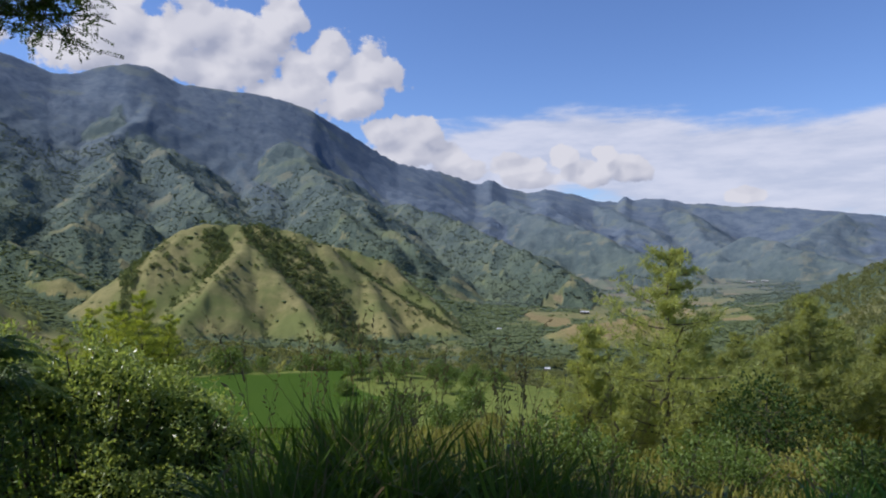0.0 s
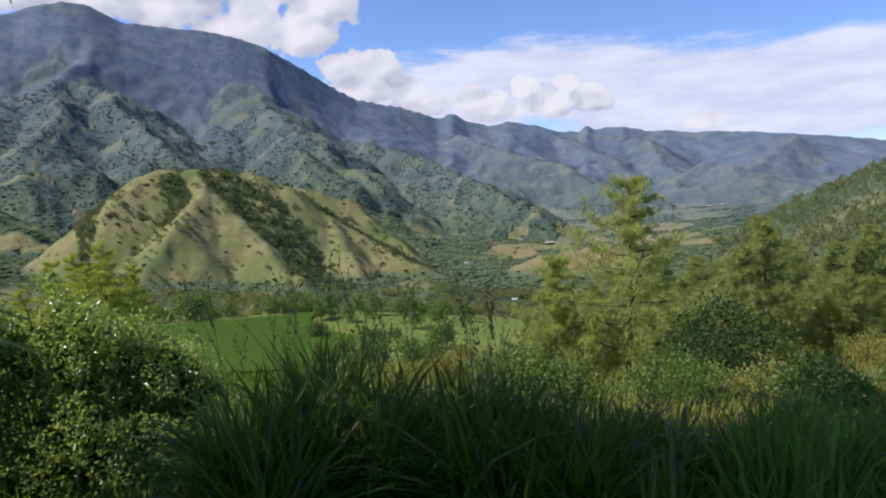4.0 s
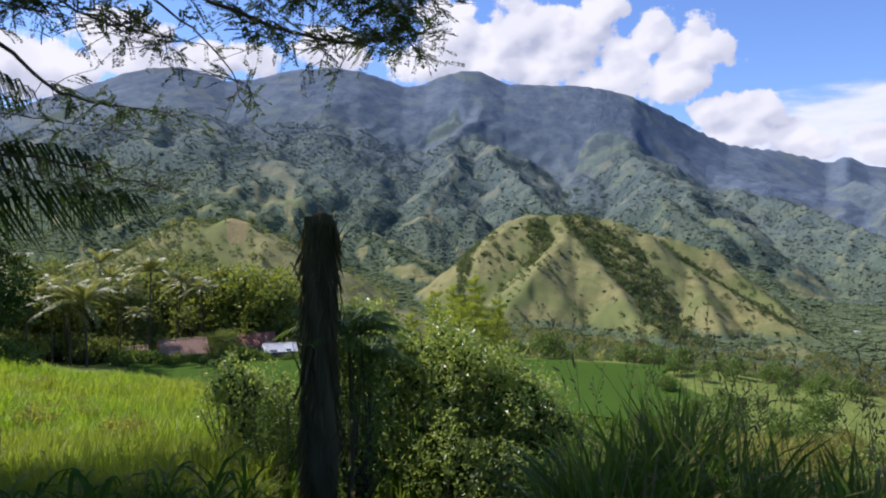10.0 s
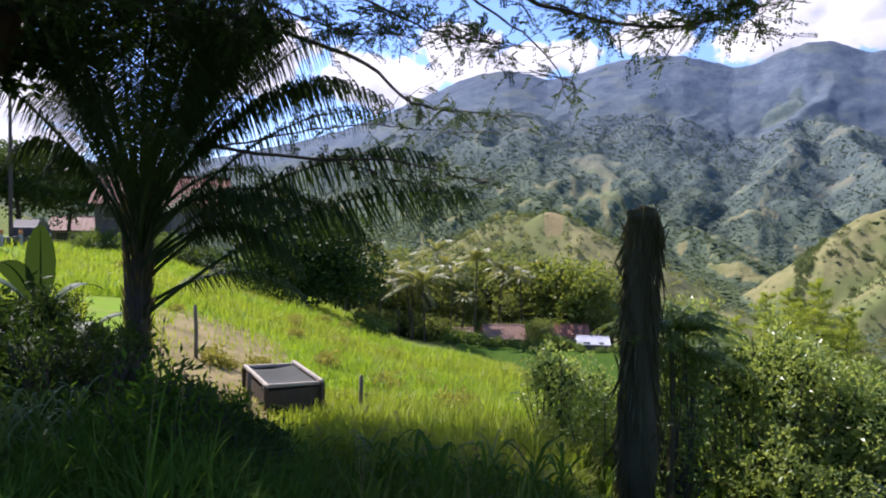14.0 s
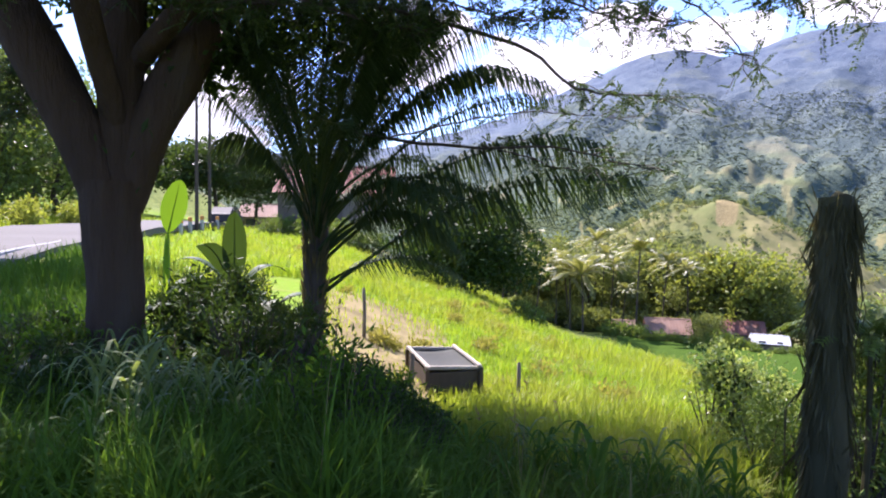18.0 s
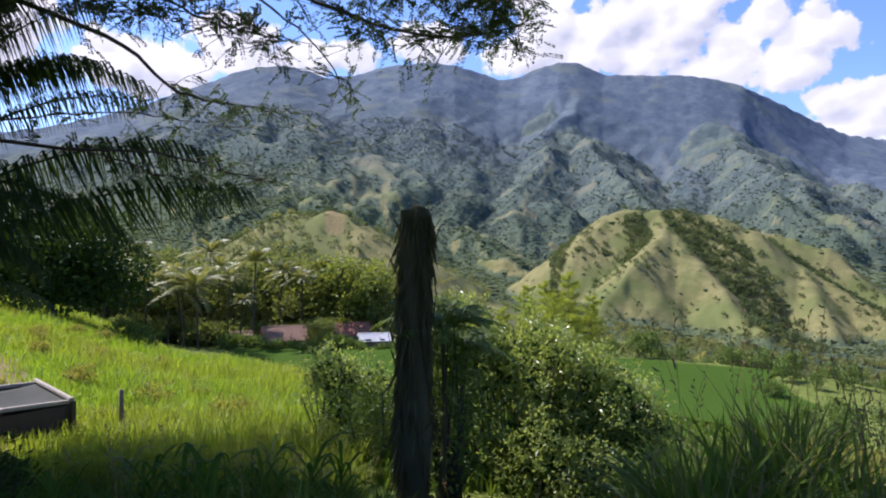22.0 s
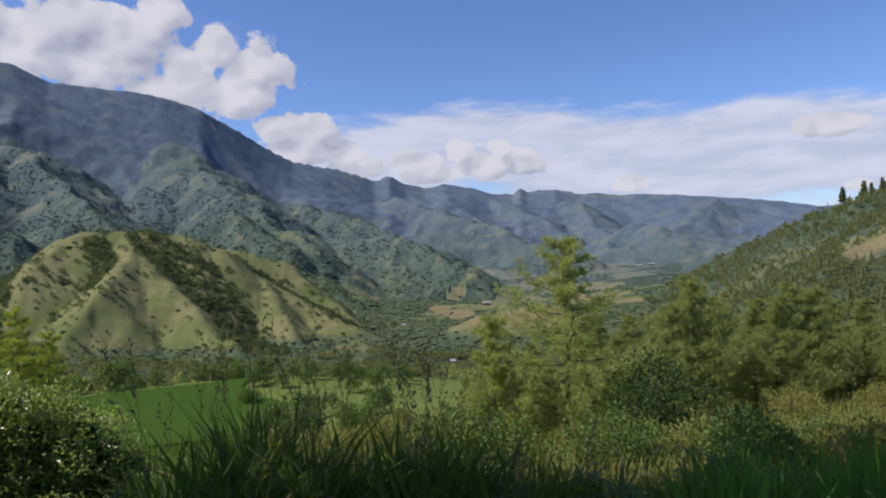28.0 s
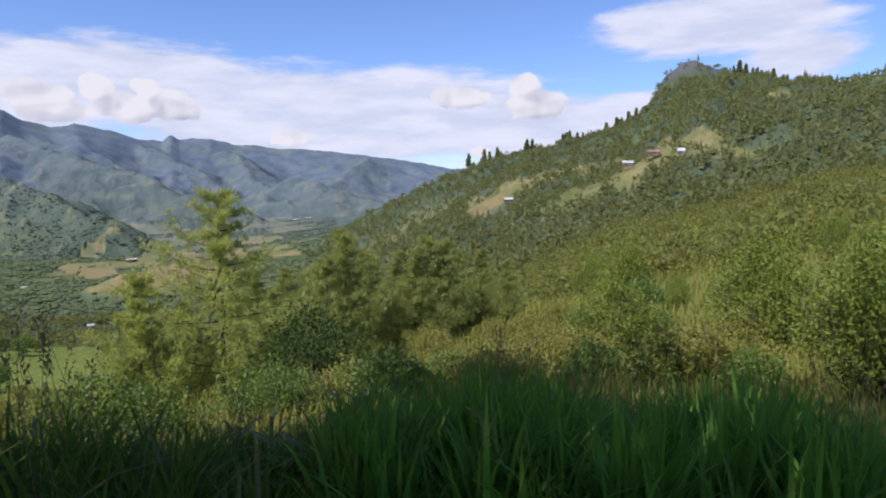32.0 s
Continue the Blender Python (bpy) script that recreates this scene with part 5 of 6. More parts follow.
    for cx, cy, cz, rr, n in ((-2.5, 0.5, 6.8, 2.6, 900), (0.5, 1.0, 7.6, 2.8, 900), (2.6, -0.8, 5.8, 2.2, 800), (-3.0, 9.0, 10.4, 3.2, 1500), (-6.5, 11.0, 10.8, 3.2, 1500), (-3.5, 14.0, 11.6, 3.2, 1400), (-8.0, 15.5, 12.0, 3.2, 1400), (-7.5, 6.0, 9.6, 3.0, 1300), (0.6, -5.0, 7.0, 3.4, 2300), (4.4, -5.8, 6.8, 3.0, 2100), (0.6, -9.0, 7.2, 3.4, 1800), (6.0, -9.0, 6.9, 3.2, 1300), (2.0, -2.4, 6.8, 2.6, 1600), (-2.4, -6.5, 7.2, 3.0, 2000), (-2.0, 18.5, 12.4, 3.4, 2200), (-6.5, 20.5, 12.8, 3.4, 2200), (-11.0, 11.0, 11.4, 3.4, 2200), (-11.5, 17.5, 12.6, 3.4, 2200), (-5.0, 8.5, 10.2, 3.0, 1600), (-8.0, 13.0, 11.6, 3.0, 1600)):
        n = int(n * (2.1 if cy > 5 else 1.5))
        off = unit(rg.normal(size=(n, 3))) * rg.uniform(0, 1, (n, 1)) ** 0.5 * [rr, rr, rr * 0.32]
        leaves(hp, np.array([cx, cy, cz]) + off, rg.normal(size=(n, 3)) + [0, 0, -0.2], rg.uniform(0.2, 0.42, n), 0.5, 0.1)
    hp.link("crown", M["leaf_fine"], t)
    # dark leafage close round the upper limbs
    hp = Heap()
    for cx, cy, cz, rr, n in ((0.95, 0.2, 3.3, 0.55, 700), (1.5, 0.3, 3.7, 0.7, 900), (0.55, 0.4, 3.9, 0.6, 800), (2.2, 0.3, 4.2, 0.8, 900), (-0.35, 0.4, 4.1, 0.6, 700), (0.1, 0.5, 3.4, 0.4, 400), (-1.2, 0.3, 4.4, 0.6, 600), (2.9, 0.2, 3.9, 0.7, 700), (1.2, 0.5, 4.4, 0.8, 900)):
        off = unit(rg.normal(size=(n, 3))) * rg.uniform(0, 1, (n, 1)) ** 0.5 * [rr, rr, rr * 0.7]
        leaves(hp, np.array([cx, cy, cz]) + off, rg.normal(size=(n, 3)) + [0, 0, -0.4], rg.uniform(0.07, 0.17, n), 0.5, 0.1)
    hp.link("inner_leafage", M["leaf_dark_shade"], t)


big_tree()

# ---------------------------------------------------------------- undergrowth and grass on the verge
# bearing and angle below eye level that the grass tops reach
TOPS = [(-75, -15), (-69, -15.0), (-65, -12.4), (-59, -12.4), (-55, -14.5), (-51.5, -15.5), (-48, -13.0), (-43, -12.4), (-38, -13.0), (-34, -13.6), (-29.5, -13.8), (-27, -16), (-22, -19), (-18, -15.8), (-13.3, -12.6),
        (-8.5, -12.8), (-1.4, -11.2), (3.4, -9.2), (9.9, -9.4), (15, -11.5), (20, -18), (30, -21.5), (42, -20), (52, -17.5), (60, -17.5), (66, -17.5), (71, -15.5), (76, -12.5), (79.6, -9.5), (84, -12), (92, -11.5), (100, -10), (112, -9)]


def verge_grass(name, a0, a1, count, mat, label, near=3.0, far=6.2, low=0.3, wide=0.017, spread=0.36, seeds=0, lean=(0.05, 0.0, 0), tall=1.0):
    rg = np.random.default_rng(int(abs(a0) * 10) + count)
    tufts = max(6, count // (150 if seeds > 20 else 75))
    tuft_a, tuft_d = rg.uniform(a0, a1, tufts), rg.uniform(near, far, tufts)
    k = rg.integers(0, len(tuft_a), count)
    a = tuft_a[k] + rg.normal(0, 1.2, count)
    d = np.clip(tuft_d[k] + rg.normal(0, 0.12, count), near - 0.3, far + 0.4)
    p = spots(a, d)
    top = EYE + d * np.tan(np.radians(table(TOPS, a)))
    room = np.clip(top - p[:, 2], 0.18, 2.2)
    vigour = (0.5 + 0.62 * rg.uniform(size=len(tuft_a)) ** 0.8)[k]
    h = room * np.clip(vigour * rg.uniform(low, 1.05, count), 0.1, 1.12) * tall
    hp = Heap()
    p[:, 2] -= 0.03
    blades(hp, p, h, wide * (0.6 + 0.8 * h) * rg.uniform(0.7, 1.4, count), lean, spread, 4)
    ob = hp.link(name, M[mat])
    tagged(ob, label, "grass", kind="stuff")
    seeds = int(0.4 * seeds)
    if seeds:
        hs = Heap()
        pick = rg.integers(0, count, seeds)
        q = p[pick]
        hh = np.minimum(room[pick] * rg.uniform(0.9, 1.3, seeds), 1.9)
        bend = rg.normal(0, 0.22, (seeds, 2))
        for b, hgt, w in zip(q, hh, bend):
            line = [b + np.array([w[0] * u**2, w[1] * u**2, u]) * hgt for u in (0, 0.35, 0.7, 1.0)]
            tube(hs, line, [0.0028, 0.0024, 0.0018, 0.001], 3)
            e = np.repeat(np.array(line[3])[None], 12, 0) - np.array([w[0], w[1], 1]) * (np.linspace(0, 0.24, 12) * hgt)[:, None]
            leaves(hs, e, rg.normal(0, 0.5, (12, 3)) + [w[0], w[1], 0.9], rg.uniform(0.02, 0.055, 12), 0.3)
        o = hs.link("seed_stalks", M["grass_seed"])
        tagged(o, "dry brown seed stalks rising from the tall grass", "grass stalks", kind="stuff")


TALL, DARK = "tall green grass with arching blades on the road verge", "thick dark green grass in shade on the road verge"
for a0, a1, n, mat, label, seeds in ((-76, -64, 2600, "grass_brightened", DARK, 0), (-64, -55, 2600, "grass_brightened", DARK, 0), (-55, -47, 2200, "grass_brightened", DARK, 10), (-48, -38, 2800, "grass_brightened", DARK, 12),
                                     (-38, -28, 2600, "grass_brightened", DARK, 0), (-28, -19, 1500, "grass_tall", TALL, 14), (-19, -9, 2200, "grass_tall", TALL, 26), (-10, 0, 2800, "grass_tall", TALL, 55),
                                     (-1, 9, 3000, "grass_tall", TALL, 70), (8, 17, 2400, "grass_tall", TALL, 30), (16, 28, 1500, "grass_tall", TALL, 6), (28, 45, 1800, "grass_tall", TALL, 6),
                                     (44, 56, 1900, "grass_tall", TALL, 10), (55, 66, 2000, "grass_tall", TALL, 10), (65, 76, 5200, "grass_dark", DARK, 0), (75, 87, 5000, "grass_dark", DARK, 6),
                                     (86, 98, 5000, "grass_dark", DARK, 6), (97, 112, 5000, "grass_dark", DARK, 0)):
    verge_grass("tall_grass", a0, a1, n, mat, label, seeds=seeds, far=7.2 if a0 > 64 else 5.6, low=0.25 if seeds > 20 else 0.35, spread=0.85 if seeds > 20 else 0.5 if a0 < -27 else 0.66 if a0 < 64 else 0.95, wide=0.030 if a0 < -27 else 0.022 if seeds > 20 else 0.021 if a0 < 64 else 0.013)


# broad-bladed weeds with bowed leaves in the foreground
def reed(name, m, height, seed, label, group, mat="grass_tall", n=12, broad=0.012):
    rg = np.random.default_rng(seed)
    t = thing(name, m, label, "plant", group)
    wood, hp = Heap(), Heap()
    q = np.linspace(0, 1, 6)
    stem = np.stack([rg.normal(0, 0.1) * q**2 * height, rg.normal(0, 0.1) * q**2 * height, q * height], -1)
    tube(wood, stem, 0.008 * (1.1 - q), 5)
    for k in range(n):
        u = 0.2 + 0.8 * k / n
        b = np.array([np.interp(u, q, stem[:, i]) for i in range(3)])
        ang, reach = k * 2.4 + rg.uniform(-0.5, 0.5), height * rg.uniform(0.35, 0.65)
        out, v = np.array([math.cos(ang), math.sin(ang), 0]), np.linspace(0, 1, 7)
        mid = b + out * (reach * v)[:, None] + np.array([0, 0, 1.0]) * (reach * (1.5 * v - 1.35 * v**2.6))[:, None]
        half = np.array([-out[1], out[0], 0]) * (broad * np.sin(np.pi * np.clip(0.15 + 0.85 * v, 0, 1)) ** 0.7)[:, None]
        i = np.arange(6)[:, None] * 2
        hp.add(np.stack([mid - half, mid + half], 1).reshape(-1, 3), i + np.array([[0, 1, 3, 2]]))
    wood.link("stem", M[mat], t)
    hp.link("foliage", M[mat], t)
    return t


reeds = [reed("reed_plant", upright(90.4 + k * 1.1, 5.0 + 0.2 * k), 0.50 + 0.05 * k, 60 + k, "leafy reed plant with bowed pale blades on the verge", "reed plants on the verge", "grass_pale", 20) for k in range(3)]
for k, (a, d, s) in enumerate(((94.3, 4.4, 1.3), (92.7, 4.6, 1.15), (96.9, 4.6, 1.1), (89.2, 4.7, 1.1), (86.6, 4.9, 1.0), (94.6, 5.4, 1.0), (88.2, 5.2, 0.9), (84.5, 5.6, 0.9), (97, 5.4, 0.9), (61.5, 5.4, 0.9), (56.5, 5.6, 0.8), (51, 5.5, 0.85), (47, 5.3, 0.7), (-23, 4.2, 0.9), (-26, 4.6, 0.7), (-31, 4.4, 0.8), (-52.5, 4.6, 1.0), (-45, 4.4, 0.8), (12, 4.6, 0.8), (18, 4.4, 0.6))):
    copy_thing(reeds[k % 3], upright(a, d, k * 1.3, s))

rg = np.random.default_rng(61)
dark_reed = reed("reed_plant", upright(57.5, 4.4), 0.5, 66, "leafy reed plant with dark upright blades on the verge", "dark reed plants on the verge", "grass_dark", 16, 0.015)
for k in range(12):
    copy_thing(dark_reed, upright(44 + 24 * (k + rg.uniform()) / 12, rg.uniform(4.0, 5.0), k * 2.2, rg.uniform(0.6, 1.1)))
for k in range(14):
    copy_thing(reeds[k % 3], upright(rg.uniform(-48, 22), rg.uniform(3.9, 5.0), k * 2.2, rg.uniform(0.7, 1.15)))

# shade plants under the big tree: low and straggly in front of the trunk, taller between trunk and palm
rg = np.random.default_rng(23)
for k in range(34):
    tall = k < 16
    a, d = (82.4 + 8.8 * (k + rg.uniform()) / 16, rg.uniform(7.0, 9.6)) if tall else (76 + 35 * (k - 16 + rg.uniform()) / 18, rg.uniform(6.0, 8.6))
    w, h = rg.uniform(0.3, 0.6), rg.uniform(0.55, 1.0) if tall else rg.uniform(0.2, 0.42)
    # all tall ones get dark leaves, which put the shade into colour
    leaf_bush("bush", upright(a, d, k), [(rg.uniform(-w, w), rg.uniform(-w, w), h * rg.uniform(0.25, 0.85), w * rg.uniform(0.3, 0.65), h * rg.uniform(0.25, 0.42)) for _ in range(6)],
              900, rg.uniform(0.07, 0.14), "leaf_dark_shade" if tall else ("leaf_dark_shade", "grass_dark", "leaf_fine")[k % 3], 70 + k,
              "tall straggly plant between the tree and the palm, coloured dark for shade" if tall else "low dark straggly undergrowth in the shade of the tree", "bush", "undergrowth bushes", width=0.26)

for k in range(12):
    a = 70.5 + 9 * (k + rg.uniform()) / 12
    d = rg.uniform(4.6, 6.0)
    h = max(0.25, EYE + d * math.tan(radians(float(table(TOPS, a)))) - ground_z(-d * math.sin(radians(a)), d * math.cos(radians(a))))
    # dark leaf colours stand in for the shade along this edge
    leaf_bush("bush", upright(a, d, k), [(rg.uniform(-0.3, 0.3), rg.uniform(-0.3, 0.3), h * rg.uniform(0.2, 0.7), rg.uniform(0.15, 0.3), h * rg.uniform(0.25, 0.4)) for _ in range(5)],
              800, rg.uniform(0.05, 0.09), ("leaf_dark_shade", "grass_dark")[k % 2], 400 + k, "leafy weed at the meadow edge, coloured dark for shade", "weed", "weeds at the meadow edge", width=0.3)

# banana plants
def banana(name, m, sprays, seed, label, foot=0.5, mat="leaf_banana"):
    rg = np.random.default_rng(seed)
    t = thing(name, m, label, "banana plant", "banana plants")
    stem = Heap()
    tube(stem, [(0, 0, -0.1), (0, 0, foot * 0.6), (0.02, 0, foot + 0.1)], [0.07, 0.06, 0.04], 8)
    stem.link("stem", M[mat], t, smooth=True)
    for ang, rise, length, droop, wid, *shown in sprays:
        q = np.linspace(0, 1, 27)
        way = np.array([math.cos(ang), math.sin(ang), rise])
        way /= np.linalg.norm(way)
        rib = np.array([0, 0, foot]) + way * (length * q)[:, None] - np.array([0, 0, 1.0]) * (droop * length * q**2.2)[:, None]
        s = unit(np.cross(way, [0, 1.0, 0.2] if shown else [0, 0, 1.0]) + 1e-6)
        prof = wid * np.sin(np.pi * np.clip((q - 0.14) / 0.86, 0, 1)) ** 0.55 * (0.94 + 0.06 * rg.uniform(size=27))
        v = np.stack([rib - s * prof[:, None] + np.cross(s, way) * (0.14 * prof)[:, None], rib, rib + s * prof[:, None] + np.cross(s, way) * (0.14 * prof)[:, None]], 1)
        i = np.arange(26)[:, None] * 3
        f = np.concatenate([i + np.array([[0, 1, 4, 3]]), i + np.array([[1, 2, 5, 4]])])
        hp = Heap()
        hp.add(v.reshape(-1, 3), f)
        tube(hp, rib, 0.018 * (1.1 - q), 5)
        hp.link("leaf", M[mat], t, smooth=True)


A95 = radians(92)
banana("banana_plant", upright(92.1, 13.0, A95, 1.0, -0.25), [(0.1, 4.5, 1.15, 0.0, 0.23, 1)], 81, "young banana plant with one upright sunlit leaf", 1.2)
# the next three have shade put into their leaf colour
banana("banana_plant", upright(86.8, 9.4, A95, 1.0, -0.1), [(1.5, 9.0, 1.15, 0.0, 0.17), (3.0, 3.0, 1.5, 0.5, 0.14, 1), (2.9, 1.5, 1.5, 0.55, 0.17), (0.2, 1.4, 1.3, 0.6, 0.16), (3.6, 0.9, 1.3, 0.6, 0.15)], 82, "banana plant coloured dark for shade, with an upright leaf and arching torn leaves", 0.7, "leaf_dark_shade")
banana("banana_plant", upright(83.9, 9.0, A95, 1.0, -0.1), [(2.9, 1.2, 1.3, 0.6, 0.16), (0.1, 0.9, 1.2, 0.75, 0.15), (4.4, 1.0, 1.0, 0.75, 0.15)], 83, "banana plant coloured dark for shade beside the palm", 0.6, "leaf_dark_shade")
banana("banana_plant", upright(89.6, 8.6, A95, 1.0, -0.2), [(3.3, 1.0, 1.0, 0.6, 0.14), (5.6, 0.9, 0.9, 0.6, 0.13), (0.6, 1.2, 0.9, 0.5, 0.12)], 84, "low banana plant coloured dark for shade under the big tree", 0.5, "leaf_dark_shade")


# ---------------------------------------------------------------- meadow
def meadow_grass(name, a0, a1, d0, d1, count, h0, h1, mat, label, keep_off=True):
    rg = np.random.default_rng(int(a0 * 7 + d0 * 3) + count)
    a, d = rg.uniform(a0, a1, count), np.exp(rg.uniform(math.log(d0), math.log(d1), count))
    ok = np.ones(count, bool)
    if keep_off:
        bare = np.exp(-(((a - 74.5) / 6.0) ** 4) - ((d - 12.5) / 6.5) ** 4)
        ok &= rg.uniform(size=count) > bare * 0.93
        rx, ry = -d * np.sin(np.radians(a)), d * np.cos(np.radians(a))
        for (x0, y0), (x1, y1) in zip(ROAD[3:], ROAD[4:]):
            u = np.clip(((rx - x0) * (x1 - x0) + (ry - y0) * (y1 - y0)) / ((x1 - x0) ** 2 + (y1 - y0) ** 2), 0, 1)
            ok &= np.hypot(rx - x0 - u * (x1 - x0), ry - y0 - u * (y1 - y0)) > 3.7
    a, d = a[ok], d[ok]
    p = spots(a, d)
    patch = 0.5 * fbm(p[:, 0] / 3.5, p[:, 1] / 3.5, 7) + 0.5 * fbm(p[:, 0] / 0.9, p[:, 1] / 0.9, 8, 3)
    h = rg.uniform(h0, h1, len(a)) * np.clip(2.6 * patch - 0.3, 0.2, 2.0) * (1 - 0.6 * np.exp(-(((a - 72) / 8) ** 4) - ((d - 11) / 6) ** 4))
    hp = Heap()
    blades(hp, p, h, 0.012 + d * 0.0009, (0.05, -0.02, 0), 0.7, 2)
    tagged(hp.link(name, M[mat]), label, "grass", kind="stuff")


BRIGHT = "bright yellow-green meadow grass on the sunlit slope"
meadow_grass("meadow_grass", 43, 62, 5.2, 20, 18000, 0.22, 0.55, "grass_bright", BRIGHT)
meadow_grass("meadow_grass", 60, 80, 6.2, 20, 18000, 0.22, 0.5, "grass_bright", BRIGHT)
meadow_grass("meadow_grass", 43, 66, 20, 62, 22000, 0.26, 0.6, "grass_bright", BRIGHT)
meadow_grass("meadow_grass", 64, 88, 20, 58, 22000, 0.26, 0.6, "grass_bright", BRIGHT)
meadow_grass("meadow_grass", 84, 95, 12, 60, 5000, 0.3, 0.6, "grass_bright", BRIGHT)
# shade before the road put into the colour: dark grass, not bright
meadow_grass("verge_grass", 94, 114, 9, 33, 14000, 0.3, 0.6, "grass_dark", "grass between the tree and the road, coloured dark for shade")
meadow_grass("bank_grass", 94, 116, 32, 56, 9000, 0.5, 1.1, "grass_bright", "tall yellow-green grass on the bank above the road")

tuft = leaf_bush("bush", upright(60.5, 13, 0), [(0, 0, 0.25, 0.4, 0.3), (0.3, 0.1, 0.2, 0.3, 0.25)], 500, 0.09, "scrub", 93, "small green tuft of weeds in the meadow", "weed", "weeds in the meadow", stems=6)
rg = np.random.default_rng(29)
for k in range(46):
    copy_thing(tuft, upright(rg.uniform(46, 82), math.exp(rg.uniform(math.log(9), math.log(42))), k * 1.9, rg.uniform(0.4, 0.95)))
broad_tree("tree", upright(67.4, 35, 1), 5.1, 3.1, "leaf_dark_shade", 91, "round dense dark tree standing alone on the meadow", limbs=22, count=17000, leaf=0.27, clump=0.46, r0=0.14, start=0.18)
leaf_bush("bush", upright(62.4, 33, 0.5), [(0, 0, 0.7, 0.9, 0.8), (0.9, 0.2, 0.5, 0.7, 0.6)], 900, 0.2, "leaf_mid", 92, "round green shrub beside the lone dark tree")


# ---------------------------------------------------------------- houses
M["wall_dim"] = rough_stuff("wall_dim", (0.09, 0.072, 0.058), (0.18, 0.15, 0.12), 4.0, 0.9, 0.2, 0.01)


def gable(w, dp, rise, over=0.35, ribs=24, sag=0.0):
    """A corrugated gable roof, ridge along x."""
    bm = bmesh.new()
    n = ribs * 2
    for s in (-1, 1):
        rows = []
        for k in range(n + 1):
            x = -w / 2 - over + (w + 2 * over) * k / n
            bump = 0.03 * (k % 2)
            rows.append([bm.verts.new((x, s * (dp / 2 + over) * u, rise * (1 - u * (dp / 2 + over) / (dp / 2)) + bump)) for u in (0.0, 0.5, 1.0)])
        for a, b in zip(rows, rows[1:]):
            for j in range(2):
                bm.faces.new((a[j], b[j], b[j + 1], a[j + 1]) if s < 0 else (a[j], a[j + 1], b[j + 1], b[j]))
    bmesh.ops.solidify(bm, geom=bm.faces[:], thickness=0.04)
    return bm


def house(name, m, w, dp, h, rise, roof, wall, label, windows=3, category="house"):
    t = thing(name, m, label, category)
    bm = box((w, dp, h), (0, 0, h / 2), 0.02)
    for s in (-1, 1):
        vs = [bm.verts.new((s * w / 2, y, z)) for y, z in ((-dp / 2, h), (dp / 2, h), (0, h + rise))]
        bm.faces.new(vs)
    wall_ob = part("wall", bm, M[wall], t)
    r = part("roof", gable(w, dp, rise, ribs=max(12, int(w * 2))), M[roof], t)
    r.location = (0, 0, h + 0.03)
    ridge_cap = part("ridge_cap", box((w + 0.7, 0.3, 0.05), (0, 0, h + rise + 0.07), 0.01), M[roof], r)
    ridge_cap.location = (0, 0, -h - 0.03)
    for k in range(windows):
        x = -w / 2 + w * (k + 0.5) / windows
        if k == windows // 2:
            d = part("door", box((0.9, 0.08, 2.0), (x, -dp / 2 - 0.02, 1.0), 0.01), M["timber"], t)
        else:
            f = part("window", box((1.2, 0.08, 1.0), (x, -dp / 2 - 0.02, 1.5), 0.01), M["timber"], t)
            part("pane", box((1.0, 0.04, 0.8), (x, -dp / 2 - 0.06, 1.5)), M["glass_dark"], f)
    return t


def facing(az, d, turn=0.0, dz=-0.1):
    p = spot(az, d)
    return Matrix.LocRotScale((p.x, p.y, p.z + dz), Euler((0, 0, radians(az + turn))), None)


house("farmhouse", facing(50.0, 132, 8, -0.6), 7.9, 7.0, 2.0, 2.2, "roof_rust", "wall_dim", "long low farmhouse with a faded rust-brown metal roof")
house("farmhouse", facing(44.4, 137, 8, 0.0), 7.6, 6.4, 2.4, 2.0, "roof_red", "wall_dim", "low farmhouse with a dull red metal roof by the field")
house("shed", facing(42.3, 129, 8, -0.3), 5.6, 4.4, 1.7, 1.1, "roof_zinc", "wall_dim", "low shed with a gleaming bare zinc roof", 2, "shed")
house("hut", facing(53.5, 132, 10, 0.3), 4.0, 3.0, 1.7, 0.9, "roof_rust", "timber", "small brown hut at the edge of the field", 2, "hut")
house("roadside_house", facing(78.4, 52, -4, 1.7), 8.2, 7.0, 2.2, 2.0, "roof_tile", "wall_dim", "roadside house with a red ribbed roof and brown walls", 4)
house("roadside_house", facing(83.8, 84, -8, 0.2), 7.0, 6.0, 2.3, 1.4, "roof_rust", "wall_dim", "dim roadside house with a rusty metal roof", 3)


yard = leaf_bush("bush", upright(81.0, 46.5, 0), [(0, 0, 0.9, 1.2, 0.9), (1.1, 0.1, 0.7, 0.9, 0.7), (-1.0, 0, 0.8, 0.9, 0.8)], 1800, 0.16, "leaf_mid", 190, "green bush in front of the roadside house", "bush", "bushes before the roadside house")
for k, (a, d, s) in enumerate(((78.2, 46, 1.2), (75.6, 46, 1.1), (73.0, 47, 0.9), (83.4, 48, 1.0), (79.6, 45, 0.9))):
    copy_thing(yard, upright(a, d, k * 1.7, s))


# ---------------------------------------------------------------- roadside: poles, posts, car
def utility_pole(az, d, h):
    t = thing("utility_pole", upright(az, d), "slim dark utility pole beside the road", "utility pole", "utility poles")
    hp = Heap()
    tube(hp, [(0, 0, -0.2), (0, 0, h / 2), (0, 0, h), (0, 0, h + 0.02)], [0.12, 0.10, 0.08, 0.01], 8)
    hp.link("pole", M["bark_dark"], t, smooth=True)
    part("cross_arm", box((1.4, 0.09, 0.09), (0, 0, h - 0.4), 0.01), M["bark_dark"], t)
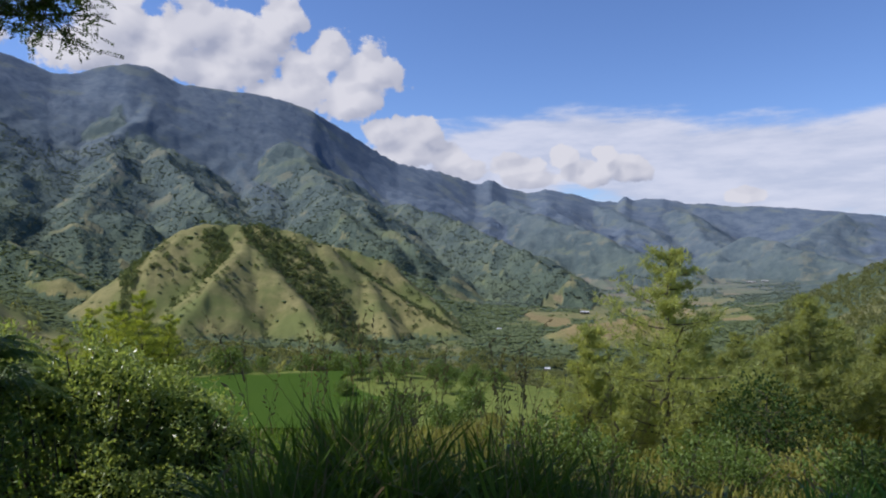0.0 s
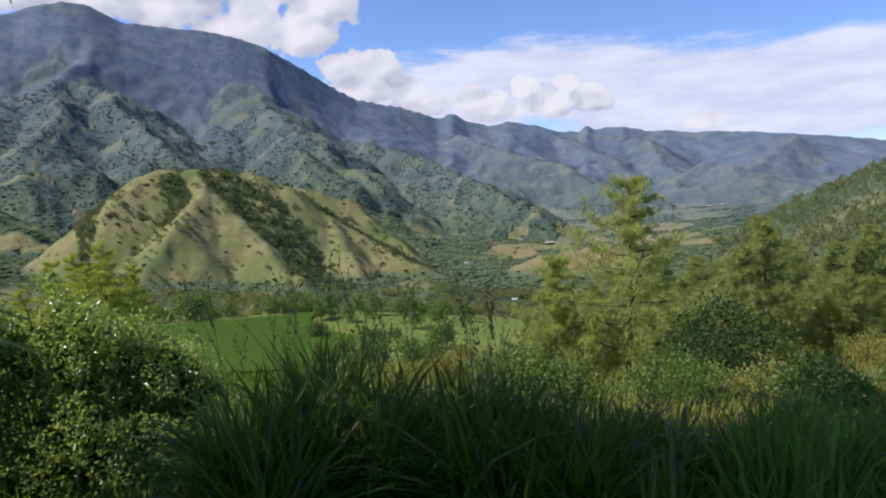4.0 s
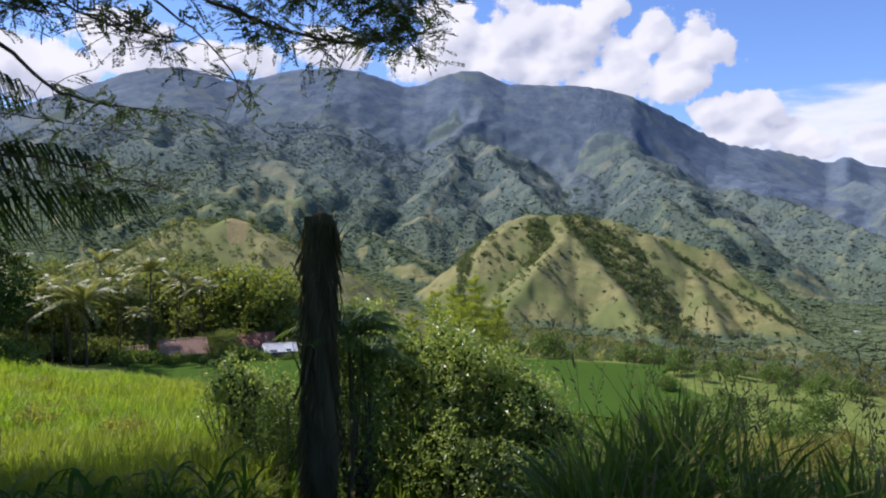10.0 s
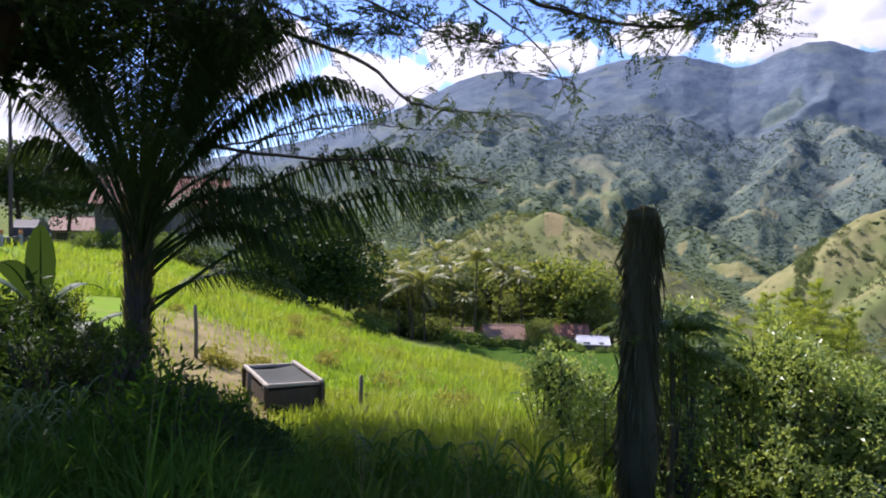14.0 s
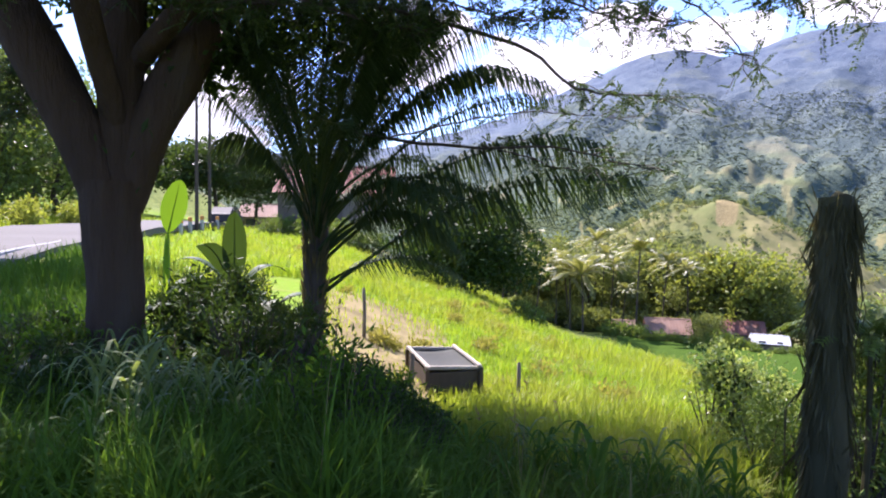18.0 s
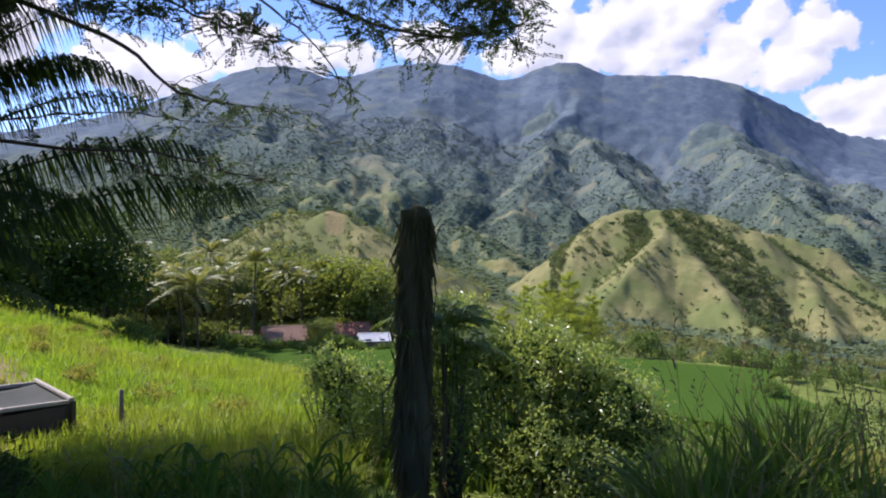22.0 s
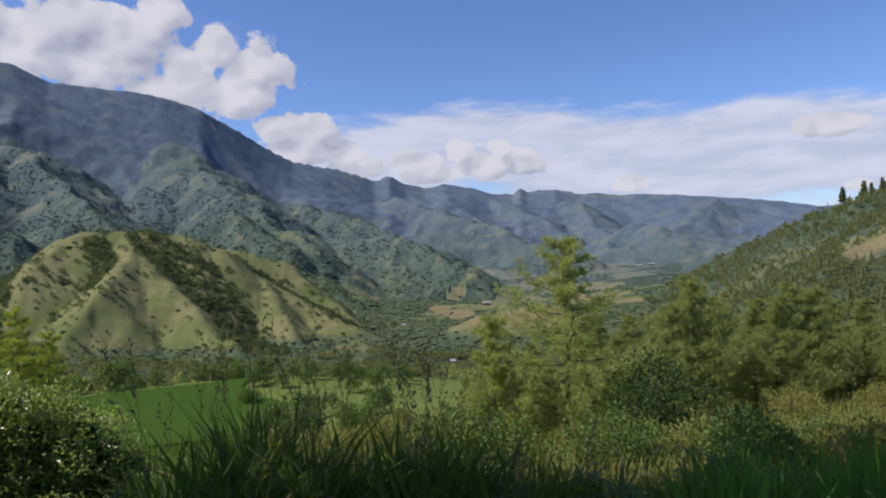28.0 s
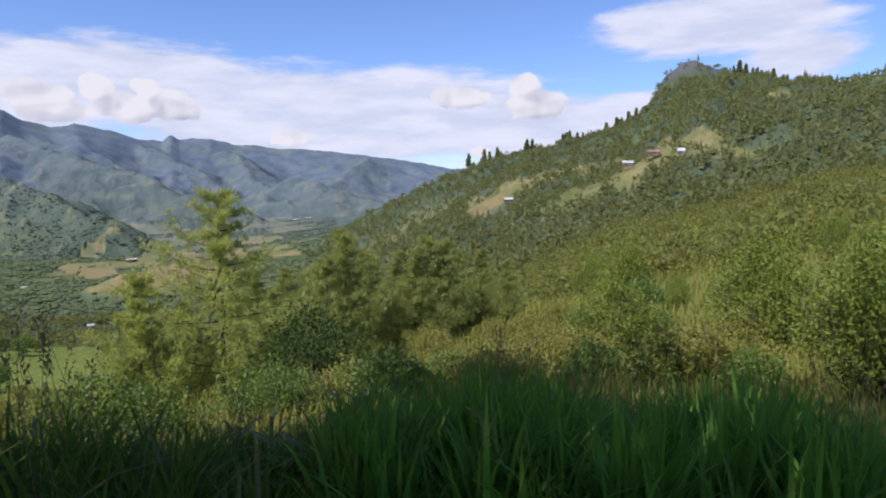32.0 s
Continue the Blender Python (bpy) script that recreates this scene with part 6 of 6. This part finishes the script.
    for x in (-0.6, 0.0, 0.6):
        part("insulator", box((0.07, 0.07, 0.14), (x, 0, h - 0.28), 0.02), M["concrete"], t)


utility_pole(89.9, 42, 8.0)
utility_pole(88.9, 46, 9.0)
for a, d in ((91.1, 38), (90.4, 40), (89.5, 43), (88.3, 47), (87.2, 50)):
    t = thing("bollard", upright(a, d), "squat pale road marker post with an orange top", "marker post", "road marker posts")
    hp = Heap()
    tube(hp, [(0, 0, -0.1), (0, 0, 0.7)], [0.11, 0.11], 10)
    hp.link("post", M["concrete"], t, smooth=True)
    hp = Heap()
    tube(hp, [(0, 0, 0.7), (0, 0, 0.92), (0, 0, 0.95)], [0.115, 0.115, 0.01], 10)
    hp.link("cap", M["orange_paint"], t, smooth=True)


def car(m):
    t = thing("car", m, "silver-grey car parked by the roadside", "car")
    bm = bmesh.new()
    side = [(-2.0, 0.3), (2.0, 0.3), (2.05, 0.7), (1.3, 0.85), (0.7, 1.4), (-1.0, 1.45), (-1.7, 0.95), (-2.05, 0.9)]
    a = [bm.verts.new((x, -0.82, z)) for x, z in side]
    b = [bm.verts.new((x, 0.82, z)) for x, z in side]
    bm.faces.new(a), bm.faces.new(b[::-1])
    for k in range(8):
        bm.faces.new((a[k], b[k], b[(k + 1) % 8], a[(k + 1) % 8]))
    bmesh.ops.recalc_face_normals(bm, faces=bm.faces[:])
    bmesh.ops.bevel(bm, geom=bm.edges[:], offset=0.06, segments=2, affect="EDGES")
    part("body", bm, M["car_paint"], t)
    for s in (-1, 1):
        part("side_window", box((1.7, 0.02, 0.38), (-0.2, s * 0.825, 1.12), 0.008), M["glass_dark"], t)
        part("headlight", box((0.06, 0.3, 0.14), (2.03, s * 0.55, 0.62), 0.02), M["roof_zinc"], t)
        for x in (-1.25, 1.25):
            hp = Heap()
            tube(hp, [(x, s * 0.86, 0.31), (x, s * 0.66, 0.31)], [0.31, 0.31], 16)
            w = hp.link("wheel", M["rubber"], t, smooth=True)
            hp = Heap()
            tube(hp, [(x, s * 0.865, 0.31), (x, s * 0.875, 0.31), (x, s * 0.88, 0.31)], [0.19, 0.18, 0.01], 12)
            hp.link("rim", M["roof_zinc"], w)
    part("windscreen", box((0.02, 1.4, 0.62), (1.02, 0, 1.13), 0.006, Matrix.Rotation(-0.82, 4, "Y")), M["glass_dark"], t)


car(facing(87.6, 56, 75, 0.32))

# trees behind the road and on the bank
umbrella = broad_tree("tree", upright(88.6, 66, 0), 8.6, 5.0, "leaf_fine", 101, "wide umbrella-shaped tree far along the road", limbs=22, count=9000, leaf=0.42, clump=0.34, r0=0.25, start=0.5, flat=0.4)
copy_thing(umbrella, upright(85.0, 74, 2.0, 1.0))
copy_thing(umbrella, upright(91.8, 72, 4.0, 0.95))
bank_tree = broad_tree("tree", upright(103.5, 54, 0), 12.0, 4.6, "leaf_mid", 102, "tall leafy tree on the bank above the road", group="trees on the bank", limbs=20, count=6000, leaf=0.34, clump=0.36, start=0.03)
for k, (a, d, s) in enumerate(((99.6, 56, 0.95), (107, 55, 1.0), (110, 50, 1.1), (101.5, 63, 1.2), (97.2, 66, 0.9), (113, 54, 1.1), (105.5, 66, 1.3))):
    copy_thing(bank_tree, upright(a, d, k * 1.1, s))
for k, (a, d, s) in enumerate(((101.8, 41, 1.0), (98.8, 43, 0.9), (105.5, 39, 1.1), (96.5, 45, 0.8), (108.5, 37, 1.2))):
    leaf_bush("bush", upright(a, d, k), [(0, 0, 0.8 * s, 1.2 * s, 0.9 * s), (1.1 * s, 0.2, 0.6 * s, 0.9 * s, 0.7 * s)], 900, 0.24, "leaf_yellow", 110 + k, "sunlit yellow-green bush on the bank above the road", "bush", "bushes on the bank")

# ---------------------------------------------------------------- grove behind the houses
coco = [coconut_palm("coconut_palm", upright(61.6, 146, 0), 16.5, 120, "tall coconut palm with drooping grey-green fronds", "coconut palms in the grove"),
        coconut_palm("coconut_palm", upright(55.9, 152, 1), 19.0, 121, "tall coconut palm with drooping grey-green fronds", "coconut palms in the grove", 4.4),
        coconut_palm("coconut_palm", upright(58.0, 130.5, 2), 10.5, 122, "short coconut palm with wide drooping fronds", "coconut palms in the grove", 5.2)]
for k, (a, d, s) in enumerate(((52.5, 131, 1.0), (59.2, 130, 0.62), (56.9, 127, 1.08), (48.4, 139, 0.82), (54.6, 136, 0.72), (60.9, 134, 1.0), (50.4, 141, 0.9), (46.9, 148, 0.85), (58.2, 138, 1.15), (62.6, 140, 0.85), (55.4, 145, 0.85), (63.9, 132, 0.95), (53.6, 128, 0.55), (49.6, 150, 0.8))):
    copy_thing(coco[k % 3], upright(a, d, k * 0.9, s))
grove = [broad_tree("tree", upright(47.5, 152, 0), 18, 6.0, "leaf_grove", 130, "tall green tree in the grove behind the houses", group="trees in the grove", limbs=16, count=2600, leaf=0.8, clump=0.34, start=0.12),
         broad_tree("tree", upright(43.6, 150, 1), 16, 5.2, "leaf_yellow", 131, "light yellow-green tree in the grove behind the houses", group="trees in the grove", limbs=14, count=1500, leaf=0.8, clump=0.34, start=0.1),
         broad_tree("tree", upright(58.0, 156, 2), 15, 6.0, "leaf_grove", 132, "broad green tree in the grove behind the houses", group="trees in the grove", limbs=14, count=1700, leaf=0.9, clump=0.34, start=0.1)]
for k, (a, d, s) in enumerate(((45.4, 152, 0.85), (43.2, 146, 0.88), (50.6, 160, 0.85), (53.5, 160, 0.8), (46.6, 147, 0.8), (61.0, 160, 0.75), (63.5, 155, 0.7), (44.8, 144, 0.86), (46.2, 150, 0.75), (51.8, 152, 0.72), (41.8, 143, 0.62),
                                (59.5, 150, 0.72), (62.5, 146, 0.6), (47.2, 126.5, 0.26), (46.4, 128, 0.24), (39.0, 150, 0.6), (36.5, 150, 0.6), (34, 152, 0.55), (65.5, 150, 0.7), (68, 152, 0.7), (70.5, 150, 0.6), (56.6, 150, 0.7), (54.0, 147, 0.6), (49.2, 146, 0.55))):
    copy_thing(grove[1 if k in (1, 4, 7) else 2 * (k % 2)], upright(a, d, k * 1.7, s * 1.52))
rg = np.random.default_rng(77)
for k in range(24):
    copy_thing(grove[2 * (k % 2)], upright(39 + 32 * (k + rg.uniform()) / 24, rg.uniform(160, 178), k * 1.3, rg.uniform(0.95, 1.25)))
hedge_bush = leaf_bush("bush", upright(47.6, 124.5, 0), [(0, 0, 0.9, 1.3, 1.0), (1.3, 0.1, 0.7, 1.0, 0.8), (-1.2, 0.1, 0.6, 0.9, 0.7)], 700, 0.4, "leaf_mid", 133, "rounded green bush between the field and the houses", "bush", "bushes by the houses")
for k, (a, d, s) in enumerate(((40.2, 123, 0.8), (41.6, 122.5, 0.6), (43.4, 123, 0.8), (44.9, 124, 1.1), (46.2, 124, 1.3), (49.2, 124, 0.8), (50.6, 124, 0.9), (52.0, 125, 1.1), (53.2, 125, 1.2), (54.6, 126, 1.2))):
    copy_thing(hedge_bush, upright(a, d + 1.5, k * 1.3, s * 1.3))

thicket = leaf_bush("bush", upright(57.0, 135, 0), [(0, 0, 1.6, 2.0, 1.7), (1.8, 0.2, 1.2, 1.5, 1.3), (-1.7, 0.3, 1.3, 1.5, 1.4)], 1300, 0.5, "leaf_grove", 134, "dark thicket under the palms of the grove", "bush", "thickets in the grove")
rg = np.random.default_rng(91)
for k in range(26):
    copy_thing(thicket, upright(45 + 21 * (k + rg.uniform()) / 26, rg.uniform(134, 145), k * 1.7, rg.uniform(0.8, 1.7)))

# trees between the bush and the field, and along the far side of the field
tall_light = pine_tree("pine_tree", upright(25.4, 58, 0), 12.4, 140, "slender light yellow-green young pine above the field", "young pines above the field", "leaf_lime", 46, 0.27, 0.34, dense=9)
for k, (a, d, s) in enumerate(((27.4, 60, 0.95), (29.0, 62, 0.95), (23.3, 59, 0.85), (31.0, 64, 0.85), (24.5, 66, 0.9), (26.6, 55, 0.8))):
    copy_thing(tall_light, upright(a, d, k * 2.1, s))
hedge = broad_tree("tree", upright(19.5, 128, 0), 5.2, 2.3, "leaf_mid", 141, "small roadside tree along the far side of the field", group="trees along the field", limbs=10, count=700, leaf=0.55, clump=0.36, start=0.1)
rg = np.random.default_rng(5)
for k in range(34):
    copy_thing(hedge, upright(rg.uniform(-5, 9), rg.uniform(62, 128), k * 1.1, rg.uniform(0.35, 0.8)))
for k in range(44):
    copy_thing(hedge, upright(-4 + 26 * (k + rg.uniform()) / 44, rg.uniform(126, 165), k * 1.3, rg.uniform(0.5, 1.05)))

for k, (a, d, s) in enumerate(((9.0, 63, 0.4), (10.2, 64, 0.35), (8.4, 70, 0.5), (9.4, 78, 0.5), (8.8, 90, 0.55), (11.5, 62, 0.3), (9.2, 104, 0.6), (8.6, 118, 0.7))):
    copy_thing(hedge, upright(a, d, k * 1.9, s))

# ---------------------------------------------------------------- pines and scrub on the slope to the right
pine_tree("pine_tree", upright(-18.2, 28, 0), 9.0, 150, "airy yellow-green pine with a thin pointed crown", "pines on the slope", count=48, reach=0.46, needle=0.27, single=True, dense=14)
pine_tree("pine_tree", upright(-12.1, 27, 0), 5.6, 151, "short yellow-green pine on the slope", "pines on the slope", count=36, reach=0.40, needle=0.26, single=True, dense=12)
p3 = pine_tree("pine_tree", upright(-28.8, 38, 0), 8.6, 152, "rounded dense pine on the slope", "pines on the slope", mat="needles_dull", count=52, reach=0.36, needle=0.29, dense=12)
for k, (a, d, s) in enumerate(((-36.0, 45, 0.9), (-33.2, 42, 0.82), (-25.4, 44, 0.8), (-15.6, 30, 0.55), (-22.5, 33, 0.6), (-38.6, 50, 0.75), (-31, 52, 0.9), (-11.6, 32, 0.5), (-20.6, 34, 0.72), (-27.0, 36, 0.8), (-30.6, 44, 0.9), (-34.8, 40, 0.8), (-37.4, 46, 0.85), (-23.8, 40, 0.8), (-40.6, 54, 0.8), (-42.8, 50, 0.6))):
    copy_thing(p3, upright(a, d, k * 1.9, s))
broad_tree("tree", upright(-25.6, 24, 0), 3.6, 1.5, "leaf_dark_shade", 153, "small dark round tree between the pines", limbs=12, count=2600, leaf=0.16, clump=0.42, start=0.1)
kinds = [leaf_bush("bush", upright(-64.5, 20, 0), [(0, 0, 1.3, 1.0, 1.3), (0.7, 0.1, 0.9, 0.8, 0.9), (-0.6, 0.2, 0.7, 0.7, 0.7)], 6000, 0.085, "leaf_yellow", 160, "tall sunlit bush with small round leaves on the slope", "bush", "bushes on the slope"),
         leaf_bush("bush", upright(-40, 18, 0), [(0, 0, 0.6, 0.9, 0.6), (0.8, 0.1, 0.45, 0.7, 0.45)], 2600, 0.085, "scrub", 161, "low yellow-green scrub bush on the slope", "bush", "bushes on the slope"),
         leaf_bush("bush", upright(-55, 26, 0), [(0, 0, 0.7, 0.9, 0.75), (-0.7, 0.1, 0.5, 0.6, 0.5)], 2600, 0.10, "leaf_mid", 162, "green scrub bush on the slope", "bush", "bushes on the slope")]
rg = np.random.default_rng(8)
for k in range(120):
    a = rg.uniform(-76, 2)
    d = math.exp(rg.uniform(math.log(10), math.log(95)))
    s = rg.uniform(0.7, 1.5) * (0.6 + d / 60)
    copy_thing(kinds[k % 3] if a < -48 else kinds[1], upright(a, d, k * 2.3, s if a < -20 else s * 0.8))
copy_thing(kinds[0], upright(-63.8, 17, 1.0, 1.35))
copy_thing(kinds[0], upright(-65.0, 16.4, 2.6, 1.0))


dark = leaf_bush("bush", upright(-22.0, 10.5, 0), [(0, 0, 0.6, 0.8, 0.6), (0.7, 0.1, 0.45, 0.6, 0.45), (-0.6, 0, 0.5, 0.6, 0.5)], 2400, 0.075, "leaf_mid", 165, "dark green bush on the shaded slope below the verge", "bush", "dark bushes below the verge")
rg = np.random.default_rng(44)
for k in range(10):
    copy_thing(dark, upright(rg.uniform(-38, -8), rg.uniform(8, 17), k * 2.1, rg.uniform(0.6, 1.1)))


def ground_scrub(name, a0, a1, d0, d1, count, h0, h1, mat, label):
    rg = np.random.default_rng(count)
    a, d = rg.uniform(a0, a1, count), np.exp(rg.uniform(math.log(d0), math.log(d1), count))
    p = spots(a, d)
    lift = fbm(p[:, 0] / 5, p[:, 1] / 5, 17)
    h = rg.uniform(h0, h1, count) * (0.4 + 1.2 * lift) * (0.5 + d / 50)
    hp = Heap()
    blades(hp, p, h, 0.02 + 0.0016 * d, (0.05, 0, 0), 0.5, 2)
    tagged(hp.link(name, M[mat]), label, "undergrowth", kind="stuff")


ground_scrub("undergrowth", -76, -30, 6, 90, 26000, 0.4, 0.9, "scrub", "rough yellow-green undergrowth covering the slope")
ground_scrub("undergrowth", -32, 8, 6, 70, 18000, 0.35, 0.8, "scrub", "rough green undergrowth falling away below the verge")
ground_scrub("undergrowth", 6, 44, 6, 62, 14000, 0.3, 0.7, "grass_tall", "rough grass falling away towards the field")


# ---------------------------------------------------------------- woods on the hills
def far_crowns(hp, p, h, wide, rg):
    """Far tree crowns, each a rough lump of eight faces."""
    six = np.array([(1, 0, 0), (0, 1, 0), (-1, 0, 0), (0, -1, 0), (0, 0, 1), (0, 0, -1)], float)
    tri = np.array([(0, 1, 4), (1, 2, 4), (2, 3, 4), (3, 0, 4), (1, 0, 5), (2, 1, 5), (3, 2, 5), (0, 3, 5)])
    n = len(p)
    v = six[None] * rg.uniform(0.7, 1.3, (n, 6, 1)) * np.stack([wide, wide, h * 1.1], -1)[:, None] * 0.5 + p[:, None] + np.stack([0 * h, 0 * h, h * 0.35], -1)[:, None]
    hp.add(v.reshape(-1, 3), (tri[None] + (np.arange(n) * 6)[:, None, None]).reshape(-1, 3))


def leaf_crowns(hp, p, h, wide, rg, per=36, leaf=0.27):
    """Crowns of loose leaf clumps."""
    n = len(p)
    u = unit(rg.normal(size=(n, per, 3)))
    u[..., 2] = np.abs(u[..., 2]) * 1.2 - 0.25
    dims = np.stack([wide, wide, h * 1.1], -1)[:, None] * 0.5
    pos = p[:, None] + u * dims * rg.uniform(0.3, 0.95, (n, per, 1)) + np.stack([0 * h, 0 * h, h * 0.4], -1)[:, None]
    size = np.repeat(wide * leaf, per) * rg.uniform(0.6, 1.3, n * per)
    leaves(hp, pos.reshape(-1, 3), (u + rg.normal(0, 0.7, u.shape)).reshape(-1, 3), size, 0.75, 0.12)


def fine_crowns(hp, p, h, wide, rg):
    leaf_crowns(hp, p, h, wide, rg, 120, 0.11)


def spires(hp, p, h, wide, rg, tiers=4):
    """Pine tops: tiers of ragged skirts."""
    n = len(p)
    ang = np.arange(6) * np.pi / 3
    for k in range(tiers):
        u0, u1 = 0.15 + 0.8 * k / tiers, 0.15 + 0.8 * (k + 1.5) / tiers
        r = wide * 0.5 * (1.05 - k / tiers)
        rim = np.stack([np.cos(ang), np.sin(ang)], -1)[None] * (r[:, None] * rg.uniform(0.55, 1.25, (n, 6)))[..., None]
        v = np.concatenate([np.concatenate([rim, (u0 * h)[:, None, None] + rg.uniform(-0.05, 0.05, (n, 6, 1)) * h[:, None, None]], -1), np.stack([0 * h, 0 * h, u1 * h], -1)[:, None]], 1) + p[:, None]
        t = np.array([(i, (i + 1) % 6, 6) for i in range(6)])
        hp.add(v.reshape(-1, 3), (t[None] + (np.arange(n) * 7)[:, None, None]).reshape(-1, 3))


def wood(name, a0, a1, d0, d1, tries, h0, h1, label, pick, shape=leaf_crowns, mat="wood_far", squat=0.9):
    rg = np.random.default_rng(tries + int(abs(a0)))
    a, d = rg.uniform(a0, a1, tries), rg.uniform(d0, d1, tries)
    x, y = -d * np.sin(np.radians(a)), d * np.cos(np.radians(a))
    z, hill, brown, woods, haze_tint, rock, meadow = land(x, y)
    ok = rg.uniform(size=tries) < pick(a, d, x, y, hill, brown, woods)
    p = np.stack([x, y, z], -1)[ok]
    h = rg.uniform(h0, h1, len(p)) * rg.uniform(0.7, 1.3, len(p))
    hp = Heap()
    shape(hp, p, h, h * squat * rg.uniform(0.7, 1.2, len(p)), rg)
    tagged(hp.link(name, M[mat]), label, "trees", kind="stuff")


def near_line(x, y, pts, width):
    """1 along a line of bearings and distances, falling to 0 at its width."""
    q = np.array(polar(*pts))
    best = np.full(np.shape(x), 1e9)
    for (x0, y0), (x1, y1) in zip(q, q[1:]):
        u = np.clip(((x - x0) * (x1 - x0) + (y - y0) * (y1 - y0)) / ((x1 - x0) ** 2 + (y1 - y0) ** 2), 0, 1)
        best = np.minimum(best, np.hypot(x - x0 - u * (x1 - x0), y - y0 - u * (y1 - y0)))
    return 1 - smooth(0.6, 1.15, best / width + 0.5 * (fbm(x / 22, y / 22, 205) - 0.5))


def gully_trees(a, d, x, y, hill, brown, woods):
    strips = np.maximum(near_line(x, y, ((16.3, 925), (14.4, 895), (12.35, 848), (9.8, 790), (8.0, 715)), 30), near_line(x, y, ((20.2, 930), (19.5, 895), (19.9, 862)), 15))
    strips = np.maximum(strips, near_line(x, y, ((9.6, 950), (6.4, 925), (3.2, 880), (0.5, 830)), 22) * 0.8)
    lines = 0.13 * smooth(0.55, 0.7, fbm(x / 45, y / 45, 201)) + 0.025
    left = a > np.interp(d, [650, 760, 840, 930], [22.5, 24.0, 26.4, 25.0])
    strips = np.where(left, 0.75, strips)
    return np.where(hill > 0.5, np.maximum(strips, lines) * (brown < 0.4), 0.6)


wood("hill_trees", -4, 27, 620, 1010, 17000, 3.2, 7.0, "scattered dark trees and a wooded gully on the grassy hill", gully_trees, leaf_crowns, "wood_hill", 1.05)
wood("knoll_trees", 38, 58, 400, 540, 1500, 3, 6, "scattered trees on the grassy knoll behind the grove", lambda a, d, x, y, hill, brown, woods: (0.16 + 0.5 * smooth(0.48, 0.68, fbm(x / 40, y / 40, 203))) * (brown < 0.4), leaf_crowns, "wood_hill", 0.9)
wood("valley_trees", -30, 66, 150, 420, 3600, 5, 10, "trees and thickets on the lower valley slopes", lambda a, d, x, y, hill, brown, woods: np.clip(woods * 1.3 - 0.2, 0.15, 1) * (brown < 0.3), leaf_crowns, "wood_far", 0.95)
wood("valley_trees", -30, 66, 420, 700, 10000, 3.2, 6.0, "trees and thickets on the valley floor", lambda a, d, x, y, hill, brown, woods: np.clip(woods * 1.3 - 0.2, 0.10, 1) * (brown < 0.3), leaf_crowns, "wood_far", 1.1)
wood("mountain_trees", -28, 68, 700, 1350, 46000, 1.1, 2.6, "forest trees on the mountain spurs", lambda a, d, x, y, hill, brown, woods: np.clip(woods * 2.2 - 1.0, 0.02, 1) * (brown < 0.4), far_crowns, "wood_haze", 3.4)
wood("mountain_trees", -28, 68, 1350, 2300, 40000, 1.1, 2.6, "forest trees on the upper mountain spurs", lambda a, d, x, y, hill, brown, woods: np.clip(woods * 2.2 - 1.0, 0.02, 1) * (brown < 0.4), far_crowns, "wood_haze_far", 3.6)
wood("pine_wood", -76, -27, 300, 860, 3200, 4, 9, "pines on the hillside under the rock head", lambda a, d, x, y, hill, brown, woods: np.clip(woods * 1.8 - 0.5, 0.03, 0.8) * (brown < 0.3) * (1 - 0.93 * np.exp(-(((a + 57.5) / 2.5) ** 4)) * (d > 735)), spires, "wood_far", 0.45)
wood("hillside_wood", -76, -27, 250, 860, 10000, 3, 7, "mixed wood covering the hillside under the rock head", lambda a, d, x, y, hill, brown, woods: np.clip(woods * 1.3 - 0.2, 0.12, 0.9) * (brown < 0.3) * (1 - 0.93 * np.exp(-(((a + 57.5) / 2.5) ** 4)) * (d > 735)), leaf_crowns, "wood_far", 1.0)
wood("slope_trees", -76, -27, 70, 290, 2100, 1.8, 4.6, "sunlit bushes and small trees on the lower hillside", lambda a, d, x, y, hill, brown, woods: 0.75 + 0 * a, fine_crowns, "scrub_far", 1.25)

# pines that stand out on the skyline of the wooded hill
ridge_pine = pine_tree("ridge_pine", upright(-53.0, 838, 0), 17, 170, "dark pine standing out on the ridge line", "pines on the ridge", "wood_far", 20, 0.17, 2.2)
rg = np.random.default_rng(19)
for k in range(76):
    a = -38.5 - 15.6 * rg.uniform() ** 0.6 if k < 46 else -60.4 - 7 * rg.uniform()
    copy_thing(ridge_pine, upright(a, rg.uniform(828, 848), k * 1.7, 0.4 + 0.7 * rg.uniform() ** 1.6))
# small buildings on the hillside and in the valley
for az, d, w, roof, label in ((-53.0, 400, 6, "roof_zinc", "small pale-roofed building on the wooded hillside"), (-55.0, 392, 7, "roof_rust", "long low building on the wooded hillside"), (-57.2, 363, 3, "roof_zinc", "white hut on the wooded hillside"),
                              (-43.0, 468, 6, "roof_zinc", "small hut above the bare brown patch"), (-24.6, 2250, 24, "roof_zinc", "pale farm building on the valley floor"), (-25.6, 2300, 20, "roof_zinc", "pale farm building on the valley floor"),
                              (-4.3, 905, 6, "roof_zinc", "small white house by the river"), (-8.5, 640, 5, "roof_zinc", "small white house in the valley trees"), (-11.6, 1250, 16, "roof_zinc", "pale roof on the valley floor")):
    house("farm_building", facing(az, d, 10, 2.0), w, w * 0.6, 2.4, 1.2, roof, "wall_dim", label, 2, "building")
